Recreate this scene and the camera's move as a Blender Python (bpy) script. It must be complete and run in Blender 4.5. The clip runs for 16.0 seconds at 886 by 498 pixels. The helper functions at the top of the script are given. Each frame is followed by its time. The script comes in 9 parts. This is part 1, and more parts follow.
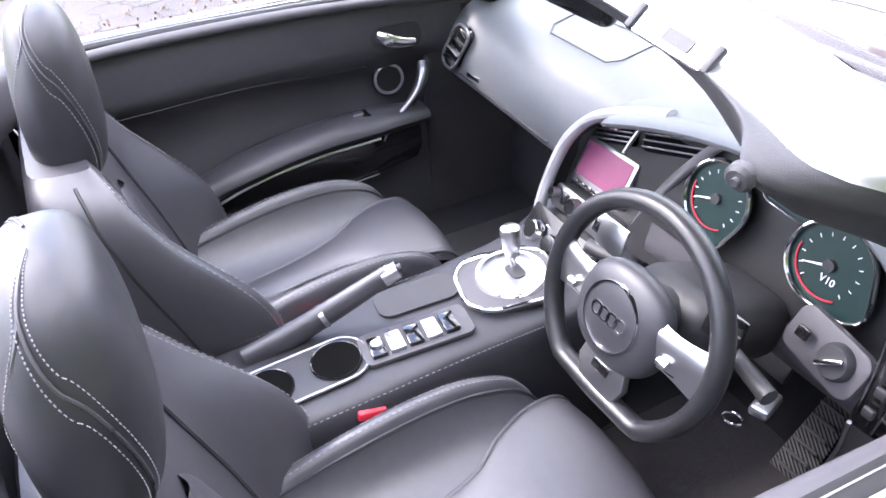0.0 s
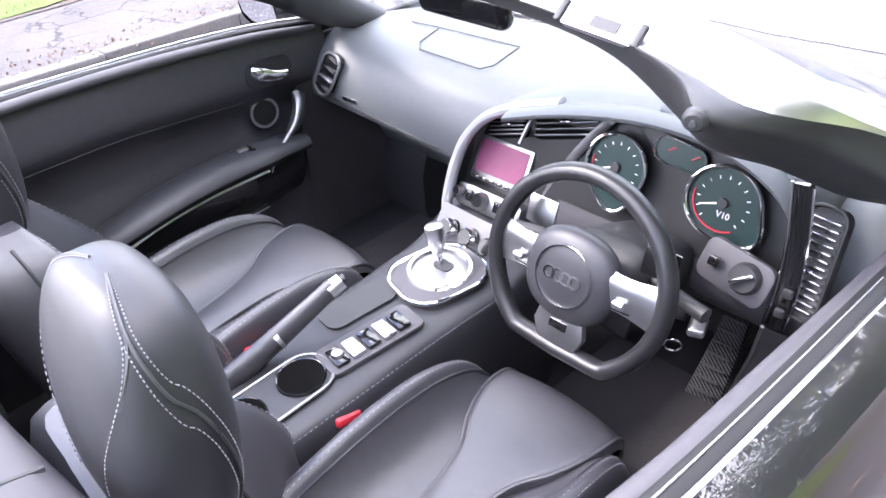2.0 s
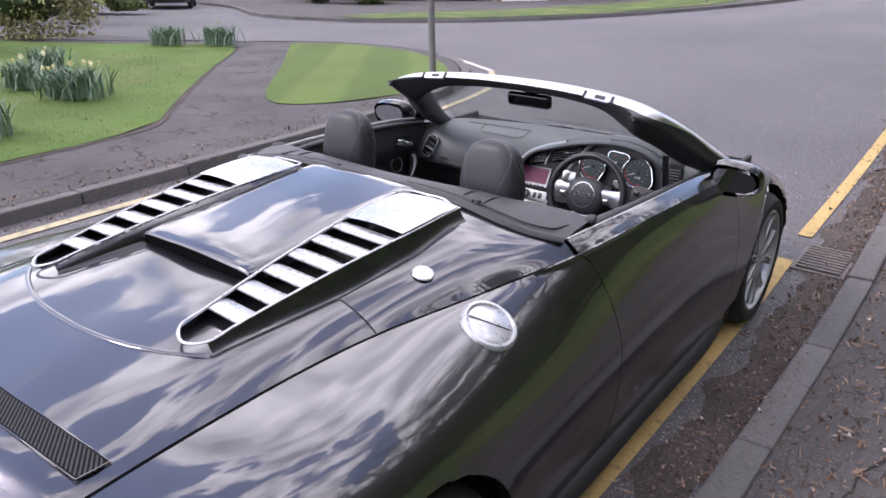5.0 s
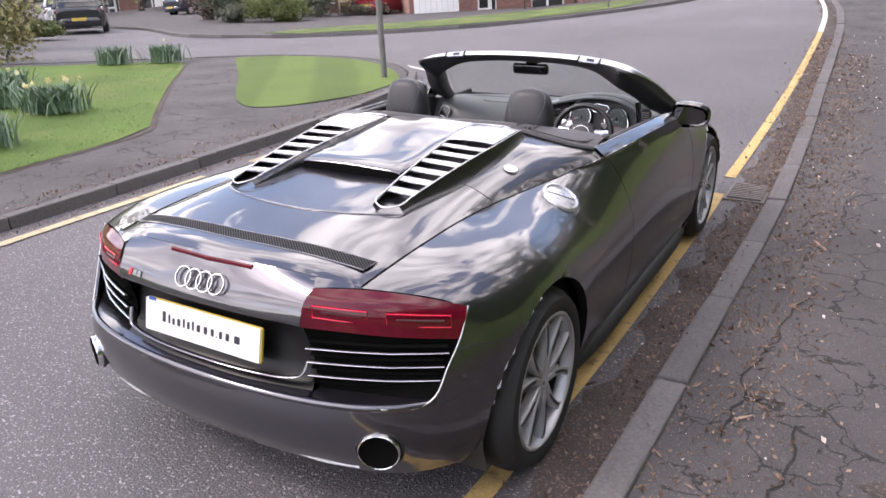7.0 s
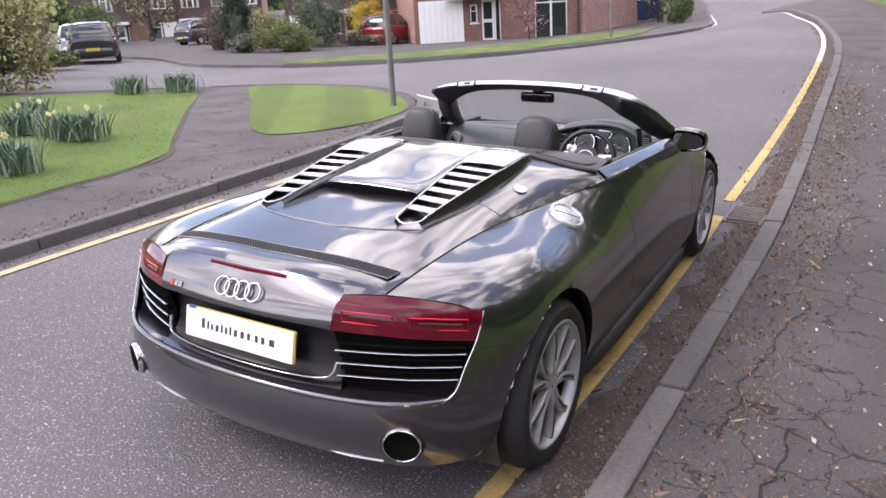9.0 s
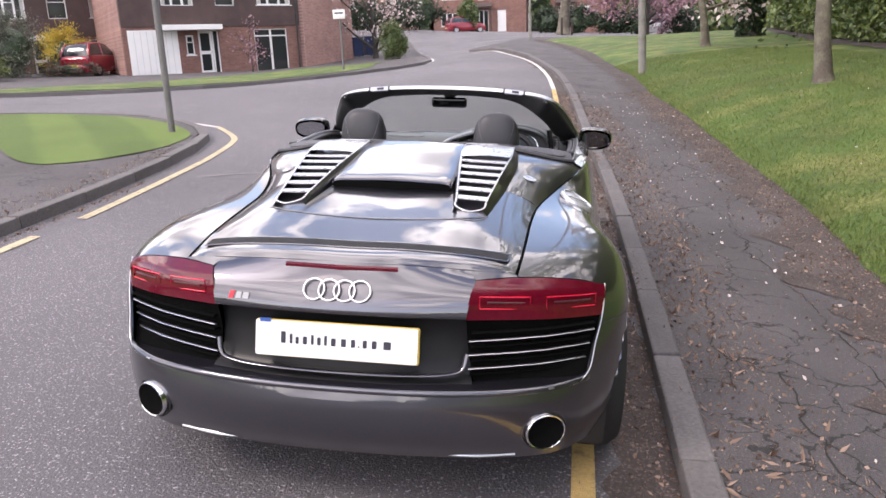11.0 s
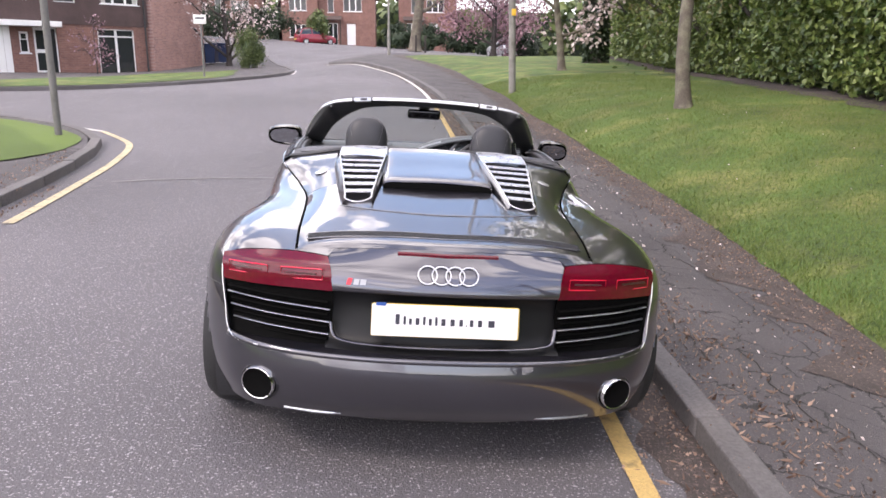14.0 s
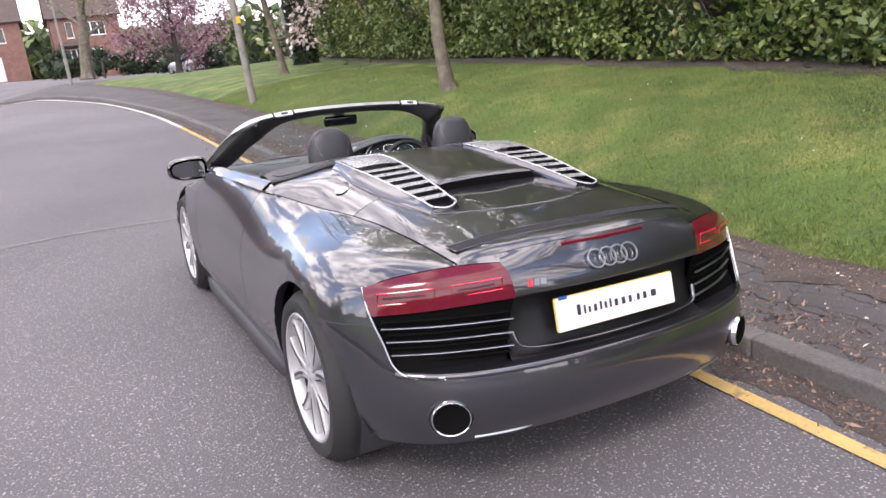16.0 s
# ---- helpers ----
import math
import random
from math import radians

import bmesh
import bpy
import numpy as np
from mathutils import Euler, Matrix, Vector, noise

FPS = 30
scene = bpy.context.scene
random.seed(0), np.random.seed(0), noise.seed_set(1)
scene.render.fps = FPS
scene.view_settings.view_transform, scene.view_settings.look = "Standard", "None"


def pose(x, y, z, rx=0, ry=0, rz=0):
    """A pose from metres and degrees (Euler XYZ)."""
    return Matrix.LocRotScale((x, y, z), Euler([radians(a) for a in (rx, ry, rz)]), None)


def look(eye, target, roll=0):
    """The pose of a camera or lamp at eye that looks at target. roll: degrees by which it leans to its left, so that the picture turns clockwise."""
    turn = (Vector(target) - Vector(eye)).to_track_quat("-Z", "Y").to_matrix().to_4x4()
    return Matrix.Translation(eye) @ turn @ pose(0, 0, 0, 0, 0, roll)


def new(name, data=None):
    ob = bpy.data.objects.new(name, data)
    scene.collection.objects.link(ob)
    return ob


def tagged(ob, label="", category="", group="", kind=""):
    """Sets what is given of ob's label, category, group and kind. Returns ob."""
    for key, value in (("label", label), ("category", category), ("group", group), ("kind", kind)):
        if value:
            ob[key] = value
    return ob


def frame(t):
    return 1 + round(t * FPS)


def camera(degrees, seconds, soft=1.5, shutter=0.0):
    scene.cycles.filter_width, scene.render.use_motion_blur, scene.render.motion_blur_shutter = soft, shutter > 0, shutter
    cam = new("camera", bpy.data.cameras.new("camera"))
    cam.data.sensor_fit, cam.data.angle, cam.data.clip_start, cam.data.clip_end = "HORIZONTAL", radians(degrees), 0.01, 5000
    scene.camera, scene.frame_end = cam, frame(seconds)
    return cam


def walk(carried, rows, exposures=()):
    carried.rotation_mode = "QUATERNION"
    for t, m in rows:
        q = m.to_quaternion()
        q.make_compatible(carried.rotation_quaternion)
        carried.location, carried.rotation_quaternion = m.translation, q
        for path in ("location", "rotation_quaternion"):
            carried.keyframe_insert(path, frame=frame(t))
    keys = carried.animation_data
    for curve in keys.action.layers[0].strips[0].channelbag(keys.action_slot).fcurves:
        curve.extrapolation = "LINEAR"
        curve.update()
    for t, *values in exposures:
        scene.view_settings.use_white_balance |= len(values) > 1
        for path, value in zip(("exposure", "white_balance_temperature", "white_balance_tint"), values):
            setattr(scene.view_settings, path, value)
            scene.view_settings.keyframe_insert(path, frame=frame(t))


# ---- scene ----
import itertools

# camera ---------------------------------------------------------------
cam = camera(61.8, 16.0, soft=1.6)
PATH = [
    (0, (1.050, 1.139, 1.472), (-0.464, 1.869, 0.389), -2.94),
    (0.5, (1.029, 1.011, 1.477), (-0.364, 1.991, 0.427), -5.94),
    (1, (1.019, 0.929, 1.479), (-0.282, 2.047, 0.451), -7.33),
    (1.5, (1.022, 0.907, 1.479), (-0.269, 2.041, 0.455), -6.40),
    (2, (1.026, 0.915, 1.480), (-0.256, 2.050, 0.447), -4.63),
    (2.5, (1.110, 0.770, 1.514), (-0.182, 1.964, 0.563), -3.56),
    (3, (1.299, 0.486, 1.568), (0.001, 1.727, 0.688), -2.19),
    (3.5, (1.448, 0.114, 1.581), (0.240, 1.502, 0.798), -0.41),
    (4, (1.608, -0.190, 1.584), (0.363, 1.206, 0.875), 0.38),
    (4.5, (1.688, -0.611, 1.628), (0.531, 0.892, 0.993), -1.76),
    (5, (1.779, -0.971, 1.623), (0.614, 0.518, 0.970), -1.29),
    (5.2, (1.835, -1.156, 1.630), (0.685, 0.311, 0.907), -1.24),
    (7.3, (1.859, -2.257, 1.545), (0.881, -0.620, 0.943), -3.50),
    (7.5, (1.870, -2.313, 1.559), (0.881, -0.675, 0.979), -3.44),
    (8, (1.915, -2.351, 1.572), (0.897, -0.723, 1.010), -3.53),
    (8.5, (1.932, -2.368, 1.569), (0.919, -0.736, 1.011), -3.83),
    (9, (1.930, -2.379, 1.569), (0.924, -0.742, 1.015), -3.47),
    (9.2, (1.919, -2.383, 1.566), (0.926, -0.738, 1.009), -2.85),
    (11.3, (0.494, -2.899, 1.427), (0.283, -0.970, 0.943), -1.76),
    (11.5, (0.387, -2.996, 1.423), (0.205, -1.060, 0.956), -1.22),
    (12, (0.110, -3.122, 1.442), (0.043, -1.173, 0.997), -3.12),
    (12.5, (-0.071, -3.170, 1.457), (-0.004, -1.223, 1.008), -4.12),
    (13, (-0.099, -3.177, 1.462), (-0.020, -1.232, 1.002), -2.59),
    (13.5, (-0.097, -3.173, 1.462), (-0.005, -1.229, 1.000), -2.27),
    (14, (-0.142, -3.143, 1.466), (-0.010, -1.204, 0.994), 0.37),
    (14.5, (-0.461, -3.115, 1.472), (-0.212, -1.194, 0.976), -2.81),
    (15, (-0.778, -2.974, 1.462), (-0.368, -1.069, 1.010), -3.79),
    (15.5, (-1.114, -2.797, 1.498), (-0.462, -0.961, 1.047), -4.02),
    (16, (-1.545, -2.597, 1.501), (-0.686, -0.864, 0.993), -7.22),
]
EXPOSURES = [(t, stops, kelvin, tint) for t, stops, kelvin, tint in ((0, 2.68, 6300, 20), (2.0, 2.60, 6300, 20), (3.0, 2.25, 6350, 20), (3.5, 1.66, 6350, 20), (4.0, 1.16, 6350, 21), (4.5, 0.83, 6400, 21), (5.0, 0.60, 6450, 21), (7.3, 0.80, 6850, 20), (9.2, 0.80, 6850, 20), (11.3, 0.74, 6950, 20), (16.0, 0.88, 6900, 20))]
walk(cam, [(t, look(eye, target, roll)) for t, eye, target, roll in PATH], EXPOSURES)

# sky and sun ----------------------------------------------------------
SUN_EL, SUN_ROT = radians(42), radians(-150)
world = bpy.data.worlds.new("sky")
scene.world = world
world.use_nodes = True
wn, wl = world.node_tree.nodes, world.node_tree.links
wn.clear()
sky = wn.new("ShaderNodeTexSky")
sky.sky_type, sky.sun_disc, sky.sun_elevation, sky.sun_rotation = "NISHITA", False, SUN_EL, SUN_ROT
sky.air_density, sky.dust_density, sky.ozone_density = 1.0, 1.2, 1.2
geo = wn.new("ShaderNodeTexCoord")
sep = wn.new("ShaderNodeSeparateXYZ")
wl.new(geo.outputs["Generated"], sep.inputs[0])
puff = wn.new("ShaderNodeMapping")
puff.inputs["Location"].default_value, puff.inputs["Scale"].default_value = (0.7, 3.1, 0.4), (2.6, 2.6, 4.6)
wl.new(geo.outputs["Generated"], puff.inputs[0])
cloud = wn.new("ShaderNodeTexNoise")
cloud.inputs["Scale"].default_value, cloud.inputs["Detail"].default_value, cloud.inputs["Roughness"].default_value = 1.0, 9.0, 0.56
wl.new(puff.outputs[0], cloud.inputs["Vector"])
ramp = wn.new("ShaderNodeValToRGB")
ramp.color_ramp.elements[0].position, ramp.color_ramp.elements[1].position = 0.455, 0.495
wl.new(cloud.outputs["Fac"], ramp.inputs[0])
shade = wn.new("ShaderNodeTexNoise")
shade.inputs["Scale"].default_value, shade.inputs["Detail"].default_value = 2.6, 5.0
wl.new(puff.outputs[0], shade.inputs["Vector"])
tone = wn.new("ShaderNodeValToRGB")
tone.color_ramp.elements[0].position, tone.color_ramp.elements[0].color = 0.34, (9.0, 9.2, 9.8, 1)
tone.color_ramp.elements[1].position, tone.color_ramp.elements[1].color = 0.64, (34.0, 34.2, 34.8, 1)
wl.new(shade.outputs["Fac"], tone.inputs[0])
skymix = wn.new("ShaderNodeMix"); skymix.data_type = "RGBA"
wl.new(ramp.outputs[0], skymix.inputs["Factor"])
blue = wn.new("ShaderNodeVectorMath"); blue.operation = "SCALE"
blue.inputs["Scale"].default_value = 3.2
wl.new(sky.outputs[0], blue.inputs[0])
wl.new(blue.outputs[0], skymix.inputs["A"])
wl.new(tone.outputs[0], skymix.inputs["B"])
haze = wn.new("ShaderNodeMapRange"); haze.interpolation_type = "SMOOTHSTEP"
for k, v in (("From Min", 0.20), ("From Max", 0.01), ("To Min", 0.0), ("To Max", 0.70)):
    haze.inputs[k].default_value = v
wl.new(sep.outputs["Z"], haze.inputs["Value"])
low = wn.new("ShaderNodeMix"); low.data_type = "RGBA"
low.inputs["B"].default_value = (20.0, 20.6, 22.0, 1)
wl.new(haze.outputs[0], low.inputs["Factor"])
wl.new(skymix.outputs["Result"], low.inputs["A"])
back = wn.new("ShaderNodeBackground"); back.inputs["Strength"].default_value = 0.076
wl.new(low.outputs["Result"], back.inputs["Color"])
wout = wn.new("ShaderNodeOutputWorld")
wl.new(back.outputs[0], wout.inputs[0])
sun = new("sun", bpy.data.lights.new("sun", "SUN"))
sun.data.energy, sun.data.angle, sun.data.color = 1.1, radians(12), (1.0, 0.95, 0.88)
sun.matrix_world = look((-20 * math.cos(SUN_EL), -12, 30 * math.sin(SUN_EL)), (0, 0, 0))

# materials ------------------------------------------------------------
MATS = {}


def mat(name, color, rough=0.5, metal=0.0, vary=0.2, scale=3.0, fine=40.0, bump=0.0, bscale=120.0, coat=0.0, coat_rough=0.03, spec=0.5, random_tint=0.0, spot=None, detail=6.0, cracks=None):
    """A surface with stains at a large scale, grain at a fine one, and relief."""
    if name in MATS:
        return MATS[name]
    m = bpy.data.materials.new(name)
    m.use_nodes = True
    n, l = m.node_tree.nodes, m.node_tree.links
    b = n["Principled BSDF"]
    b.inputs["Metallic"].default_value = metal
    b.inputs["Coat Weight"].default_value, b.inputs["Coat Roughness"].default_value = coat, coat_rough
    b.inputs["Specular IOR Level"].default_value = spec
    tc = n.new("ShaderNodeTexCoord")
    big, small = n.new("ShaderNodeTexNoise"), n.new("ShaderNodeTexNoise")
    for t, s in ((big, scale), (small, fine)):
        t.inputs["Scale"].default_value, t.inputs["Detail"].default_value = s, detail
        l.new(tc.outputs["Object"], t.inputs["Vector"])
    add = n.new("ShaderNodeMath"); add.operation = "ADD"
    l.new(big.outputs["Fac"], add.inputs[0]); l.new(small.outputs["Fac"], add.inputs[1])
    mr = n.new("ShaderNodeMapRange")
    mr.inputs["From Min"].default_value, mr.inputs["From Max"].default_value = 0.6, 1.4
    mr.inputs["To Min"].default_value, mr.inputs["To Max"].default_value = 1 - vary, 1 + vary
    l.new(add.outputs[0], mr.inputs["Value"])
    val = mr.outputs[0]
    if random_tint:
        oi = n.new("ShaderNodeObjectInfo")
        mr2 = n.new("ShaderNodeMapRange")
        mr2.inputs["To Min"].default_value, mr2.inputs["To Max"].default_value = 1 - random_tint, 1 + random_tint
        l.new(oi.outputs["Random"], mr2.inputs["Value"])
        mul = n.new("ShaderNodeMath"); mul.operation = "MULTIPLY"
        l.new(val, mul.inputs[0]); l.new(mr2.outputs[0], mul.inputs[1])
        val = mul.outputs[0]
    sc = n.new("ShaderNodeVectorMath"); sc.operation = "SCALE"
    if spot:
        other, size, lo, hi = spot
        sp = n.new("ShaderNodeTexNoise")
        sp.inputs["Scale"].default_value, sp.inputs["Detail"].default_value = size, 4.0
        l.new(tc.outputs["Object"], sp.inputs["Vector"])
        rp = n.new("ShaderNodeValToRGB")
        rp.color_ramp.elements[0].position, rp.color_ramp.elements[1].position = lo, hi
        rp.color_ramp.elements[0].color, rp.color_ramp.elements[1].color = (*color, 1), (*other, 1)
        l.new(sp.outputs["Fac"], rp.inputs[0])
        l.new(rp.outputs[0], sc.inputs[0])
    else:
        sc.inputs[0].default_value = color
    if cracks:
        # dark wandering cracks between broken plates
        size, width, dark = cracks
        wob = n.new("ShaderNodeTexNoise")
        wob.inputs["Scale"].default_value, wob.inputs["Detail"].default_value = size * 2.5, 6.0
        l.new(tc.outputs["Object"], wob.inputs["Vector"])
        warp = n.new("ShaderNodeVectorMath"); warp.operation = "MULTIPLY_ADD"
        l.new(wob.outputs["Color"], warp.inputs[0])
        warp.inputs[1].default_value = (0.55 / size,) * 3
        l.new(tc.outputs["Object"], warp.inputs[2])
        vo = n.new("ShaderNodeTexVoronoi"); vo.feature = "DISTANCE_TO_EDGE"
        vo.inputs["Scale"].default_value = size
        l.new(warp.outputs[0], vo.inputs["Vector"])
        gate = n.new("ShaderNodeTexNoise")
        gate.inputs["Scale"].default_value = size * 0.55
        l.new(tc.outputs["Object"], gate.inputs["Vector"])
        wide = n.new("ShaderNodeMapRange")
        for k, v in (("From Min", 0.42), ("From Max", 0.66), ("To Min", 0.0), ("To Max", width)):
            wide.inputs[k].default_value = v
        l.new(gate.outputs["Fac"], wide.inputs["Value"])
        open_ = n.new("ShaderNodeMath"); open_.operation = "LESS_THAN"
        l.new(vo.outputs["Distance"], open_.inputs[0]); l.new(wide.outputs[0], open_.inputs[1])
        dk = n.new("ShaderNodeMapRange")
        dk.inputs["To Min"].default_value, dk.inputs["To Max"].default_value = 1.0, dark
        l.new(open_.outputs[0], dk.inputs["Value"])
        mulc = n.new("ShaderNodeMath"); mulc.operation = "MULTIPLY"
        l.new(val, mulc.inputs[0]); l.new(dk.outputs[0], mulc.inputs[1])
        val = mulc.outputs[0]
    l.new(val, sc.inputs["Scale"])
    l.new(sc.outputs[0], b.inputs["Base Color"])
    rr = n.new("ShaderNodeMapRange")
    rr.inputs["To Min"].default_value, rr.inputs["To Max"].default_value = max(0.0, rough * 0.85), min(1.0, rough * 1.15)
    l.new(small.outputs["Fac"], rr.inputs["Value"])
    l.new(rr.outputs[0], b.inputs["Roughness"])
    if bump:
        bn = n.new("ShaderNodeTexNoise")
        bn.inputs["Scale"].default_value, bn.inputs["Detail"].default_value = bscale, 4.0
        l.new(tc.outputs["Object"], bn.inputs["Vector"])
        bm_ = n.new("ShaderNodeBump")
        bm_.inputs["Strength"].default_value, bm_.inputs["Distance"].default_value = min(1.0, bump), 0.01
        l.new(bn.outputs["Fac"], bm_.inputs["Height"])
        l.new(bm_.outputs[0], b.inputs["Normal"])
    MATS[name] = m
    return m


def see_through(name, tint, gloss=0.12):
    m = bpy.data.materials.new(name)
    m.use_nodes = True
    n, l = m.node_tree.nodes, m.node_tree.links
    n.clear()
    out, tr, gl, mx = n.new("ShaderNodeOutputMaterial"), n.new("ShaderNodeBsdfTransparent"), n.new("ShaderNodeBsdfGlossy"), n.new("ShaderNodeMixShader")
    fr, pw, mul = n.new("ShaderNodeLayerWeight"), n.new("ShaderNodeMath"), n.new("ShaderNodeMath")
    pw.operation, pw.inputs[1].default_value = "POWER", 5.0
    mul.operation, mul.inputs[1].default_value, mul.inputs[2].default_value = "MULTIPLY_ADD", 0.92, 0.05
    l.new(fr.outputs["Facing"], pw.inputs[0])
    l.new(pw.outputs[0], mul.inputs[0])
    tr.inputs[0].default_value = (*tint, 1)
    gl.inputs["Roughness"].default_value = 0.01
    l.new(mul.outputs[0], mx.inputs[0]); l.new(tr.outputs[0], mx.inputs[1]); l.new(gl.outputs[0], mx.inputs[2])
    l.new(mx.outputs[0], out.inputs[0])
    return m


PAINT = mat("grey_metallic_paint", (0.060, 0.058, 0.073), 0.30, 0.85, 0.05, 1.5, 900.0, coat=1.0, coat_rough=0.01)
PAINT.node_tree.nodes["Principled BSDF"].inputs["Coat IOR"].default_value = 1.85
BLACK_GLOSS = mat("gloss_black_plastic", (0.008, 0.008, 0.009), 0.12, 0, 0.1, coat=0.6)
BLACK_MATT = mat("matt_black_plastic", (0.028, 0.028, 0.031), 0.5, 0, 0.15, bump=0.15, bscale=700)
TRIM_GREY = mat("dark_soft_trim", (0.058, 0.055, 0.062), 0.5, 0, 0.12, bump=0.12, bscale=900)
LEATHER = mat("black_leather", (0.042, 0.041, 0.048), 0.40, 0, 0.18, 4, 60, bump=0.12, bscale=700, spec=0.8)
LEATHER_GREY = mat("dark_grey_leather", (0.028, 0.028, 0.033), 0.44, 0, 0.12, 4, 60, bump=0.08, bscale=900)
DASH_SKIN = mat("dash_leather", (0.095, 0.100, 0.106), 0.45, 0, 0.10, 4, 60, bump=0.10, bscale=900)
GRIP = mat("wheel_leather", (0.016, 0.016, 0.018), 0.32, 0, 0.15, 6, 80, bump=0.10, bscale=900)
FACIA = mat("dark_facia", (0.014, 0.014, 0.015), 0.45, 0, 0.15)
FRAME_ALU = mat("brushed_frame_aluminium", (0.72, 0.72, 0.74), 0.30, 0.9, 0.04)
PITCH = mat("deep_black", (0.006, 0.006, 0.006), 0.95, spec=0.0)
ALLOY = mat("silver_alloy", (0.46, 0.46, 0.48), 0.36, 0.5, 0.06)
ALLOY_DARK = mat("grey_cast_alloy", (0.045, 0.045, 0.05), 0.5, 0.3, 0.08)
SATIN_DARK = mat("grey_metal_trim", (0.30, 0.30, 0.31), 0.35, 0.9, 0.06)
STITCH = mat("pale_thread", (0.30, 0.29, 0.31), 0.8, 0, 0.1)
CARPET = mat("black_carpet", (0.060, 0.056, 0.060), 0.95, 0, 0.3, 6, 300, bump=0.8, bscale=900)
CHROME = mat("chrome", (0.78, 0.78, 0.80), 0.10, 1.0, 0.05)
SATIN = mat("satin_aluminium", (0.62, 0.62, 0.64), 0.30, 1.0, 0.06)
SILVER = mat("silver_paint", (0.57, 0.57, 0.60), 0.28, 0.5, 0.0, coat=0.6)
RUBBER = mat("tyre_rubber", (0.018, 0.018, 0.019), 0.75, 0, 0.2, bump=0.2, bscale=250)
LAMP_RED = mat("red_lamp_plastic", (0.105, 0.002, 0.012), 0.12, 0, 0.2, coat=0.35, spec=0.35)
LAMP_LIT = mat("red_lamp_reflector", (0.85, 0.02, 0.06), 0.15, 0.0, 0.1, coat=0.5)
LAMP_DARK = mat("smoked_lamp_lens", (0.05, 0.004, 0.008), 0.3, 0, 0.2, coat=0.2)
PLATE_WHITE = mat("white_plate", (0.80, 0.78, 0.80), 0.35, 0, 0.03)
PLATE_YELLOW = mat("yellow_plate_edge", (0.62, 0.45, 0.08), 0.4)
INK = mat("dark_print", (0.03, 0.03, 0.045), 0.5)
BLUE = mat("blue_print", (0.02, 0.09, 0.35), 0.4)
RED_PLASTIC = mat("red_plastic", (0.62, 0.03, 0.05), 0.3)
GLASS = see_through("windscreen_glass", (0.80, 0.84, 0.82))
MIRROR = mat("mirror_glass", (0.42, 0.43, 0.46), 0.02, 1.0, 0.01)
SCREEN = mat("screen_glass", (0.20, 0.060, 0.115), 0.30, 0, 0.12, spec=0.15)
SEAL = mat("black_rubber_seal", (0.014, 0.014, 0.015), 0.55, 0, 0.1, spec=0.3)
DIAL = mat("dial_face", (0.010, 0.028, 0.026), 0.35, 0, 0.15)
DIAL_RED = mat("dial_red", (0.45, 0.03, 0.05), 0.4)
AIR_MESH = mat("woven_black_mesh", (0.012, 0.012, 0.012), 0.7, 0.0, spec=0.1)
_n, _l = AIR_MESH.node_tree.nodes, AIR_MESH.node_tree.links
_w = _n.new("ShaderNodeTexWave")
_w.bands_direction = "DIAGONAL"
_w.inputs["Scale"].default_value, _w.inputs["Distortion"].default_value = 55.0, 0.0
_t = _n.new("ShaderNodeTexCoord")
_l.new(_t.outputs["Object"], _w.inputs["Vector"])
_r = _n.new("ShaderNodeValToRGB")
_r.color_ramp.elements[0].position, _r.color_ramp.elements[0].color = 0.45, (0.006, 0.006, 0.006, 1)
_r.color_ramp.elements[1].position, _r.color_ramp.elements[1].color = 0.62, (0.06, 0.06, 0.065, 1)
_l.new(_w.outputs["Fac"], _r.inputs[0]); _l.new(_r.outputs[0], _n["Principled BSDF"].inputs["Base Color"])
MESHM = mat("black_mesh", (0.012, 0.012, 0.012), 0.45, 0.3)


# mesh helpers ---------------------------------------------------------
def part(name, bm, material, parent=None, label="", smooth=40, thick=0.0):
    """Links a bmesh as one mesh object under a thing or a part."""
    me = bpy.data.meshes.new(name)
    bm.normal_update()
    bm.to_mesh(me)
    bm.free()
    for p in me.polygons:
        p.use_smooth = smooth > 0
    if 0 < smooth < 180:
        me.set_sharp_from_angle(angle=radians(smooth))
    for m in material if isinstance(material, (list, tuple)) else (material,):
        me.materials.append(m)
    ob = new(name, me)
    if parent is not None:
        ob.parent = parent
    if label:
        tagged(ob, label)
    if thick:
        mod = ob.modifiers.new("thickness", "SOLIDIFY")
        mod.thickness, mod.offset = thick, -1.0
        cutter = ob.modifiers.new("crisp_rim", "EDGE_SPLIT")
        cutter.split_angle = radians(55)
    return ob


def thing(name, label, category, m=None, group="", kind=""):
    ob = new(name)
    ob.empty_display_size = 0.2
    if m is not None:
        ob.matrix_world = m
    return tagged(ob, label, category, group, kind)


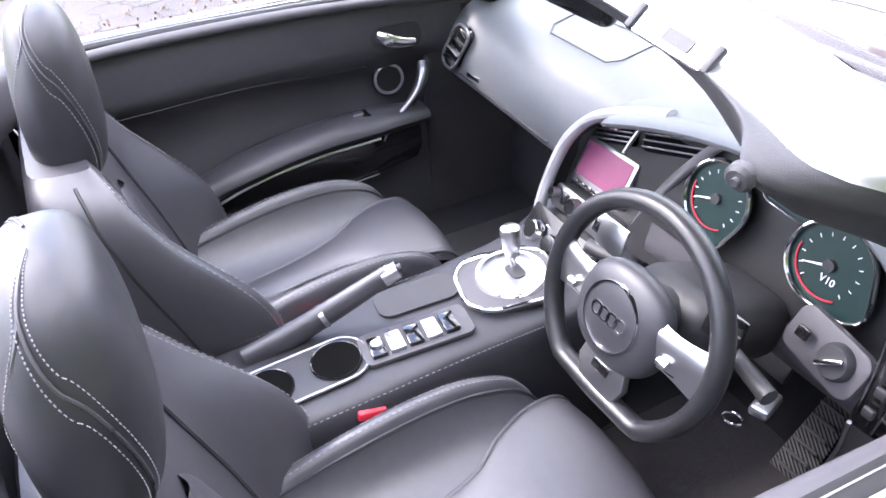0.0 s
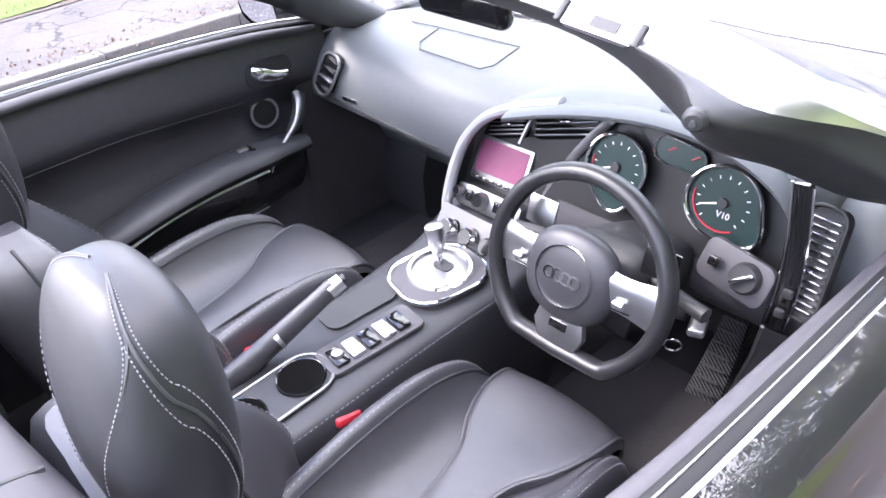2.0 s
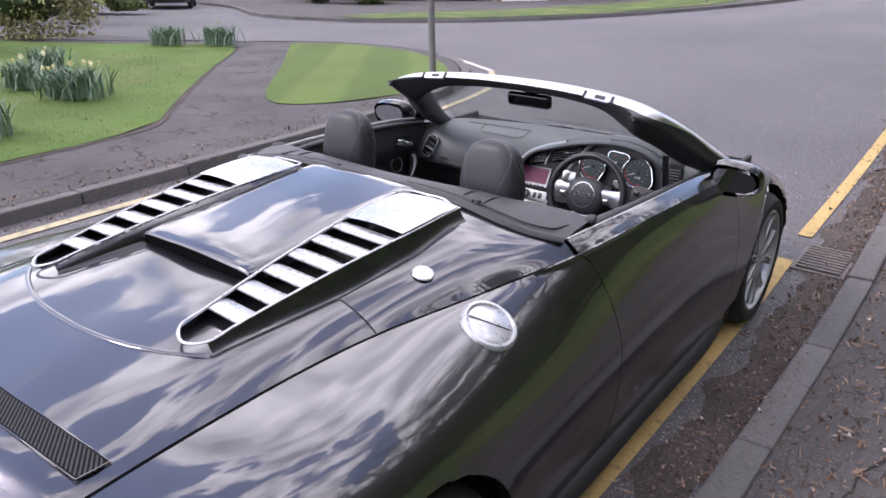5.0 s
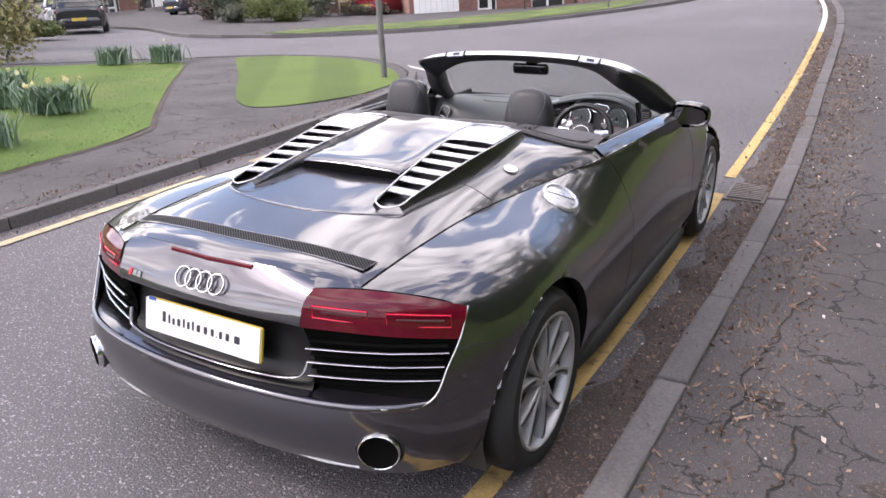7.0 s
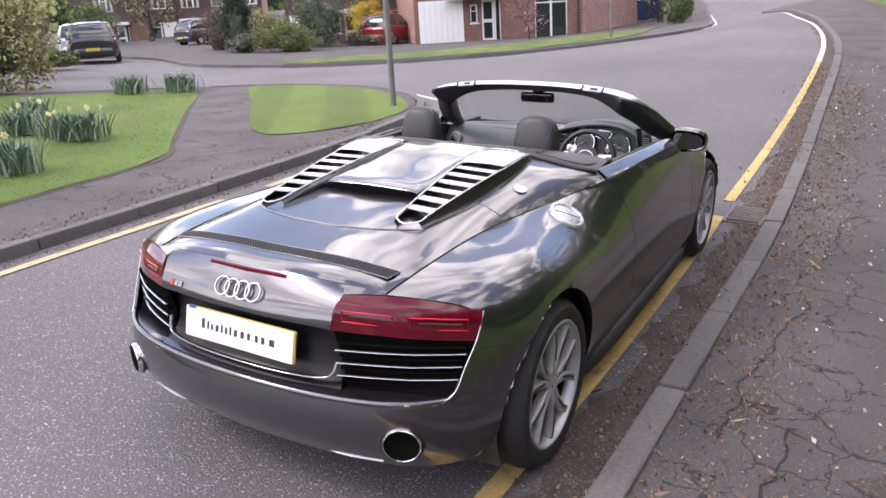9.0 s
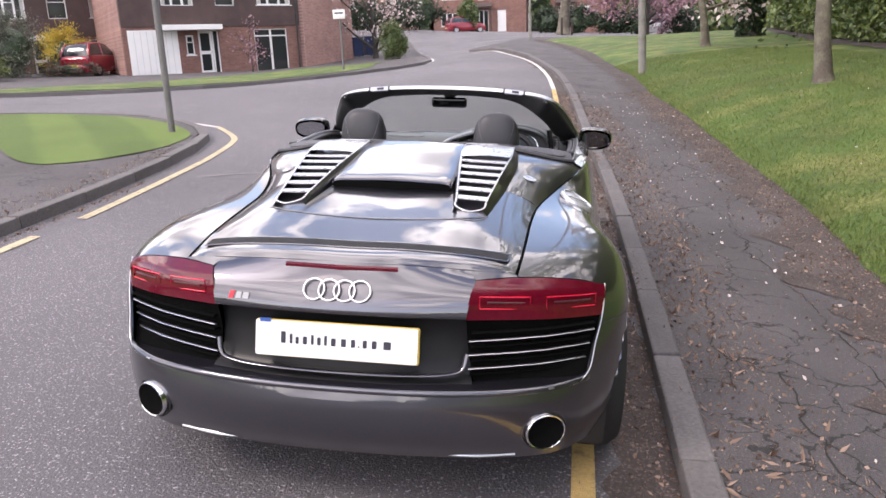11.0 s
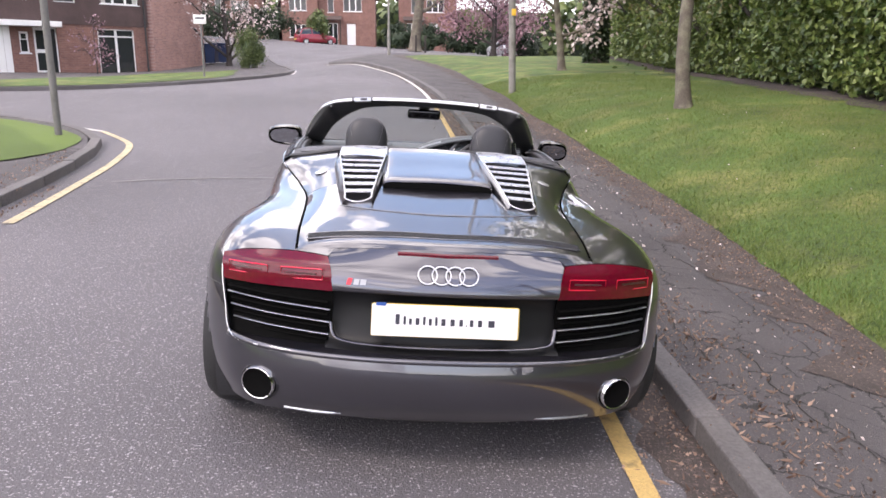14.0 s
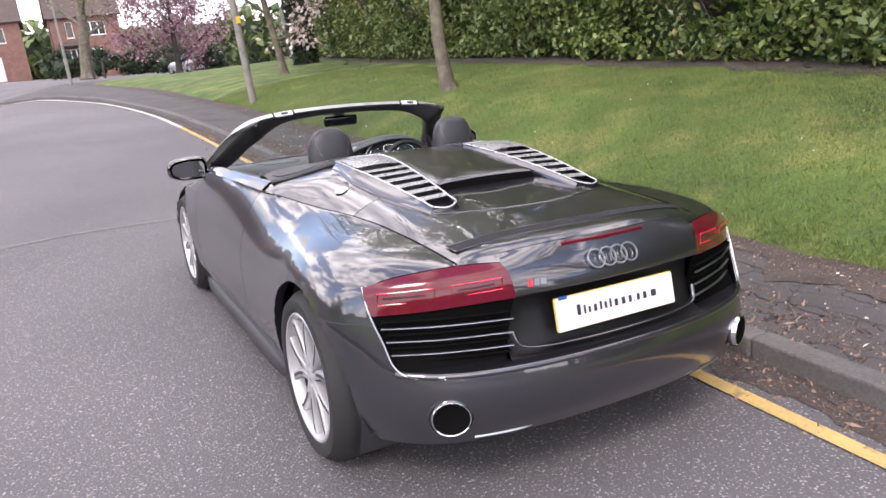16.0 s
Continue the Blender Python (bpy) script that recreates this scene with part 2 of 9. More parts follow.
def spline(pts, n):
    """Catmull-Rom through the points, n steps a span; ends kept."""
    p = np.asarray(pts, float)
    if len(p) == 2:
        t = np.linspace(0, 1, n + 1)[:, None]
        return p[0] * (1 - t) + p[1] * t
    q = np.concatenate([[2 * p[0] - p[1]], p, [2 * p[-1] - p[-2]]])
    out = []
    for i in range(len(p) - 1):
        a, b, c, d = q[i : i + 4]
        # centripetal weights keep uneven spans from overshooting
        ta = max(np.linalg.norm(b - a), 1e-6) ** 0.5
        tb = max(np.linalg.norm(c - b), 1e-6) ** 0.5
        td = max(np.linalg.norm(d - c), 1e-6) ** 0.5
        m1 = (c - b) + tb * ((b - a) / ta - (c - a) / (ta + tb))
        m2 = (c - b) + tb * ((d - c) / td - (d - b) / (tb + td))
        for k in range(n):
            t = k / n
            out.append((2 * t**3 - 3 * t**2 + 1) * b + (t**3 - 2 * t**2 + t) * m1 + (-2 * t**3 + 3 * t**2) * c + (t**3 - t**2) * m2)
    out.append(p[-1])
    return np.array(out)


def surface(rows, nu, nv):
    """A fine grid of points through a control grid (rows of 3D points)."""
    fine = [spline(r, nv) for r in rows]
    cols = [spline([f[j] for f in fine], nu) for j in range(len(fine[0]))]
    return np.stack(cols, 1)


def grid_bm(g, bm=None, close_u=False, close_v=False, flip=False, keep=None):
    bm = bm or bmesh.new()
    R, C = g.shape[:2]
    vs = [[bm.verts.new(g[i, j]) for j in range(C)] for i in range(R)]
    for i in range(R if close_u else R - 1):
        for j in range(C if close_v else C - 1):
            if keep is not None and not keep(g[i, j]):
                continue
            q = [vs[i][j], vs[(i + 1) % R][j], vs[(i + 1) % R][(j + 1) % C], vs[i][(j + 1) % C]]
            try:
                bm.faces.new(q[::-1] if flip else q)
            except ValueError:
                pass
    return bm


def patch(rows, nu=4, nv=4, flip=False, bm=None):
    return grid_bm(surface(rows, nu, nv), flip=flip, bm=bm)


def mirrored(rows):
    return [[(-x, y, z) for x, y, z in r] for r in rows]


def tube(pts, radius, seg=10, closed=False, n=0, flat=None, bm=None, up=(0, 0, 1)):
    """A rod along a path. radius: one number or one for each point; flat: (width, height) factors with height along up."""
    p = spline(pts, n) if n else np.asarray(pts, float)
    if closed and n:
        p = p[:-1] if np.allclose(p[0], p[-1]) else p
    N = len(p)
    rad = np.interp(np.linspace(0, 1, N), np.linspace(0, 1, len(radius)), radius) if hasattr(radius, "__len__") else np.full(N, radius)
    bm = bm or bmesh.new()
    rings = []
    for i in range(N):
        d = p[(i + 1) % N] - p[i - 1] if closed else p[min(i + 1, N - 1)] - p[max(i - 1, 0)]
        d = d / (np.linalg.norm(d) + 1e-9)
        u = np.asarray(up, float)
        if abs(u @ d) > 0.97:
            u = np.array([1.0, 0, 0]) if abs(d[0]) < 0.9 else np.array([0, 1.0, 0])
        s = np.cross(d, u); s /= np.linalg.norm(s)
        u = np.cross(s, d)
        fw, fh = flat or (1, 1)
        rings.append([bm.verts.new(p[i] + rad[i] * (fw * math.cos(a) * s + fh * math.sin(a) * u)) for a in np.linspace(0, 2 * math.pi, seg, endpoint=False)])
    for i in range(N if closed else N - 1):
        a, b = rings[i], rings[(i + 1) % N]
        for k in range(seg):
            bm.faces.new((a[k], a[(k + 1) % seg], b[(k + 1) % seg], b[k]))
    if not closed:
        bm.faces.new(rings[0][::-1]); bm.faces.new(rings[-1])
    bmesh.ops.recalc_face_normals(bm, faces=bm.faces)
    return bm


def box(size, centre=(0, 0, 0), bevel=0.0, m=None, bm=None, seg=2):
    own = bmesh.new()
    bmesh.ops.create_cube(own, size=1.0, matrix=Matrix.Diagonal((*size, 1)))
    if bevel:
        bmesh.ops.bevel(own, geom=own.edges[:] + own.verts[:], offset=min(bevel, min(size) * 0.49), segments=seg, profile=0.5, affect="EDGES")
    bmesh.ops.transform(own, matrix=Matrix.Translation(centre) if m is None else m @ Matrix.Translation(centre), verts=own.verts)
    if bm is None:
        return own
    me = bpy.data.meshes.new("tmp")
    own.to_mesh(me); own.free()
    bm.from_mesh(me)
    bpy.data.meshes.remove(me)
    return bm


def lathe(profile, seg=32, m=None, bm=None):
    """Turns (r, h) pairs round the z axis."""
    bm = bm or bmesh.new()
    m = m or Matrix()
    rings = []
    for r, h in profile:
        rings.append([bm.verts.new(m @ Vector((r * math.cos(a), r * math.sin(a), h))) for a in np.linspace(0, 2 * math.pi, seg, endpoint=False)])
    for a, b in zip(rings, rings[1:]):
        for k in range(seg):
            bm.faces.new((a[k], a[(k + 1) % seg], b[(k + 1) % seg], b[k]))
    bmesh.ops.remove_doubles(bm, verts=bm.verts, dist=1e-6)
    bmesh.ops.recalc_face_normals(bm, faces=bm.faces)
    return bm


def slab(outline, depth, m=None, bevel=0.0, bm=None):
    """A flat outline in x, y given a thickness along z (from 0 down to -depth)."""
    own = bmesh.new()
    top = [own.verts.new((x, y, 0)) for x, y in outline]
    f = own.faces.new(top)
    r = bmesh.ops.extrude_face_region(own, geom=[f])
    bmesh.ops.translate(own, vec=(0, 0, -depth), verts=[v for v in r["geom"] if isinstance(v, bmesh.types.BMVert)])
    bmesh.ops.recalc_face_normals(own, faces=own.faces)
    if bevel:
        rim = [e for e in own.edges if abs(e.verts[0].co.z) < 1e-6 and abs(e.verts[1].co.z) < 1e-6]
        bmesh.ops.bevel(own, geom=rim, offset=bevel, segments=2, profile=0.5, affect="EDGES")
    if m is not None:
        bmesh.ops.transform(own, matrix=m, verts=own.verts)
    if bm is None:
        return own
    me = bpy.data.meshes.new("tmp")
    own.to_mesh(me); own.free()
    bm.from_mesh(me)
    bpy.data.meshes.remove(me)
    return bm


def rounded(w, h, r, n=5):
    """The outline of a rounded rectangle."""
    out = []
    for cx, cy, a in ((w / 2 - r, h / 2 - r, 0), (-w / 2 + r, h / 2 - r, 90), (-w / 2 + r, -h / 2 + r, 180), (w / 2 - r, -h / 2 + r, 270)):
        out += [(cx + r * math.cos(radians(a + 90 * k / n)), cy + r * math.sin(radians(a + 90 * k / n))) for k in range(n + 1)]
    return out


def facing(at, normal, up=(0, 0, 1), roll=0):
    """A pose whose z points along normal and whose y is as near to up as may be."""
    z = Vector(normal).normalized()
    x = Vector(up).cross(z).normalized()
    y = z.cross(x)
    m = Matrix((x, y, z)).transposed().to_4x4()
    return Matrix.Translation(at) @ m @ pose(0, 0, 0, 0, 0, roll)


def xform(bm, m):
    bmesh.ops.transform(bm, matrix=m, verts=bm.verts)
    return bm


def smoothstep(a, b, t):
    t = np.clip((t - a) / (b - a), 0, 1)
    return t * t * (3 - 2 * t)

# ground ---------------------------------------------------------------
HY, HZ = [-60, 3, 8, 14.6, 22, 32, 45, 80, 300], [0, 0, 0.15, 0.46, 0.75, 1.0, 1.12, 1.25, 1.6]
WX, WW = [-40, -20, -13, -8, -4, -1, 0, 40], [-0.9, -0.8, -0.6, -0.2, 0.3, 0.92, 1, 1]


def lie(x, y):
    """The height of the road's surface: it falls towards the kerb beside the car and climbs ahead."""
    h, w = np.interp(y, HY, HZ), np.interp(x, WX, WW)
    w = w + (1 - w) * smoothstep(32, 62, y)
    return h * w - 0.0575 * np.clip(x, -14, 45) - 0.040 * np.clip(x + 14, -31, 0) + 0.0305 * np.clip(y, -40, 90)


ASPHALT = mat("worn_asphalt", (0.112, 0.104, 0.112), 0.75, 0, 0.34, 0.35, 110, bump=1.0, bscale=110, spot=((0.40, 0.38, 0.39), 90.0, 0.58, 0.68), detail=8)
PATH_TAR = mat("old_path_asphalt", (0.085, 0.077, 0.079), 0.85, 0, 0.45, 1.3, 130, bump=1.0, bscale=120, spot=((0.19, 0.17, 0.165), 110.0, 0.60, 0.70), detail=10, cracks=(3.6, 0.030, 0.34))
GRASS = mat("mown_grass", (0.068, 0.118, 0.022), 0.9, 0, 0.75, 0.9, 26, bump=1.0, bscale=120, spot=((0.165, 0.175, 0.050), 1.6, 0.46, 0.68), detail=10)
GRASS_SOFT = mat("fine_green_grass", (0.082, 0.145, 0.022), 0.9, 0, 0.35, 0.8, 40, bump=0.9, bscale=160, spot=((0.13, 0.165, 0.04), 1.1, 0.50, 0.72), detail=8)
EARTH = mat("leaf_litter_soil", (0.070, 0.056, 0.051), 0.95, 0, 0.5, 3.0, 140, bump=1.0, bscale=140, spot=((0.17, 0.125, 0.11), 75.0, 0.54, 0.66))
KERB_STONE = mat("concrete_kerb", (0.138, 0.128, 0.127), 0.85, 0, 0.4, 2.0, 60, bump=0.5, bscale=90, random_tint=0.12)
LINE_YELLOW = mat("yellow_road_paint", (0.58, 0.40, 0.155), 0.75, 0, 0.25, 2.5, 70, bump=0.5, bscale=190, spot=((0.30, 0.22, 0.10), 14.0, 0.56, 0.72))
LINE_CREAM = mat("faded_cream_road_paint", (0.50, 0.42, 0.27), 0.75, 0, 0.25, 2.5, 70, bump=0.5, bscale=190, spot=((0.24, 0.21, 0.16), 16.0, 0.55, 0.70))
LINE_WHITE = mat("white_road_paint", (0.60, 0.57, 0.54), 0.75, 0, 0.2, 2.5, 70, bump=0.5, bscale=190)
JOINT = mat("worn_pale_joint", (0.21, 0.20, 0.20), 0.85, 0, 0.4, 3, 60, bump=0.4)
IRON = mat("cast_iron", (0.17, 0.145, 0.135), 0.75, 0.0, 0.3, bump=0.4)


def sheet(xs, ys, height):
    g = np.array([[(x, y, height(x, y)) for x in xs] for y in ys])
    return grid_bm(g, flip=True)


far = [-400, -220, -140, -90, -60, -45, -36, -30, -26]
xs = far + list(np.arange(-24, 24.1, 0.5)) + [-v for v in far[::-1]]
ys = [-300, -150, -80, -50, -30, -20, -14] + list(np.arange(-10, 60.1, 0.6)) + [66, 74, 84, 100, 130, 180, 260, 400]
tagged(part("road", sheet(xs, ys, lambda x, y: float(lie(x, y))), ASPHALT), "grey worn asphalt road climbing gently past houses", "road", kind="structure")


def follow(pts, n=8):
    return spline([(x, y, 0) for x, y in pts], n)[:, :2]


def strip(edge_a, edge_b, height, cols=6):
    """A sheet between two lines with as many points each."""
    a, b = np.asarray(edge_a), np.asarray(edge_b)
    g = np.array([[(*(p * (1 - t) + q * t), 0) for t in np.linspace(0, 1, cols)] for p, q in zip(a, b)])
    for r in g:
        for v in r:
            v[2] = height(v[0], v[1])
    return grid_bm(g, flip=True)


def even(line, count):
    """The line at evenly spaced points."""
    d = np.r_[0, np.cumsum(np.linalg.norm(np.diff(line, axis=0), axis=1))]
    s = np.linspace(0, d[-1], count)
    return np.stack([np.interp(s, d, line[:, 0]), np.interp(s, d, line[:, 1])], 1)


KERB_H = 0.10
# the kerb beside the car, its road side, and the lawn's edge behind the footpath
KERB_R = follow([(0.70, -30), (0.96, -12), (1.08, -4), (1.13, -1), (1.16, 0.5), (1.21, 3.3), (1.18, 5.5), (1.12, 7.5), (1.06, 10), (0.98, 12.5), (0.80, 15.2), (0.42, 18), (-0.05, 20.6), (-0.75, 23.6), (-1.75, 28), (-2.9, 31), (-2.9, 33.5), (-1.2, 36), (3.0, 38.5), (9, 41), (20, 44)])
LAWN_R = follow([(2.2, -30), (2.45, -12), (2.52, -4), (2.56, -1), (2.58, 0.7), (2.81, 3.5), (2.80, 5.6), (2.76, 7.6), (2.70, 9.5), (2.52, 11.7), (2.50, 14.4), (2.25, 17.0), (2.05, 20), (1.85, 22.5), (1.25, 27), (0.6, 30), (0.3, 32), (1.5, 34), (4.5, 36.2), (10, 38.6), (20, 41.5)])
kr, lr = even(KERB_R, 240), even(LAWN_R, 240)
kin = kr + np.array([0.125, 0])


def bank(x, y):
    """The rise of the lawn behind the footpath."""
    edge = np.interp(y, LAWN_R[:120, 1], LAWN_R[:120, 0])
    d = np.maximum(x - edge, 0)
    amp = np.interp(y, [-30, 0, 9, 14, 20, 30, 40], [1.1, 1.1, 1.1, 0.8, 0.5, 0.25, 0.1])
    return amp * (1 - np.exp(-d / 2.2)) + 0.06 * np.clip(d - 4, 0, 10)


# an uneven footpath, heaved a little along its cracks
def path_height(x, y):
    return float(lie(x, y)) + KERB_H - 0.012 + 0.012 * noise.noise((x * 1.3, y * 1.3, 0))


tagged(part("pavement", strip(kin, lr, path_height, 10), PATH_TAR), "cracked old asphalt footpath beside the kerb", "footpath", kind="structure")


def lawn_height(x, y):
    return float(lie(x, y)) + KERB_H + 0.012 + float(bank(x, y)) + 0.02 * noise.noise((x * 0.7, y * 0.7, 3))


def lawn_grid():
    steps = [0, 0.25, 0.5, 0.8, 1.2, 1.6, 2.1, 2.7, 3.4, 4.2, 5.2, 6.4, 8, 10, 13, 18, 26, 40]
    g = np.array([[(x - 0.05 * (k == 0) + 0.05 * noise.noise((y * 3, k, 0)) * (k == 0) + s, y, 0) for k, s in enumerate(steps)] for x, y in lr])
    for r in g:
        for v in r:
            v[2] = lawn_height(v[0], v[1])
        r[0][2] -= 0.07
    return grid_bm(g, flip=True)


tagged(part("lawn_bank", lawn_grid(), GRASS), "mown green grass bank rising from the footpath", "lawn", kind="structure")


def ribbon(line, width, height, lift=0.004, cols=1, ragged=0.0):
    a = np.asarray(line)
    t = np.gradient(a, axis=0)
    nrm = np.stack([-t[:, 1], t[:, 0]], 1) / np.linalg.norm(t, axis=1)[:, None]
    g = np.array([[(*(p + n * w * (1 + ragged * (noise.noise((p[0] * 2.1, p[1] * 2.1, k > 0)) + 0.7 * noise.noise((p[0] * 7, p[1] * 7, k > 0))))), 0) for k, w in enumerate(np.linspace(width / 2, -width / 2, cols + 1))] for p, n in zip(a, nrm)])
    for r in g:
        for v in r:
            v[2] = height(v[0], v[1]) + lift
    return grid_bm(g)


road_h = lambda x, y: float(lie(x, y))
# soil that has gathered along the kerb and at the lawn's edge
soil = even(kr[30:220], 900) - np.array([0.11, 0])
ob = tagged(part("gutter_litter", ribbon(soil, 0.24, road_h, 0.004, 2, 0.9), EARTH), "brown leaf litter and grit along the gutter", "litter", kind="structure")
edge = even(lr[40:215], 900) - np.array([0.10, 0])
tagged(part("path_edge_soil", ribbon(edge, 0.62, lambda x, y: path_height(x, y), 0.006, 3, 0.9), EARTH), "dark soil spilling over the footpath's edge", "soil", kind="structure")

# cracks that wander along the footpath
CRACK = mat("crack_dirt", (0.022, 0.019, 0.018), 0.95, 0, 0.4, 6, 120)


def crack(x, y0, y1, drift, seed):
    rs = np.random.default_rng(seed)
    n = int((y1 - y0) / 0.05)
    w = np.cumsum(rs.normal(0, 0.019, n))
    w = w - np.linspace(0, w[-1], n)
    line = np.stack([x + np.linspace(0, drift, n) + w, np.linspace(y0, y1, n)], 1)
    tagged(part("path_crack", ribbon(line, 0.007, path_height, 0.004, 1, 1.4), CRACK), "thin dark crack in the old asphalt", "crack", kind="structure")


for k, (x, y0, y1, drift) in enumerate(((2.02, -3.0, 9.0, 0.10), (1.62, -2.0, -0.3, 0.16), (1.80, -1.4, 0.5, -0.10), (1.50, 0.3, 1.9, 0.14), (1.70, 2.4, 4.0, 0.10))):
    crack(x, y0, y1, drift, 80 + k)

# yellow lines
YEL_R = follow([(0.60, -14), (0.72, -4), (0.79, -0.7), (0.84, 0.8), (0.85, 2.4), (0.84, 3.55)])
YEL_R2 = follow([(0.84, 3.98), (0.85, 5.3), (0.84, 7.0), (0.80, 10), (0.73, 12.8)])
WHI_R2 = follow([(0.73, 12.8), (0.62, 15), (0.36, 17.6), (-0.05, 20), (-0.80, 23), (-1.70, 27.5), (-2.6, 30), (-3.1, 31.5)])
for line in (YEL_R, YEL_R2):
    tagged(part("yellow_line", ribbon(even(line, 50), 0.085, road_h, 0.008, 2), LINE_YELLOW), "worn yellow painted line along the kerb", "road marking", kind="structure")
tagged(part("white_line", ribbon(even(WHI_R2, 40), 0.09, road_h, 0.008), LINE_WHITE), "faded pale painted line at the bend", "road marking", kind="structure")

# the far side of the road: kerb, footpath, two lawns and a path between them
KERB_L = follow([(-3.1, -30), (-3.3, -10), (-3.36, -2), (-3.40, 1), (-3.44, 2.5), (-3.50, 4.2), (-3.66, 5.8), (-4.0, 7.0), (-4.7, 8.0), (-5.7, 8.75), (-7.0, 9.2), (-8.6, 9.15), (-9.8, 8.3), (-11.3, 7.3), (-12.5, 6.3), (-15, 5.0), (-19, 3.2), (-28, 0)])


def left_ground(x, y):
    return float(lie(x, y)) + KERB_H - 0.012


def fill(outline, height, material, name, step=0.35, tuck=0.0):
    """A sheet within a closed outline, cut into small faces so that it follows the ground."""
    bm = bmesh.new()
    f = bm.faces.new([bm.verts.new((x, y, 0)) for x, y in outline])
    x0, x1 = min(p[0] for p in outline), max(p[0] for p in outline)
    y0, y1 = min(p[1] for p in outline), max(p[1] for p in outline)
    for k in np.arange(math.ceil(x0 / step) * step, x1, step):
        bmesh.ops.bisect_plane(bm, geom=bm.verts[:] + bm.edges[:] + bm.faces[:], plane_co=(k, 0, 0), plane_no=(1, 0, 0))
    for k in np.arange(math.ceil(y0 / step) * step, y1, step):
        bmesh.ops.bisect_plane(bm, geom=bm.verts[:] + bm.edges[:] + bm.faces[:], plane_co=(0, k, 0), plane_no=(0, 1, 0))
    for v in bm.verts:
        v.co.z = height(v.co.x, v.co.y) - (tuck if v.is_boundary else 0)
    bm.normal_update()
    for f in bm.faces:
        if f.normal.z < 0:
            f.normal_flip()
    return part(name, bm, material)


inner = [tuple(p) for p in even(follow([(-3.53, -20), (-3.49, -2), (-3.53, 1), (-3.57, 2.5), (-3.63, 4.2), (-3.79, 5.8), (-4.12, 6.9), (-4.8, 7.88), (-5.77, 8.62), (-7.0, 9.06), (-8.55, 9.02), (-9.7, 8.18), (-11.2, 7.18), (-12.4, 6.18), (-15, 4.88), (-19, 3.1)]), 70)]
tagged(fill(inner + [(-19, -20)], left_ground, PATH_TAR, "footpath_left"), "grey asphalt footpath with grit along its kerb", "footpath", kind="structure")
lawn_h = lambda x, y: left_ground(x, y) + 0.018 + 0.006 * noise.noise((x * 2, y * 2, 0))
lawn_a = [tuple(p) for p in even(follow([(-4.5, -20), (-4.42, -3), (-4.52, 0.4), (-4.62, 1.2), (-4.72, 2.2), (-4.86, 2.95), (-5.5, 3.6), (-7.3, 5.4), (-9.2, 7.35), (-9.75, 7.55), (-10.6, 6.9), (-12.4, 5.6), (-15, 4.4), (-19, 2.6)]), 60)]
tagged(fill(lawn_a + [(-19, -20)], lawn_h, GRASS_SOFT, "lawn_left", 0.25, 0.007), "bright green mown lawn beside a tarmac path", "lawn", kind="structure")
tagged(part("soil_edge", ribbon(even(follow([(-4.50, 0.2), (-4.60, 1.2), (-4.70, 2.2), (-4.84, 2.95), (-5.48, 3.6), (-7.28, 5.4), (-9.18, 7.35)]), 90), 0.09, left_ground, 0.006, 2), EARTH), "thin strip of bare soil along the lawn's edge", "soil", kind="structure")
lawn_b = [tuple(p) for p in even(follow([(-8.9, 8.35), (-7.0, 6.5), (-4.85, 4.45), (-4.5, 4.55), (-4.1, 5.2), (-4.0, 6.0), (-4.15, 6.75), (-4.75, 7.55), (-5.75, 8.35), (-7.0, 8.85), (-8.5, 8.85), (-8.9, 8.4)]), 60)][:-1]
STRIPED = mat("striped_grass", (0.085, 0.135, 0.024), 0.9, 0, 0.3, 0.6, 90, bump=0.9, bscale=160)
n_, l_ = STRIPED.node_tree.nodes, STRIPED.node_tree.links
wv = n_.new("ShaderNodeTexWave")
wv.inputs["Scale"].default_value, wv.inputs["Distortion"].default_value, wv.inputs["Detail"].default_value = 0.24, 0.8, 1.0
mp = n_.new("ShaderNodeMapping")
mp.inputs["Rotation"].default_value = (0, 0, radians(-38))
tcs = n_.new("ShaderNodeTexCoord")
l_.new(tcs.outputs["Object"], mp.inputs[0]); l_.new(mp.outputs[0], wv.inputs["Vector"])
mxs = n_.new("ShaderNodeMix"); mxs.data_type = "RGBA"
src = n_["Principled BSDF"].inputs["Base Color"].links[0].from_socket
mxs.blend_type = "MULTIPLY"; mxs.inputs["Factor"].default_value = 1.0
rps = n_.new("ShaderNodeValToRGB")
rps.color_ramp.elements[0].position, rps.color_ramp.elements[0].color = 0.35, (0.92, 0.93, 0.88, 1)
rps.color_ramp.elements[1].position, rps.color_ramp.elements[1].color = 0.65, (1.28, 1.22, 1.28, 1)
l_.new(wv.outputs["Fac"], rps.inputs[0])
l_.new(src, mxs.inputs["A"]); l_.new(rps.outputs[0], mxs.inputs["B"])
l_.new(mxs.outputs["Result"], n_["Principled BSDF"].inputs["Base Color"])
tagged(fill(lawn_b, lawn_h, STRIPED, "lawn_corner", 0.25, 0.007), "small corner lawn mown in pale stripes", "lawn", kind="structure")
tagged(part("yellow_line", ribbon(even(follow([(-2.95, -14), (-3.08, -3), (-3.15, 0.2), (-3.17, 1.6), (-3.18, 2.2)]), 40), 0.085, road_h, 0.008, 2), LINE_CREAM), "worn yellow painted line along the kerb", "road marking", kind="structure")
tagged(part("yellow_line", ribbon(even(follow([(-3.16, 2.75), (-3.24, 4.3), (-3.36, 5.7), (-3.62, 6.95), (-4.0, 7.6), (-4.4, 8.15)]), 40), 0.085, road_h, 0.008, 2), LINE_CREAM), "worn cream-yellow painted line round the corner", "road marking", kind="structure")
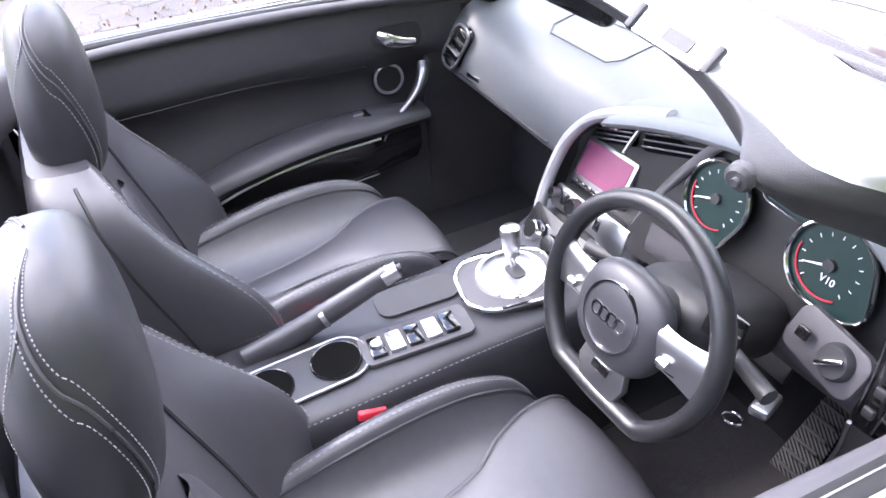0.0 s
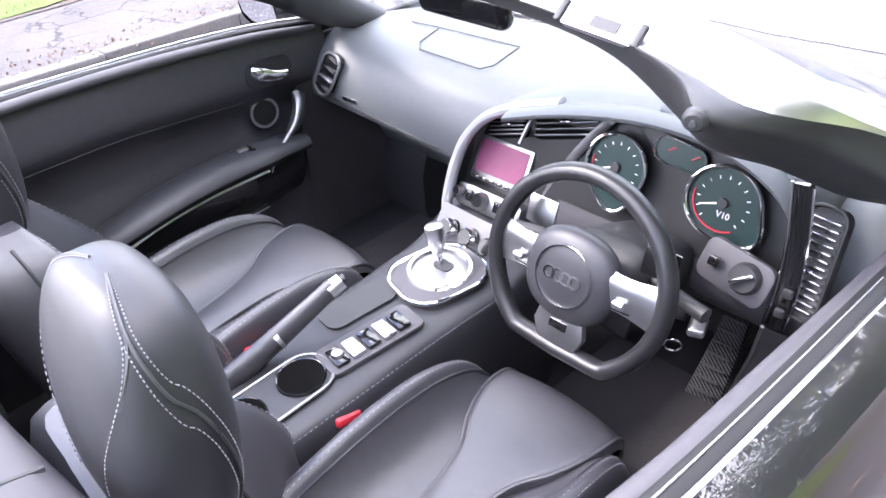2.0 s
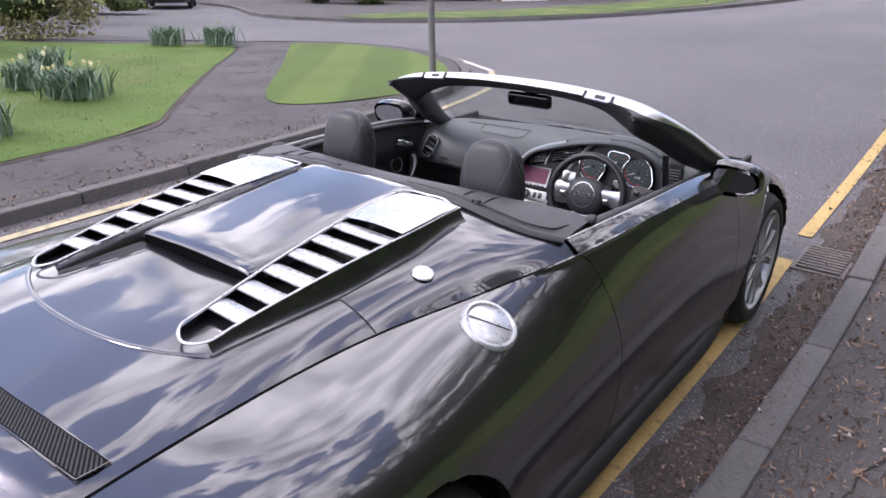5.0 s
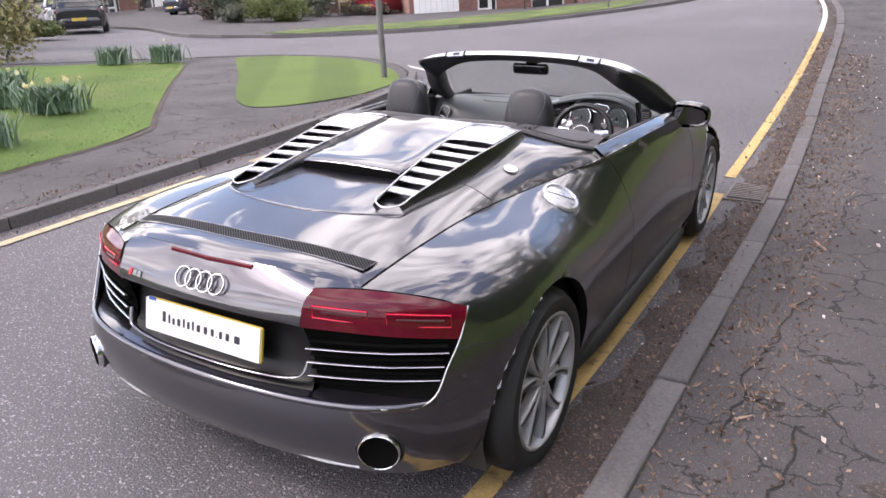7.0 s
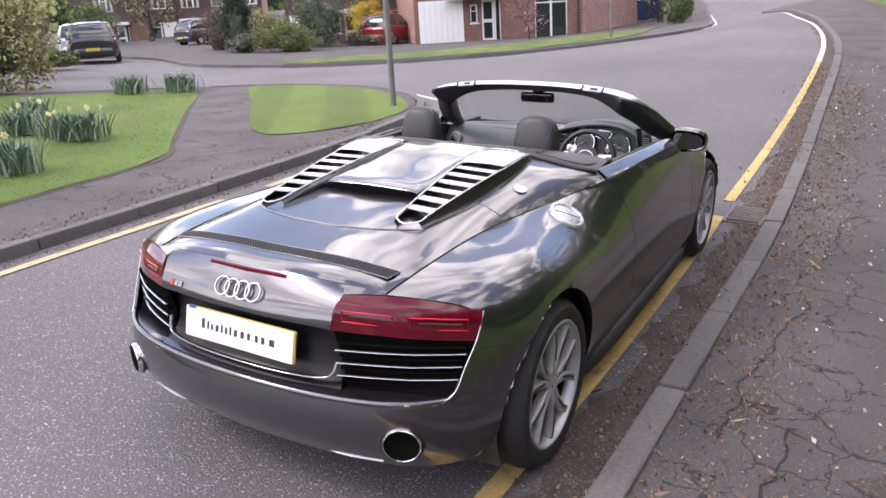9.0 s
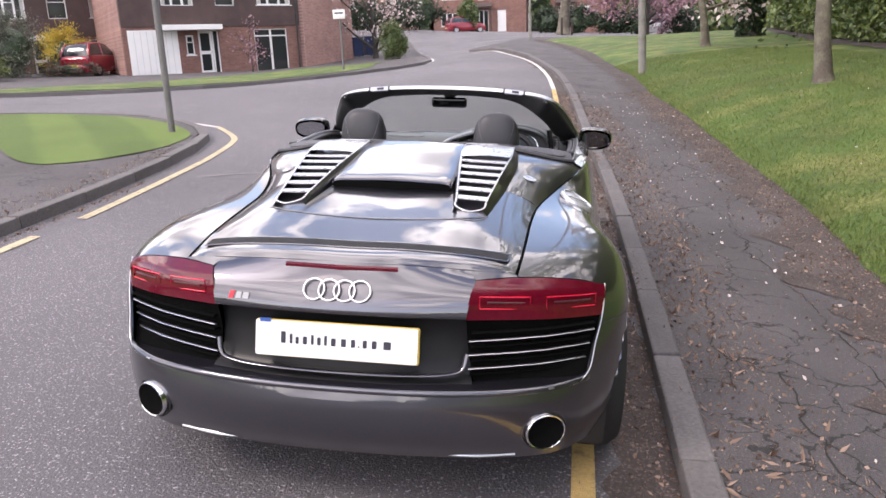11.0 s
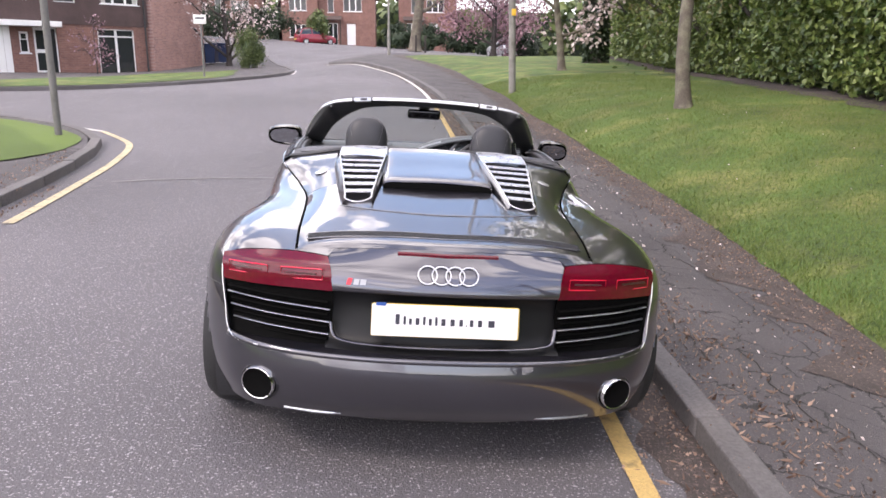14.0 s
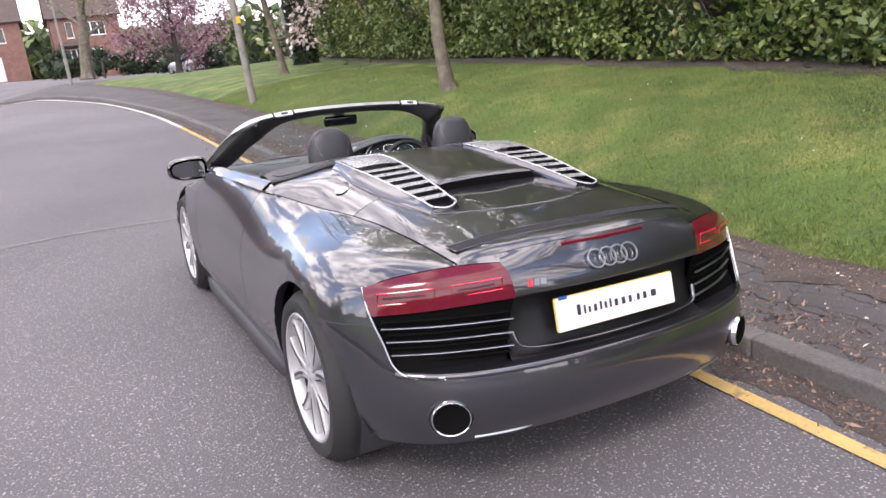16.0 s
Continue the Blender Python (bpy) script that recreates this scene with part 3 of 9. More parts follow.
tagged(part("white_line", ribbon(even(follow([(-4.4, 8.15), (-5.7, 8.95), (-6.8, 9.36), (-8.6, 9.45)]), 30), 0.09, road_h, 0.008, 2), LINE_WHITE), "faded pale painted line round the corner", "road marking", kind="structure")
# the opposite side of the junction
KERB_F = follow([(-30, 20), (-24.5, 18.6), (-20.8, 16.6), (-17.5, 14.6), (-15.2, 14.0), (-13.3, 14.2), (-10.3, 15.5), (-7.7, 18.1), (-5.6, 20.6), (-4.0, 23.5), (-3.75, 25.0), (-4.1, 27.5), (-5.2, 33), (-7.0, 41), (-9.0, 49), (-13, 56), (-30, 64)])
kf = even(KERB_F, 150)
verge_in = [tuple(p + np.array([-0.06, 0.1])) for p in kf]
tagged(fill(verge_in + [(-60, 70), (-60, 20)], left_ground, PATH_TAR, "footpath_opposite", 1.0), "tarmac footpath round the far corner", "footpath", kind="structure")
VERGE = follow([(-14.2, 14.75), (-13.2, 14.7), (-10.3, 16.1), (-7.8, 18.8), (-6.0, 21.6), (-5.7, 23.5), (-6.3, 27), (-7.2, 31), (-9.6, 29.0), (-10.2, 26.2), (-11.9, 22.5), (-13.2, 19.6), (-14.3, 16.5), (-14.2, 14.8)])
tagged(fill([tuple(p) for p in even(VERGE, 60)][:-1], lawn_h, GRASS, "verge_opposite", 0.8), "grass verge before the brick houses", "lawn", kind="structure")
tagged(part("white_line", ribbon(even(follow([(-3.7, 24.2), (-3.95, 27.2), (-5.0, 32.5), (-6.7, 40)]), 30), 0.09, road_h, 0.01), LINE_WHITE), "faded pale painted line at the bend", "road marking", kind="structure")

# a pale filled joint across the road ahead of the car
tagged(part("road_joint", ribbon(even(follow([(-3.0, 4.52), (-2.3, 4.85), (-1.56, 5.05), (-0.6, 5.05), (0.4, 5.15)]), 60), 0.045, road_h, 0.005, 1, 0.8), JOINT), "thin pale joint across the asphalt", "road marking", kind="structure")

# the car --------------------------------------------------------------
# It leans with the road; its parts are in its own frame: x to its right, y ahead from the rear axle, z up from the tyres.
LEAN = Matrix(((0.998346, 0.000878, 0.057493, 0), (0.000878, 0.999534, -0.030496, 0), (-0.057493, 0.030496, 0.997880, 0), (0, 0, 0, 1)))
car = thing("sports_car", "dark grey metallic open two-seat roadster parked at the kerb", "car", LEAN)

# sections of the right flank from the sill (first) to the seam on top (last)
TAIL = [  # rear bumper from the middle outwards: lower lip, belly, crest
    [(0, -0.675, 0.245), (0, -0.735, 0.33), (0, -0.752, 0.43), (0, -0.735, 0.497)],
    [(0.25, -0.668, 0.245), (0.25, -0.725, 0.33), (0.25, -0.742, 0.43), (0.25, -0.725, 0.497)],
    [(0.50, -0.635, 0.245), (0.50, -0.682, 0.33), (0.50, -0.698, 0.43), (0.50, -0.683, 0.497)],
    [(0.63, -0.600, 0.245), (0.645, -0.632, 0.33), (0.65, -0.645, 0.43), (0.655, -0.625, 0.497)],
]
EDGE = [(0.735, -0.54, 0.245), (0.76, -0.565, 0.33), (0.77, -0.562, 0.43), (0.772, -0.535, 0.497), (0.795, -0.48, 0.60), (0.816, -0.43, 0.69), (0.822, -0.39, 0.772), (0.735, -0.437, 0.797), (0.64, -0.486, 0.815), (0.542, -0.533, 0.826)]
# stations along the car from the lamp forwards, and at each: the sill, the widest place, the seam on top and the shoulder's roundness
AHEAD = (-0.34, -0.18, 0.02, 0.25, 0.55, 0.0, 1.42, 1.85, 2.13, 2.40, 2.66, 3.02, 3.32, 3.50, 3.56)
SILL_X = (0.84, 0.875, 0.88, 0.87, 0.86, 0.86, 0.86, 0.86, 0.86, 0.865, 0.87, 0.84, 0.73, 0.42, 0.0)
SILL_Z = (0.22, 0.20, 0.18, 0.16, 0.15, 0.15, 0.15, 0.15, 0.15, 0.16, 0.18, 0.19, 0.20, 0.20, 0.20)
WIDE_X = (0.907, 0.943, 0.960, 0.945, 0.918, 0.905, 0.903, 0.906, 0.914, 0.937, 0.948, 0.915, 0.80, 0.46, 0.0)
WIDE_Z = (0.50, 0.51, 0.515, 0.53, 0.55, 0.555, 0.555, 0.555, 0.55, 0.53, 0.48, 0.43, 0.385, 0.375, 0.37)
SEAM_X = (0.556, 0.563, 0.572, 0.594, 0.668, 0.785, 0.828, 0.845, 0.832, 0.782, 0.745, 0.69, 0.58, 0.34, 0.0)
SEAM_Z = (0.848, 0.858, 0.865, 0.867, 0.876, 0.912, 0.912, 0.895, 0.862, 0.815, 0.785, 0.708, 0.616, 0.552, 0.54)
ROUND = (3.0, 3.1, 3.0, 2.35, 1.7, 1.45, 1.6, 1.65, 1.6, 1.65, 2.0, 2.2, 2.3, 2.2, 2.0)
DOOR_LINE = (0.99, 1.02, 1.04, 1.045, 1.035, 1.01, 0.975, 0.945, 0.92, 0.90)  # the curved rear edge of the door


def flank_section(k):
    """Ten places from the sill over the widest line to the seam: a bowed lower side and a rounded shoulder."""
    out = []
    for q in range(10):
        y = AHEAD[k] if k != 5 else DOOR_LINE[q]
        if q < 4:
            t = q / 3
            out.append((SILL_X[k] + (WIDE_X[k] - SILL_X[k]) * (1 - (1 - t) ** 2.4), y, SILL_Z[k] + (WIDE_Z[k] - SILL_Z[k]) * t))
        else:
            a = (q - 3) / 6 * math.pi / 2
            c, d = max(0.0, math.cos(a)) ** (2 / ROUND[k]), math.sin(a) ** (2 / ROUND[k])
            out.append((SEAM_X[k] + (WIDE_X[k] - SEAM_X[k]) * c, y, WIDE_Z[k] + (SEAM_Z[k] - WIDE_Z[k]) * d))
    return out


stations = [EDGE] + [flank_section(k) for k in range(len(AHEAD))]
NU, NV = 9, 4
upper = surface(stations, NU, NV)  # all levels, from the lamp's edge forwards
low_rows = [r + [] for r in TAIL] + [[p for p in st[:4]] for st in stations]
lower = surface(low_rows, NU, NV)  # the lowest levels, from the middle of the tail
cut = NU * len(TAIL)
upper[:, : lower.shape[1]] = lower[cut:]
whole = np.concatenate([lower[:cut], upper[:, : lower.shape[1]]])
# fair the skin along its length, leaving the seam on top as it is
for _ in range(40):
    whole[1:-1] = 0.25 * whole[:-2] + 0.5 * whole[1:-1] + 0.25 * whole[2:]
    whole[0, :, 1:] = whole[1, :, 1:]
    if _ % 4 == 0:
        upper[:, 1:-1] = 0.25 * upper[:, :-2] + 0.5 * upper[:, 1:-1] + 0.25 * upper[:, 2:]
    upper[1:-1, :-1] = 0.25 * upper[:-2, :-1] + 0.5 * upper[1:-1, :-1] + 0.25 * upper[2:, :-1]
w_ = np.linspace(0, 1, lower.shape[1])[None, :, None]
blend = np.clip((1 - w_) * 3, 0, 1)
upper[:, : lower.shape[1]] = blend * whole[cut:] + (1 - blend) * upper[:, : lower.shape[1]]
tilt_in = upper[0, : lower.shape[1]] - whole[cut]
for k in range(cut + 1):
    lower[k] = whole[k] + tilt_in * (k / cut) ** 3
REAR_HUB, FRONT_HUB, ARCH = (0.0, 0.333), (2.65, 0.333), 0.372


def arched(bm, hub, r=ARCH, lip=0.035):
    """Cuts a wheel arch and turns its rim inwards."""
    hy, hz = hub
    dist = lambda v: math.hypot(v.co.y - hy, v.co.z - hz)
    dead = [f for f in bm.faces if sum(dist(v) < r for v in f.verts) >= 2 and abs(f.calc_center_median().x) > 0.6]
    bmesh.ops.delete(bm, geom=dead, context="FACES")
    rim = [v for v in bm.verts if v.is_boundary and dist(v) < r + 0.05 and v.co.z > 0.16 and abs(v.co.x) > 0.6]
    for v in rim:
        d = dist(v)
        v.co.y, v.co.z = hy + (v.co.y - hy) * r / d, hz + (v.co.z - hz) * r / d
    edges = [e for e in bm.edges if e.is_boundary and all(abs(dist(v) - r) < 1e-4 for v in e.verts)]
    ext = bmesh.ops.extrude_edge_only(bm, edges=edges)
    for v in ext["geom"]:
        if isinstance(v, bmesh.types.BMVert):
            v.co.x -= math.copysign(lip, v.co.x)


def flank_piece(name, i0, i1, side, hub=None, tail=False, gap=(0.0, 0.0)):
    g = upper[i0 : i1 + 1].copy()
    if gap[0]:
        g[0] = g[0] + (g[1] - g[0]) / np.linalg.norm(g[1] - g[0], axis=1)[:, None] * gap[0]
    if gap[1]:
        g[-1] = g[-1] + (g[-2] - g[-1]) / np.linalg.norm(g[-2] - g[-1], axis=1)[:, None] * gap[1]
    g = g * np.array([side, 1, 1])
    bm = grid_bm(g, flip=side < 0)
    if tail:
        t = lower[: cut + 1] * np.array([side, 1, 1])
        grid_bm(t, bm=bm, flip=side < 0)
    bmesh.ops.remove_doubles(bm, verts=bm.verts, dist=1e-4)
    if hub:
        arched(bm, hub)
    return bm


DOOR_A, DOOR_B = NU * 6, NU * 9
shell_bm = flank_piece("q", 0, DOOR_A, 1, None, True, (0, 0.002))
me_ = bpy.data.meshes.new("tmp")
half_bm = flank_piece("q", 0, DOOR_A, -1, None, True, (0, 0.002))
half_bm.to_mesh(me_); half_bm.free()
shell_bm.from_mesh(me_)
bpy.data.meshes.remove(me_)
bmesh.ops.remove_doubles(shell_bm, verts=shell_bm.verts, dist=1e-4)
arched(shell_bm, REAR_HUB)
part("rear_body", shell_bm, PAINT, car, "grey rear quarters and bumper in one skin", smooth=60, thick=0.006)


def well(side, y, r=0.385):
    """A dark liner over a wheel, open below and outside."""
    rows = []
    for x in (0.86, 0.75, 0.58, 0.56):
        rr = r if x > 0.57 else 0.02
        rows.append([(x * side, y + rr * math.cos(a), 0.335 + rr * math.sin(a)) for a in np.linspace(radians(-28), radians(208), 14)])
    return patch(rows, 1, 1)


for side in (1, -1):
    part("front_wing", flank_piece("f", DOOR_B, NU * 15, side, FRONT_HUB, False, (0.002, 0)), PAINT, car, smooth=60, thick=0.006)
    door = part("door", flank_piece("d", DOOR_A, DOOR_B, side, None, False, (0.002, 0.002)), PAINT, car, smooth=60, thick=0.006)
    # the rolled top of the door above its crease, and the black seal on it
    crease = [(0.785, 0.903, 0.917), (0.828, 1.42, 0.912), (0.845, 1.85, 0.895), (0.832, 2.127, 0.862)]
    mid = [(0.764, 0.906, 0.932), (0.803, 1.42, 0.929), (0.820, 1.85, 0.913), (0.815, 2.127, 0.879)]
    top = [(0.742, 0.912, 0.946), (0.780, 1.42, 0.942), (0.796, 1.85, 0.926), (0.797, 2.127, 0.892)]
    rows = [crease, mid, top]
    rows = rows if side > 0 else mirrored(rows)
    part("door_top", patch(rows, 3, 6, flip=side > 0), PAINT, door, smooth=60)
    seal = [(0.712, 0.915, 0.944), (0.752, 1.42, 0.936), (0.768, 1.85, 0.920), (0.771, 2.12, 0.888)]
    part("window_seal", tube([((x + 0.008) * side, y, z - 0.004) for x, y, z in seal], 0.016, 12, n=6, flat=(1, 0.40)), SEAL, door, "black rubber window seal")
    part("bright_strip", tube([((x + 0.024) * side, y, z + 0.001) for x, y, z in seal], 0.0042, 8, n=6), SATIN, door, "thin bright strip along the window line")
    part("inner_strip", tube([((x + 0.004) * side, y, z + 0.003) for x, y, z in seal[:3]], 0.0016, 6, n=6), SATIN_DARK, door)
    sill = [(0.862, 0.40, 0.15), (0.90, 0.60, 0.17), (0.905, 1.3, 0.17), (0.905, 2.0, 0.17), (0.88, 2.25, 0.16)]
    part("side_skirt", tube([((x - 0.034) * side, y, z - 0.008) for x, y, z in sill], 0.035, 12, n=6, flat=(0.8, 1.3)), BLACK_MATT, car)
    part("wheel_well", well(side, 0.0), BLACK_MATT, car, smooth=50)
    part("wheel_well", well(side, 2.65), BLACK_MATT, car, smooth=50)

# bonnet
hood = [
    [(0, 2.62, 0.835), (0.30, 2.58, 0.835), (0.60, 2.44, 0.828), (0.805, 2.27, 0.838)],
    [(0, 2.75, 0.812), (0.30, 2.74, 0.806), (0.58, 2.70, 0.790), (0.745, 2.66, 0.786)],
    [(0, 3.03, 0.742), (0.30, 3.03, 0.734), (0.55, 3.02, 0.715), (0.69, 3.02, 0.709)],
    [(0, 3.34, 0.640), (0.25, 3.34, 0.634), (0.46, 3.33, 0.622), (0.58, 3.32, 0.617)],
    [(0, 3.56, 0.542), (0.13, 3.555, 0.545), (0.26, 3.53, 0.549), (0.34, 3.50, 0.553)],
]
full = [[(-x, y, z) for x, y, z in r[:0:-1]] + r for r in hood]
part("bonnet", patch(full, 6, 4), PAINT, car, smooth=60, thick=0.006)
part("underbody", box((1.62, 3.6, 0.08), (0, 1.45, 0.19), 0.03), BLACK_MATT, car)

# engine lid behind the seats ------------------------------------------
DECK_U = (0, 0.34, 0.68, 0.83, 0.93, 1.0)
DECK = [  # half rows from the middle to the seam: how far back in the middle and at the seam, heights, half width, roundness
    [(w * u, y0 + (y1 - y0) * u ** 2.4, z0 + 0.002 * math.sin(math.pi * u) - (z0 - z1) * u ** e) for u in DECK_U]
    for y0, y1, z0, z1, w, e in ((-0.594, -0.530, 0.862, 0.830, 0.538, 2.6), (-0.555, -0.500, 0.875, 0.840, 0.544, 2.8), (-0.44, -0.40, 0.882, 0.846, 0.552, 3.0), (-0.25, -0.25, 0.902, 0.855, 0.560, 3.6), (0.02, 0.02, 0.926, 0.865, 0.570, 4.6), (0.245, 0.245, 0.9422, 0.867, 0.589, 5.4))
]


def to_seam(g, gap=0.010):
    """Brings both outer edges of a lid to the seam of the quarters, leaving a narrow gap."""
    sy, sx, sz = upper[:, -1, 1], upper[:, -1, 0], upper[:, -1, 2]
    half = g.shape[1] // 2
    for r in g:
        for end in (0, -1):
            y = r[end][1]
            d = np.array([(np.interp(y, sy, sx) - gap) * (1 if r[end][0] > 0 else -1), y, np.interp(y, sy, sz)]) - r[end]
            d[1] = 0
            for j in range(half):
                r[j if end == 0 else -1 - j] += d * (1 - j / half) ** 3
    return g


deck_full = [[(-x, y, z) for x, y, z in r[:0:-1]] + r for r in DECK]
part("boot_lid", grid_bm(to_seam(surface(deck_full, 6, 5)), flip=True), PAINT, car, "grey lid with a smooth rounded lip", smooth=60, thick=0.006)
COVER = [
    [(0, 0.251, 0.9425), (0.2, 0.251, 0.9445), (0.40, 0.251, 0.935), (0.49, 0.251, 0.915), (0.55, 0.251, 0.891), (0.590, 0.251, 0.867)],
    [(0, 0.40, 0.958), (0.22, 0.40, 0.962), (0.42, 0.40, 0.953), (0.52, 0.40, 0.931), (0.585, 0.40, 0.902), (0.628, 0.40, 0.871)],
    [(0, 0.56, 0.976), (0.24, 0.56, 0.982), (0.44, 0.56, 0.972), (0.555, 0.56, 0.948), (0.625, 0.56, 0.915), (0.670, 0.56, 0.878)],
    [(0, 0.70, 0.996), (0.24, 0.70, 1.003), (0.46, 0.70, 0.990), (0.60, 0.70, 0.962), (0.675, 0.70, 0.928), (0.715, 0.70, 0.890)],
    [(0, 0.842, 1.012), (0.25, 0.842, 1.014), (0.47, 0.830, 0.998), (0.655, 0.852, 0.962), (0.735, 0.900, 0.943), (0.783, 0.896, 0.912)],
]
cover_full = [[(-x, y, z) for x, y, z in r[:0:-1]] + r for r in COVER]
cover_grid = to_seam(surface(cover_full, 6, 5))
lid_grid = to_seam(surface(deck_full, 6, 5))
deck_pts = np.concatenate([lid_grid.reshape(-1, 3), cover_grid.reshape(-1, 3)])


def deck_z(x, y):
    """The height of the lid and the cover behind the seats."""
    d = (deck_pts[:, 0] - x) ** 2 + (deck_pts[:, 1] - y) ** 2
    k = np.argsort(d)[:4]
    w = 1 / (d[k] + 1e-6)
    return float((deck_pts[k, 2] * w).sum() / w.sum())


part("roof_cover", grid_bm(cover_grid, flip=True), PAINT, car, smooth=60, thick=0.006)
seam_line = [p for p in upper[:, -1][::3] if -0.52 < p[1] < 0.90]
for side in (1, -1):
    part("seam_gap", tube([(p[0] * side - 0.004 * side, p[1], p[2] - 0.0035) for p in seam_line], 0.0046, 6), PITCH, car)
part("seam_gap", tube([(x, 0.248, z - 0.004) for x, z in ((-0.585, 0.868), (-0.49, 0.914), (-0.40, 0.934))], 0.004, 6, n=4), BLACK_MATT, car)
part("seam_gap", tube([(x, 0.248, z - 0.004) for x, z in ((0.40, 0.934), (0.49, 0.914), (0.585, 0.868))], 0.004, 6, n=4), BLACK_MATT, car)
# raised middle panel with a dark slot under its tail
hump = [[(x, y, z - 0.012 * (x / 0.245) ** 2) for x in (-0.245, -0.235, -0.12, 0, 0.12, 0.235, 0.245)] for y, z in ((0.147, 0.972), (0.155, 0.979), (0.40, 1.003), (0.62, 1.025), (0.76, 1.033), (0.825, 1.032), (0.846, 1.020))]
hump = [[(x, y, z - (0.010 if abs(x) > 0.24 else 0)) for x, y, z in r] for r in hump]
panel = part("engine_cover", patch(hump, 5, 4, flip=True), PAINT, car, smooth=60, thick=0.004)
part("cooling_slot", box((0.484, 0.03, 0.06), (0, 0.164, 0.936), 0.004), PITCH, panel, "black mesh slot under the cover's tail")


def pod(side):
    """A raised row of silver slats over the engine."""
    bm = bmesh.new()
    rows = 14

    def across(t):
        y = -0.095 + t * 0.85
        zi = 0.938 + 0.098 * (1 - (1 - t) ** 1.6)
        xi = 0.292 - 0.057 * min(1, t / 0.8)
        xo = 0.392 + 0.068 * min(1, t / 0.75)
        return y, zi, xi, xo

    # frame: a rim on both sides, a closed nose at the rear and a plain plate in front
    inner, outer = [], []
    for k in range(rows + 1):
        y, z, xi, xo = across(k / rows)
        inner.append((xi * side, y, z)); outer.append((xo * side, y, z - 0.008))
    tail_mid = (0.5 * (inner[0][0] + outer[0][0]), inner[0][1] - 0.03, inner[0][2] - 0.012)
    (ix, iy, iz), (ox, oy, oz) = inner[-1], outer[-1]
    front = [(ix + 0.016 * side, iy + 0.020, iz - 0.002), (ix + 0.09 * side, iy + 0.026, iz - 0.003), (0.5 * (ix + ox) + 0.03 * side, iy + 0.026, iz - 0.004), (ox - 0.05 * side, oy + 0.022, oz - 0.004), (ox - 0.012 * side, oy + 0.010, oz - 0.004)]
    loop = outer[::-1] + [tail_mid] + inner + front
    ring_p = spline(loop + loop[:1], 4)[:-1]
    tube(ring_p, 0.004, 8, closed=True, flat=(1, 0.7), bm=bm)
    y, z, xi, xo = across(0.70)
    y2, z2, xi2, xo2 = across(0.99)
    plate = [[(x * side, yy, zz + 0.006 - 0.006 * abs(s)) for x, s in zip(np.linspace(a, b, 5), (-1, -0.3, 0, 0.3, 1))] for a, b, yy, zz in ((xi, xo, y, z), (across(0.8)[2], across(0.8)[3], across(0.8)[0], across(0.8)[1]), (across(0.9)[2], across(0.9)[3], across(0.9)[0], across(0.9)[1]), (xi2, xo2, y2, z2 - 0.004), (xi2 + 0.02, xo2 - 0.02, y2 + 0.02, z2 - 0.008))]
    patch(plate, 3, 2, flip=side > 0, bm=bm)
    frame_ob = part("vent_frame", bm, SILVER, car, "silver vent frame", smooth=50)
    # flank of the pod down to the lid
    rows_f = []
    for k in range(rows + 1):
        y, z, xi, xo = across(k / rows)
        zt = z - 0.012
        zl = deck_z(xo + 0.085, y) - 0.003
        rows_f.append([(xo * side, y, zt), ((xo + 0.016) * side, y, zt - 0.55 * (zt - zl)), ((xo + 0.04) * side, y, zt - 0.88 * (zt - zl)), ((xo + 0.085) * side, y, zl)])
    part("vent_flank", patch(rows_f, 2, 3, flip=side < 0), PAINT, frame_ob, smooth=80)
    rows_i = []
    for k in range(rows + 1):
        y, z, xi, xo = across(k / rows)
        rows_i.append([(xi * side, y, z - 0.006), ((xi - 0.012) * side, y, z - 0.022), ((xi - 0.022) * side, y, z - 0.05)])
    part("vent_flank", patch(rows_i, 2, 3, flip=side > 0), PAINT, frame_ob, smooth=60)
    floor_rows = [[(a * side, y_, z_ - 0.045) for a in (xi_, 0.5 * (xi_ + xo_), xo_)] for y_, z_, xi_, xo_ in (across(t) for t in (0, 0.3, 0.6, 1.0))]
    part("vent_floor", patch(floor_rows, 2, 2, flip=side > 0), MESHM, frame_ob, "black mesh under the slats")
    for k in range(6):
        t0 = 0.062 + k * 0.106
        ya, za, xia, xoa = across(t0 + 0.034)
        yb, zb, xib, xob = across(t0 + 0.106)
        blade = bmesh.new()
        for dz in (0.0, -0.005):
            rows_b = [[(a * side, ya, za - 0.002 + dz) for a in np.linspace(xia, xoa, 4)], [(a * side, 0.5 * (ya + yb), 0.5 * (za + zb) - 0.003 + dz) for a in np.linspace(0.5 * (xia + xib), 0.5 * (xoa + xob), 4)], [(a * side, yb, zb - 0.014 + dz) for a in np.linspace(xib, xob, 4)]]
            patch([[(x, y, z - 0.006 * j / 3) for j, (x, y, z) in enumerate(r)] for r in rows_b], 2, 1, flip=(side > 0) == (dz == 0.0), bm=blade)
        edge_a = [e for e in blade.edges if e.is_boundary]
        bmesh.ops.bridge_loops(blade, edges=edge_a)
        part("slat", blade, SILVER, frame_ob, smooth=30)
    return frame_ob


for side in (1, -1):
    pod(side)

# tail: painted panel, lamps, black grilles, number plate recess -------
def plan(x):
    """How far the tail curves forwards at a distance from the middle."""
    return float(np.interp(abs(x), [0, 0.2, 0.4, 0.52, 0.65, 0.76, 0.82], [0, 0.008, 0.042, 0.075, 0.128, 0.195, 0.245]))


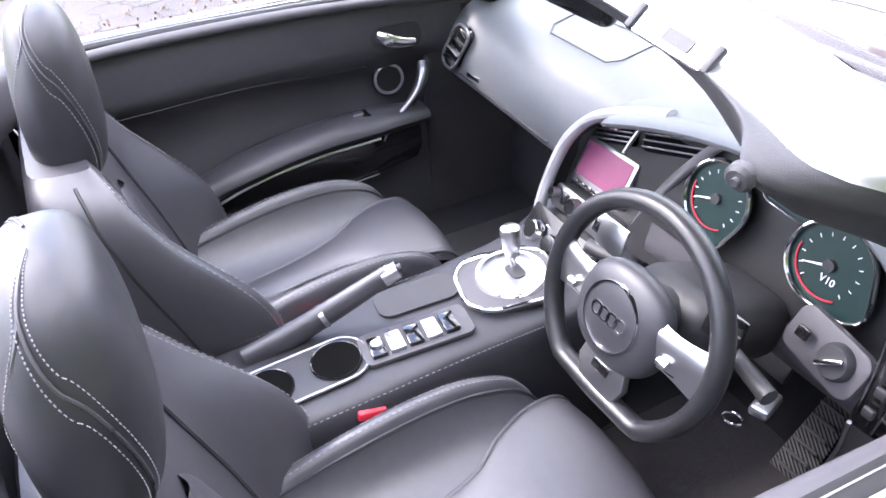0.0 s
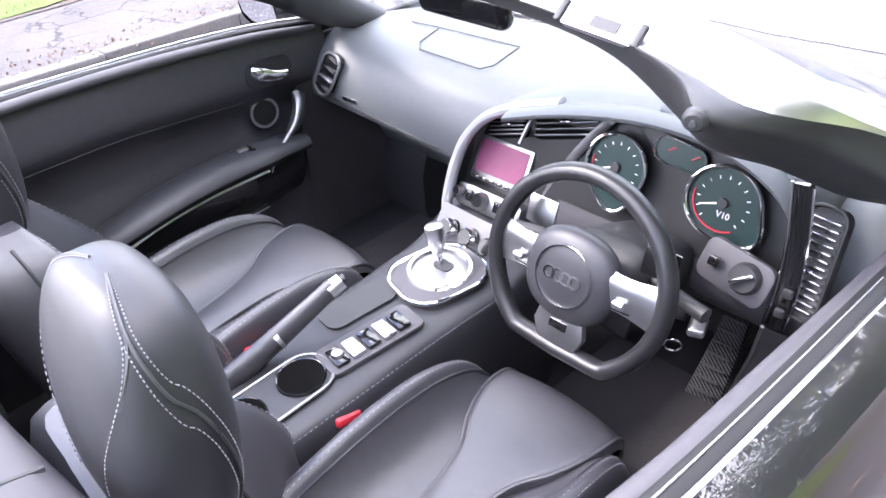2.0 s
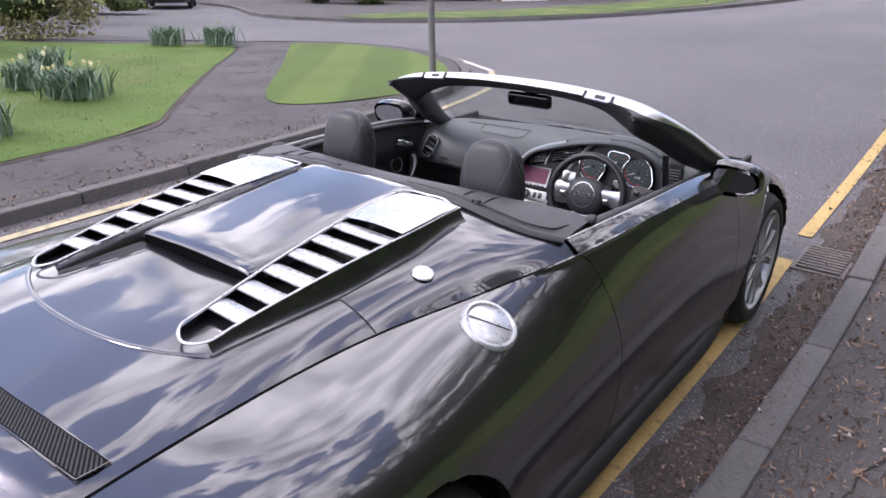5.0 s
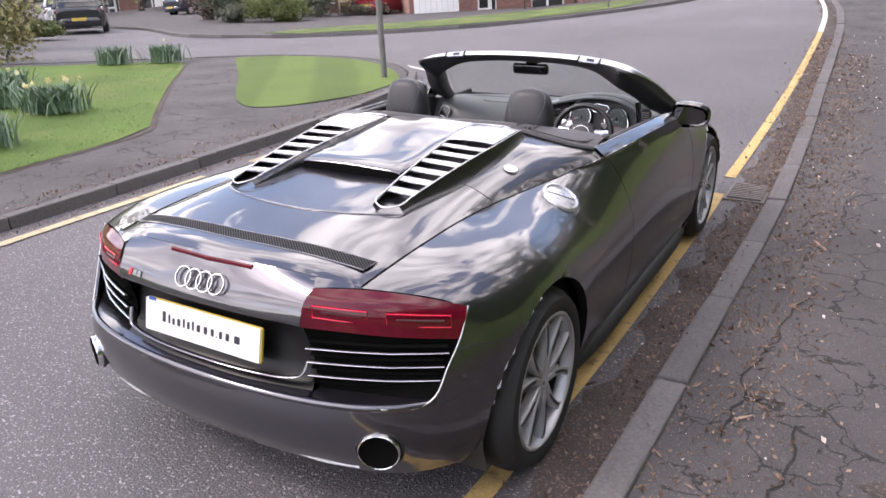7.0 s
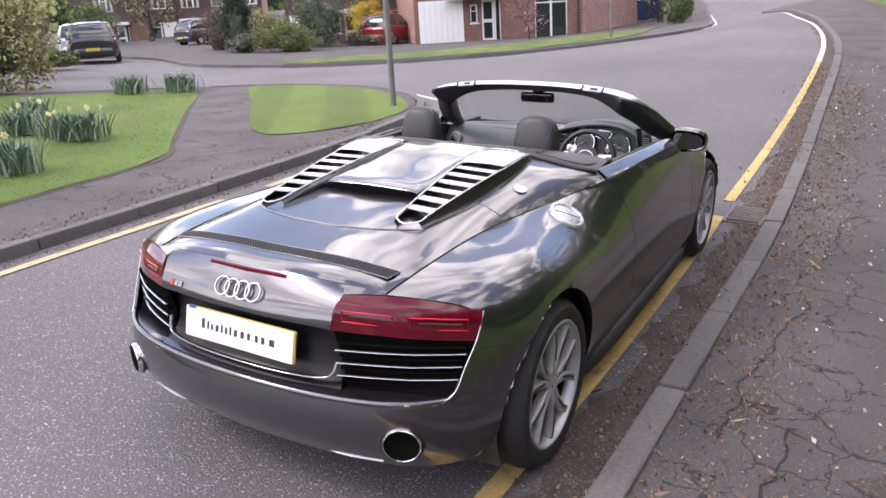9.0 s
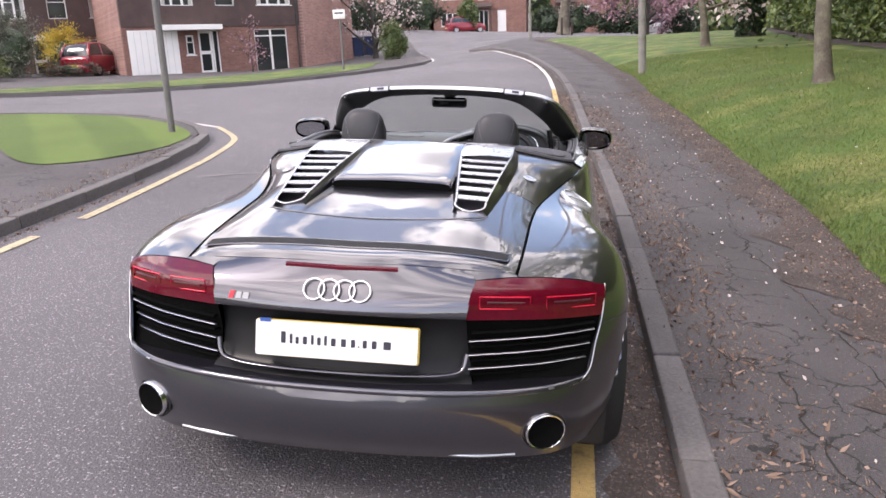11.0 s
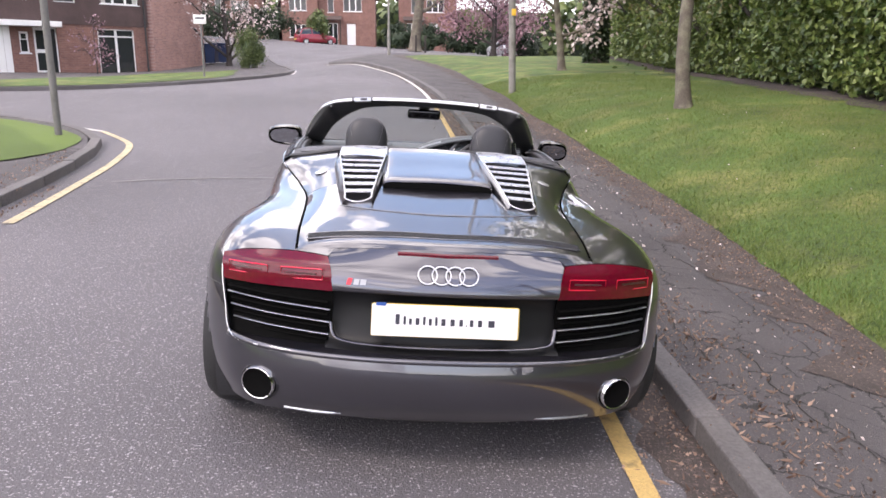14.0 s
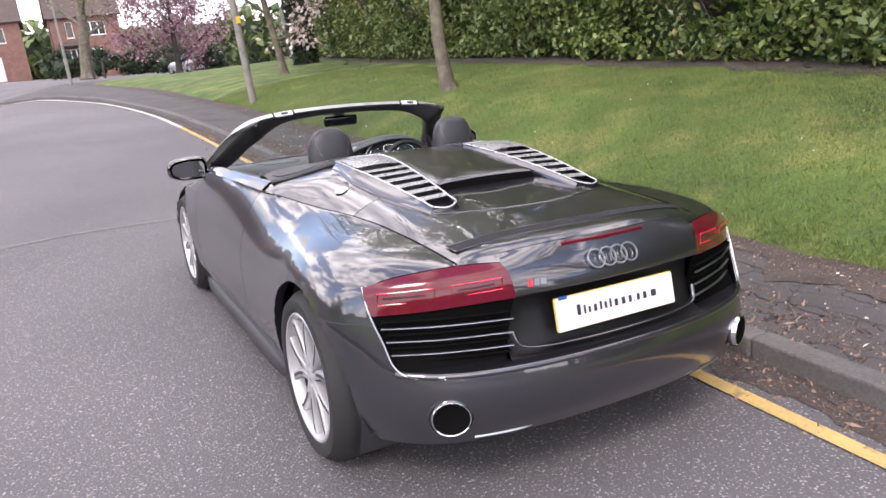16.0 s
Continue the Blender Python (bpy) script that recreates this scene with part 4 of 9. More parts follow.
tail_edge = lambda x: -0.594 + 0.064 * (abs(x) / 0.538) ** 2.4
xs_t = [-0.42, -0.3, -0.15, 0, 0.15, 0.3, 0.42]
lidback = [[(x, tail_edge(x), 0.862 - 0.032 * (abs(x) / 0.538) ** 2.6) for x in xs_t],
           [(x, -0.607 + plan(x) * 0.42, 0.846 - 0.012 * (x / 0.42) ** 2) for x in xs_t],
           [(x * 0.975, -0.640 + plan(x) * 0.25, 0.800 - 0.004 * (x / 0.42) ** 2) for x in xs_t],
           [(x * 0.955, -0.668 + plan(x) * 0.36, 0.752) for x in xs_t],
           [(x * 0.945, -0.676 + plan(x) * 0.45, 0.722) for x in xs_t],
           [(x * 0.945, -0.664 + plan(x) * 0.45, 0.716) for x in xs_t]]
part("boot_face", patch(lidback, 4, 4, flip=True), PAINT, car, smooth=60)
for side in (1, -1):
    # strip of paint above the lamp
    brow = [[(0.40 * side, tail_edge(0.40), 0.847), (0.47 * side, tail_edge(0.47), 0.840), (0.538 * side, -0.531, 0.831)], [(0.418 * side, -0.602, 0.830), (0.48 * side, -0.570, 0.830), (0.542 * side, -0.535, 0.826)]]
    part("lamp_brow", patch(brow, 2, 4, flip=side > 0), PAINT, car, smooth=60)
    # lamp
    lamp = [[(0.42 * side, -0.603, 0.829), (0.54 * side, -0.540, 0.824), (0.64 * side, -0.492, 0.813), (0.735 * side, -0.443, 0.795), (0.818 * side, -0.395, 0.770)],
            [(0.408 * side, -0.632, 0.80), (0.53 * side, -0.580, 0.795), (0.64 * side, -0.527, 0.785), (0.74 * side, -0.465, 0.768), (0.822 * side, -0.408, 0.745)],
            [(0.400 * side, -0.648, 0.76), (0.53 * side, -0.597, 0.752), (0.64 * side, -0.545, 0.742), (0.74 * side, -0.480, 0.728), (0.820 * side, -0.420, 0.712)],
            [(0.396 * side, -0.653, 0.718), (0.53 * side, -0.600, 0.708), (0.64 * side, -0.550, 0.698), (0.74 * side, -0.488, 0.688), (0.816 * side, -0.432, 0.680)]]
    lamp_ob = part("tail_lamp", patch(lamp, 5, 5, flip=side > 0), LAMP_RED, car, "dark red glossy tail lamp", smooth=60)
    lampy = lambda x: float(np.interp(x, [0.40, 0.53, 0.64, 0.74, 0.82], [-0.640, -0.586, -0.534, -0.470, -0.408]))
    for xa, xb in ((0.435, 0.585), (0.635, 0.79)):
        # a thin bright loop of light round a dark bar
        drop = lambda x: 0.770 - (x - 0.43) * 0.10
        loop = [(x, 0.020) for x in np.linspace(xa, xb, 6)] + [(x, -0.018) for x in np.linspace(xb, xa, 6)]
        part("light_bar", tube([(x * side, lampy(x) - 0.011, drop(x) + dz) for x, dz in loop], 0.0022, 6, closed=True), LAMP_LIT, lamp_ob, "bright red light bar")
        part("lamp_core", tube([(x * side, lampy(x) - 0.002, drop(x) + 0.001) for x in np.linspace(xa + 0.02, xb - 0.02, 6)], 0.010, 10, flat=(0.35, 1.0), up=(0, 1, 0)), LAMP_DARK, lamp_ob)
    # black grille below the lamp with three thin bright bars
    gr = [[(0.396 * side, -0.640, 0.716), (0.53 * side, -0.588, 0.706), (0.64 * side, -0.538, 0.696), (0.74 * side, -0.476, 0.686), (0.815 * side, -0.425, 0.678)],
          [(0.40 * side, -0.610, 0.61), (0.53 * side, -0.572, 0.61), (0.64 * side, -0.525, 0.605), (0.73 * side, -0.475, 0.60), (0.793 * side, -0.440, 0.595)],
          [(0.42 * side, -0.620, 0.505), (0.53 * side, -0.590, 0.503), (0.64 * side, -0.555, 0.50), (0.71 * side, -0.530, 0.498), (0.772 * side, -0.505, 0.497)],
          [(0.42 * side, -0.665, 0.497), (0.53 * side, -0.672, 0.497), (0.64 * side, -0.628, 0.497), (0.71 * side, -0.585, 0.497), (0.772 * side, -0.537, 0.497)]]
    grille = part("rear_grille", patch(gr[:3], 5, 5, flip=side > 0), PITCH, car, "black grille below the lamp", smooth=60)
    ledge = [gr[2], [(x, y - 0.030, z - 0.002) for x, y, z in gr[2]], gr[3]]
    part("grille_ledge", patch(ledge, 4, 5, flip=side > 0), PAINT, car, "painted ledge under the grille", smooth=60)
    for z0 in (0.648, 0.602, 0.556):
        pts = [(x * side, float(np.interp(x, [0.40, 0.53, 0.64, 0.74, 0.80], [-0.648, -0.600, -0.552, -0.492, -0.452])), z0 - 0.02 * (x - 0.4)) for x in np.linspace(0.405, 0.79 - 0.25 * (0.648 - z0), 9)]
        part("grille_bar", tube(pts, 0.0036, 8, flat=(1.6, 0.7)), SATIN, grille, "thin bright metal bar")
    for z0 in (0.670, 0.625, 0.579, 0.533):
        pts = [(x * side, float(np.interp(x, [0.40, 0.53, 0.64, 0.74, 0.80], [-0.632, -0.585, -0.538, -0.482, -0.445])), z0 - 0.02 * (x - 0.4)) for x in np.linspace(0.41, 0.78 - 0.25 * (0.648 - z0), 9)]
        part("grille_slat", tube(pts, 0.008, 8, flat=(1.8, 0.5)), PITCH, grille)
    # bright satin tube imitating the highlight on the painted edge round the grille
    rim = [(0.820 * side, -0.392, 0.772), (0.817 * side, -0.432, 0.69), (0.797 * side, -0.482, 0.60), (0.780 * side, -0.525, 0.525), (0.745 * side, -0.565, 0.498), (0.655 * side, -0.628, 0.499)]
    part("grille_rim", tube(rim, 0.0026, 8, n=5), SATIN, grille)
    # tail pipe, an oval with a bright thick rim
    pm = Matrix.Translation((0.652 * side, -0.648, 0.362)) @ pose(0, 0, 0, 90, 0, 24 * side) @ Matrix.Diagonal((1.0, 0.91, 1, 1))
    tail_pipe = part("tail_pipe", lathe([(0.0600, -0.002), (0.0605, 0.005), (0.0635, 0.0065), (0.066, 0.002), (0.0665, -0.06)], 40, pm), CHROME, car, "bright chrome oval tail pipe")
    # nearly flat sooty disc, painted black for the shade of a deep bore
    part("pipe_bore", lathe([(0.0604, 0.0045), (0.052, -0.001), (0.0, -0.003)], 32, pm), mat("soot_and_bore_shade", (0.006, 0.006, 0.006), 0.95, spec=0.0), tail_pipe)
    part("pipe_recess", lathe([(0.067, -0.024), (0.073, -0.010), (0.076, -0.016)], 40, pm), BLACK_MATT, car)

# the rounded crest of the bumper
crest_b = [(-p[0], p[1], p[2]) for p in lower[cut:0:-1, -1]] + [tuple(p) for p in lower[: cut + 1, -1]]
part("bumper_crest", tube([(x, y + 0.008, z - 0.004) for x, y, z in crest_b], 0.0125, 12), PAINT, car, "rounded crest of the bumper", smooth=180)
# recess with the number plate
rec = [[(x, -0.660 + plan(x), 0.720) for x in (-0.40, -0.33, -0.2, 0, 0.2, 0.33, 0.40)],
       [(x, (-0.628 if abs(x) < 0.35 else -0.640) + plan(x), 0.700) for x in (-0.40, -0.33, -0.2, 0, 0.2, 0.33, 0.40)],
       [(x, (-0.645 if abs(x) < 0.35 else -0.645) + plan(x), 0.58) for x in (-0.40, -0.33, -0.2, 0, 0.2, 0.33, 0.41)],
       [(x, -0.665 + plan(x), 0.535) for x in (-0.41, -0.35, -0.2, 0, 0.2, 0.35, 0.41)],
       [(x, -0.700 + plan(x), 0.508) for x in (-0.42, -0.36, -0.2, 0, 0.2, 0.36, 0.42)],
       [(x, -0.737 + plan(x), 0.497) for x in (-0.42, -0.36, -0.2, 0, 0.2, 0.36, 0.42)]]
part("bumper_ledge", patch(rec[4:], 4, 4, flip=True), PAINT, car, "painted ledge along the bumper's crest", smooth=60)
part("plate_recess", patch(rec[:5], 4, 4, flip=True), mat("recess_black", (0.009, 0.009, 0.010), 0.35, 0, 0.1, spec=0.25), car, "black number plate recess", smooth=60)
lip = [(-0.40, -0.635, 0.60), (-0.385, -0.655, 0.555), (-0.34, -0.668, 0.542), (-0.2, -0.690, 0.538), (0, -0.698, 0.537), (0.2, -0.690, 0.538), (0.34, -0.668, 0.542), (0.385, -0.655, 0.555), (0.40, -0.635, 0.60)]
part("recess_lip", tube(lip, 0.006, 8, n=5, flat=(1.4, 0.7)), PAINT, car)
pm = facing((-0.002, -0.684, 0.632), (0, -1, 0.22))
plate = part("number_plate", xform(slab(rounded(0.519, 0.115, 0.008), 0.008, bevel=0.002), pm @ Matrix.Translation((0.002, 0, -0.004))), PLATE_YELLOW, car, "white plate on a yellow backing")
part("plate_face", xform(slab(rounded(0.512, 0.110, 0.006), 0.004), pm), PLATE_WHITE, plate)
part("plate_badge", xform(slab(rounded(0.035, 0.012, 0.001), 0.002), pm @ Matrix.Translation((-0.225, 0.055, 0.001))), BLUE, plate)
# the dealer's printed name as plain dark bars
pitch = 0.0
for tall, wide in ((1.5, 1.2), (1.25, 0.7), (0.9, 0.8), (1.0, 1.1), (1.25, 0.7), (1.0, 0.9), (1.25, 0.7), (1.0, 1.2), (1.0, 1.25), (1.0, 1.05), (0.25, 0.35), (1.0, 1.05), (1.0, 1.2), (1.0, 1.9)):
    w = 0.0262 * wide
    part("print_bar", xform(slab(rounded(w * 0.46, 0.024 * tall, 0.002, 3), 0.0015), pm @ Matrix.Translation((-0.182 + pitch + w / 2, -0.014 + 0.012 * tall, 0.0012))), INK, plate)
    pitch += w
# third brake lamp, strip grille, rings and a small badge
part("brake_lamp", tube([(x, -0.604 + plan(x) - 0.001, 0.844) for x in np.linspace(-0.178, 0.178, 9)], 0.0115, 8, flat=(0.6, 1)), LAMP_RED, car, "slim dark red brake lamp")
lid_fine = surface(deck_full, 24, 16).reshape(-1, 3)


def lid_height(x, y):
    """The height of the lid from a fine sampling of its skin."""
    d = (lid_fine[:, 0] - x) ** 2 + (lid_fine[:, 1] - y) ** 2
    k = np.argpartition(d, 5)[:5]
    w = 1 / (d[k] + 1e-7)
    return float((lid_fine[k, 2] * w).sum() / w.sum())


def strip_row(y0, half, lift, n=25):
    return [(x, y0 + plan(x) * 0.4, lid_height(x, y0 + plan(x) * 0.4) + lift) for x in np.linspace(-half, half, n)]


strip_ob = part("air_grille", grid_bm(np.array([strip_row(y0, half, 0.0030) for y0, half in ((-0.494, 0.500), (-0.478, 0.510), (-0.458, 0.512), (-0.438, 0.505))]), flip=True), AIR_MESH, car, "narrow black mesh strip across the lid", thick=0.003)
rim_s = strip_row(-0.498, 0.505, 0.001) + strip_row(-0.434, 0.510, 0.001)[::-1]
part("grille_edge", tube(rim_s, 0.0024, 6, closed=True), PAINT, strip_ob)
RING_C = [(-0.072 + 0.048 * k) for k in range(4)]
for x in RING_C:
    m = facing((x, -0.658 + plan(x), 0.790), (0, -1, 0.62))
    ring = bmesh.new()
    lathe([(0.0303, 0), (0.0308, 0.006), (0.0347, 0.006), (0.0352, 0), (0.0303, 0)], 36, m, ring)
    part("badge_ring", ring, SATIN, car, "chrome ring")
bm_ = facing((-0.315, -0.668 + plan(0.315) * 0.36, 0.757), (-0.1, -1, 0.38))
part("badge_mark", xform(slab([(-0.036, -0.012), (-0.02, -0.012), (-0.014, 0.012), (-0.030, 0.012)], 0.004), bm_), RED_PLASTIC, car)
part("badge_mark", xform(slab([(-0.012, -0.010), (0.007, -0.010), (0.010, 0.010), (-0.008, 0.010)], 0.004), bm_), SATIN_DARK, car)
part("badge_mark", xform(slab([(0.011, -0.010), (0.032, -0.010), (0.034, 0.010), (0.014, 0.010)], 0.004), bm_), SATIN_DARK, car)
# joint between the bumper and the quarter, from the lamp to the wheel arch
for side in (1, -1):
    joint = []
    for row in upper[: NU * 2]:
        z = float(np.interp(row[NV * 3, 1], [-0.45, -0.20], [0.652, 0.632]))
        y_, x_ = np.interp(z, row[:, 2], row[:, 1]), np.interp(z, row[:, 2], row[:, 0])
        if math.hypot(y_ - REAR_HUB[0], z - REAR_HUB[1]) > ARCH + 0.01:
            joint.append(((x_ + 0.0005) * side, y_, z))
    part("seam_gap", tube(joint, 0.0022, 6), BLACK_MATT, car)
# the curved step of the lid behind the vents
step = [(x, -0.215 + 0.105 * (abs(x) / 0.40) ** 2.6, 0) for x in np.linspace(-0.41, 0.41, 33)]
part("lid_step", tube([(x, y, deck_z(x, y) + 0.0005) for x, y, _ in step], 0.0045, 8, flat=(1.6, 0.7)), PAINT, car)
# fuel flap



def on_skin(x, y, side=1):
    """Place and normal of the quarter's skin above a spot of the plan."""
    i, j = np.unravel_index(np.argmin((upper[:, 12:, 0] - x) ** 2 + (upper[:, 12:, 1] - y) ** 2), upper[:, 12:, 0].shape)
    j += 12
    du, dv = upper[i + 1, j] - upper[i - 1, j], upper[i, min(j + 1, upper.shape[1] - 1)] - upper[i, j - 1]
    nrm = np.cross(du, dv)
    nrm *= np.sign(nrm[2]) / np.linalg.norm(nrm)
    return upper[i, j], nrm


at_, up_ = on_skin(0.748, 0.498)
fm = facing(tuple(at_ + 0.002 * up_), tuple(up_), up=(0, 1, 0))
flap = part("fuel_flap", lathe([(0.0, 0.006), (0.058, 0.005), (0.062, 0.002), (0.062, -0.01)], 40, fm), SILVER, car, "round silver fuel flap with a bright rim")
part("flap_rim", lathe([(0.0635, -0.01), (0.0635, 0.005), (0.066, 0.008), (0.074, 0.007), (0.079, 0.0), (0.079, -0.01)], 44, fm), SILVER, flap)
part("flap_line", xform(box((0.118, 0.003, 0.002), (0, 0, 0.0065)), fm @ pose(0, 0, 0, 0, 0, 35)), BLACK_MATT, flap)
for side in (1, -1):
    part("lid_cap", lathe([(0.0, 0.003), (0.028, 0.003), (0.031, 0.0)], 28, facing((0.545 * side, 0.478, deck_z(0.545, 0.478) + 0.003), (0.32 * side, -0.10, 1))), SILVER, car)
# diffuser line and bumper lower blade
for side in (1, -1):
    part("diffuser_blade", tube([(0.30 * side, -0.660, 0.262), (0.42 * side, -0.655, 0.258), (0.56 * side, -0.628, 0.262)], 0.005, 8, n=4), SATIN, car)
part("diffuser", patch([[(x, -0.66 + plan(x), 0.262) for x in np.linspace(-0.6, 0.6, 7)], [(x, -0.60 + plan(x), 0.20) for x in np.linspace(-0.6, 0.6, 7)], [(x, -0.40, 0.17) for x in np.linspace(-0.6, 0.6, 7)]], 3, 3, flip=True), BLACK_MATT, car)


# wheels ----------------------------------------------------------------
def wheel(side, y, r=0.333, w=0.29, x=0.905):
    """Tyre, barrel, five forked spokes and a disc."""
    hub = Matrix.Translation((x * side, y, r)) @ (pose(0, 0, 0, 0, 90, 0) if side > 0 else pose(0, 0, 0, 0, -90, 0))
    tyre = part("wheel", lathe([(0.245, -w), (0.30, -w), (0.326, -w + 0.03), (r, -w + 0.06), (r, -0.04), (0.326, -0.012), (0.30, 0.022), (0.268, 0.026), (0.250, 0.016), (0.245, 0.008), (0.235, -0.02), (0.24, -w)], 64, hub), RUBBER, car, "low-profile black tyre on a silver alloy rim")
    part("rim", lathe([(0.234, -0.03), (0.236, 0.0), (0.250, 0.016), (0.246, 0.020), (0.240, 0.019), (0.231, 0.006), (0.228, -0.03)], 64, hub), ALLOY, tyre)
    part("rim_barrel", lathe([(0.232, -w), (0.229, -0.03), (0.226, -0.03), (0.222, -w)], 48, hub), FACIA, tyre)
    part("brake_disc", lathe([(0.06, -0.10), (0.185, -0.10), (0.185, -0.13), (0.06, -0.13)], 40, hub), mat("brake_iron", (0.035, 0.033, 0.033), 0.5, 0.7), tyre)
    # added black disc behind the spokes, in place of the shaded wheel well
    part("well_back", lathe([(0.0, -0.16), (0.225, -0.16)], 32, hub), PITCH, tyre)
    part("hub_cap", lathe([(0.0, 0.004), (0.030, 0.004), (0.036, -0.002), (0.048, -0.010), (0.055, -0.05)], 32, hub), SILVER, tyre)
    for k in range(5):
        a0 = radians(90 + 72 * k)
        # each spoke is a pair of broad polished arms that open towards the rim, with a dark dished groove in each
        turn = hub @ Matrix.Rotation(a0, 4, "Z")
        spoke = bmesh.new()
        for sgn in (1, -1):
            arm = [(0.030, sgn * 0.001), (0.030, sgn * 0.026), (0.075, sgn * 0.033), (0.13, sgn * 0.044), (0.19, sgn * 0.074), (0.226, sgn * 0.106), (0.240, sgn * 0.070), (0.20, sgn * 0.048), (0.15, sgn * 0.024), (0.10, sgn * 0.004)]
            slab(arm if sgn > 0 else arm[::-1], 0.036, turn @ Matrix.Translation((0, 0, 0.004)) @ pose(0, 0, 0, 0, -1.5, 0), 0.005, spoke)
        spoke = part("spoke", spoke, ALLOY, tyre, smooth=45)
        for sgn in (1, -1):
            dish = [(0.085, sgn * 0.012), (0.10, sgn * 0.027), (0.14, sgn * 0.041), (0.185, sgn * 0.064), (0.208, sgn * 0.080), (0.206, sgn * 0.064), (0.16, sgn * 0.038), (0.12, sgn * 0.020)]
            part("spoke_groove", slab(dish if sgn > 0 else dish[::-1], 0.003, turn @ Matrix.Translation((0, 0, 0.0052)) @ pose(0, 0, 0, 0, -1.5, 0)), ALLOY_DARK, spoke)
    for k in range(5):
        a = radians(90 + 36 + 72 * k)
        part("wheel_bolt", lathe([(0.0, -0.004), (0.008, -0.004), (0.009, -0.02)], 10, hub @ Matrix.Translation((0.042 * math.cos(a), 0.042 * math.sin(a), 0))), BLACK_MATT, tyre)


for side in (1, -1):
    wheel(side, 0.0, w=0.30)
    wheel(side, 2.65, w=0.24, x=0.885)

# windscreen frame -------------------------------------------------------
CA = [(0.785, 2.10, 0.905), (0.735, 1.965, 0.985), (0.665, 1.815, 1.085), (0.600, 1.645, 1.165), (0.545, 1.690, 1.180), (0.42, 1.728, 1.192), (0.22, 1.748, 1.203), (0.0, 1.755, 1.206)]
CB = [(0.825, 2.25, 0.880), (0.785, 2.09, 0.965), (0.715, 1.92, 1.075), (0.645, 1.795, 1.155), (0.58, 1.785, 1.183), (0.43, 1.800, 1.206), (0.22, 1.818, 1.218), (0.0, 1.825, 1.221)]
CC = [(0.815, 2.36, 0.850), (0.765, 2.20, 0.945), (0.690, 2.03, 1.055), (0.615, 1.900, 1.135), (0.545, 1.875, 1.166), (0.42, 1.885, 1.188), (0.22, 1.900, 1.200), (0.0, 1.906, 1.203)]
CD = [(0.700, 2.16, 0.880), (0.655, 2.02, 0.955), (0.600, 1.88, 1.050), (0.545, 1.79, 1.115), (0.50, 1.775, 1.140), (0.40, 1.785, 1.162), (0.22, 1.800, 1.172), (0.0, 1.806, 1.175)]
CD = [(x, y, z - d) for (x, y, z), d in zip(CD, (0.02, 0.035, 0.045, 0.055, 0.045, 0.02, 0.008, 0.006))]
CE = [(0.735, 2.33, 0.842), (0.695, 2.18, 0.930), (0.630, 2.02, 1.040), (0.570, 1.900, 1.112), (0.52, 1.872, 1.145), (0.41, 1.880, 1.168), (0.22, 1.895, 1.182), (0.0, 1.900, 1.186)]
arch = lambda c: c + [(-x, y, z) for x, y, z in c[-2::-1]]
lerp = lambda a, b, t: [tuple(np.array(p) * (1 - t) + np.array(q) * t) for p, q in zip(a, b)]
lift_c = lambda c, d: [(x, y, z + d) for x, y, z in c]
CP = [tuple(np.array(a) * (1 - w) + np.array(b) * w) for a, b, w in zip(CA, CB, (0.85, 0.85, 0.90, 0.40, 0.15, 0, 0, 0))]
screen_frame = part("windscreen_frame", patch([arch(CP), arch(lift_c(lerp(CP, CB, 0.5), 0.004)), arch(CB), arch(CC)], 4, 5), FRAME_ALU, car, "pale aluminium windscreen frame", smooth=60)
part("frame_lining", patch([arch(CP), arch(lift_c(lerp(CP, CA, 0.6), 0.002)), arch(lift_c(CA, -0.001)), arch(lift_c(lerp(CA, CD, 0.5), -0.008)), arch(CD), arch(CE), arch(CC)], 3, 5, flip=True), BLACK_MATT, screen_frame, "black pillar lining", smooth=60)
gb = [(-0.79, 2.40, 0.846), (-0.62, 2.52, 0.838), (-0.35, 2.61, 0.834), (0, 2.65, 0.832), (0.35, 2.61, 0.834), (0.62, 2.52, 0.838), (0.79, 2.40, 0.846)]
gt = [(-0.60, 1.90, 1.140), (-0.45, 1.885, 1.182), (-0.22, 1.897, 1.196), (0, 1.903, 1.199), (0.22, 1.897, 1.196), (0.45, 1.885, 1.182), (0.60, 1.90, 1.140)]
gm = [tuple(np.array(a) * 0.5 + np.array(b) * 0.5 + np.array((0, 0.0, 0.018))) for a, b in zip(gb, gt)]
windscreen = part("windscreen", patch([gb, gm, gt], 6, 4), GLASS, car, "clear raked windscreen", smooth=60)
windscreen.visible_shadow = False
# latches on the header
for side in (1, -1):
    knob = part("header_guide", lathe([(0.0, 0.012), (0.010, 0.012), (0.014, 0.008), (0.014, 0.0)], 18, facing((0.592 * side, 1.652, 1.158), (0.25 * side, -1, -0.15))), BLACK_MATT, screen_frame)
    part("guide_pin", lathe([(0.0, 0.016), (0.004, 0.016), (0.004, 0.01)], 12, facing((0.592 * side, 1.652, 1.158), (0.25 * side, -1, -0.15))), SATIN, knob)
    m = facing((0.405 * side, 1.731, 1.203), (0.05 * side, -0.72, 0.72), up=(0, 0.7, 0.7), roll=-4 * side)
    latch = part("roof_latch", xform(slab(rounded(0.112, 0.030, 0.004), 0.012), m), SATIN, screen_frame, "metal roof latch plate")
    part("latch_hole", xform(slab(rounded(0.042, 0.016, 0.003), 0.003), m @ Matrix.Translation((0.008, 0, 0.0015))), BLACK_MATT, latch)
    for dx in (-0.060, 0.060):
        part("latch_cap", xform(box((0.010, 0.032, 0.010), (dx, 0, 0.0), 0.003), m), BLACK_MATT, latch)
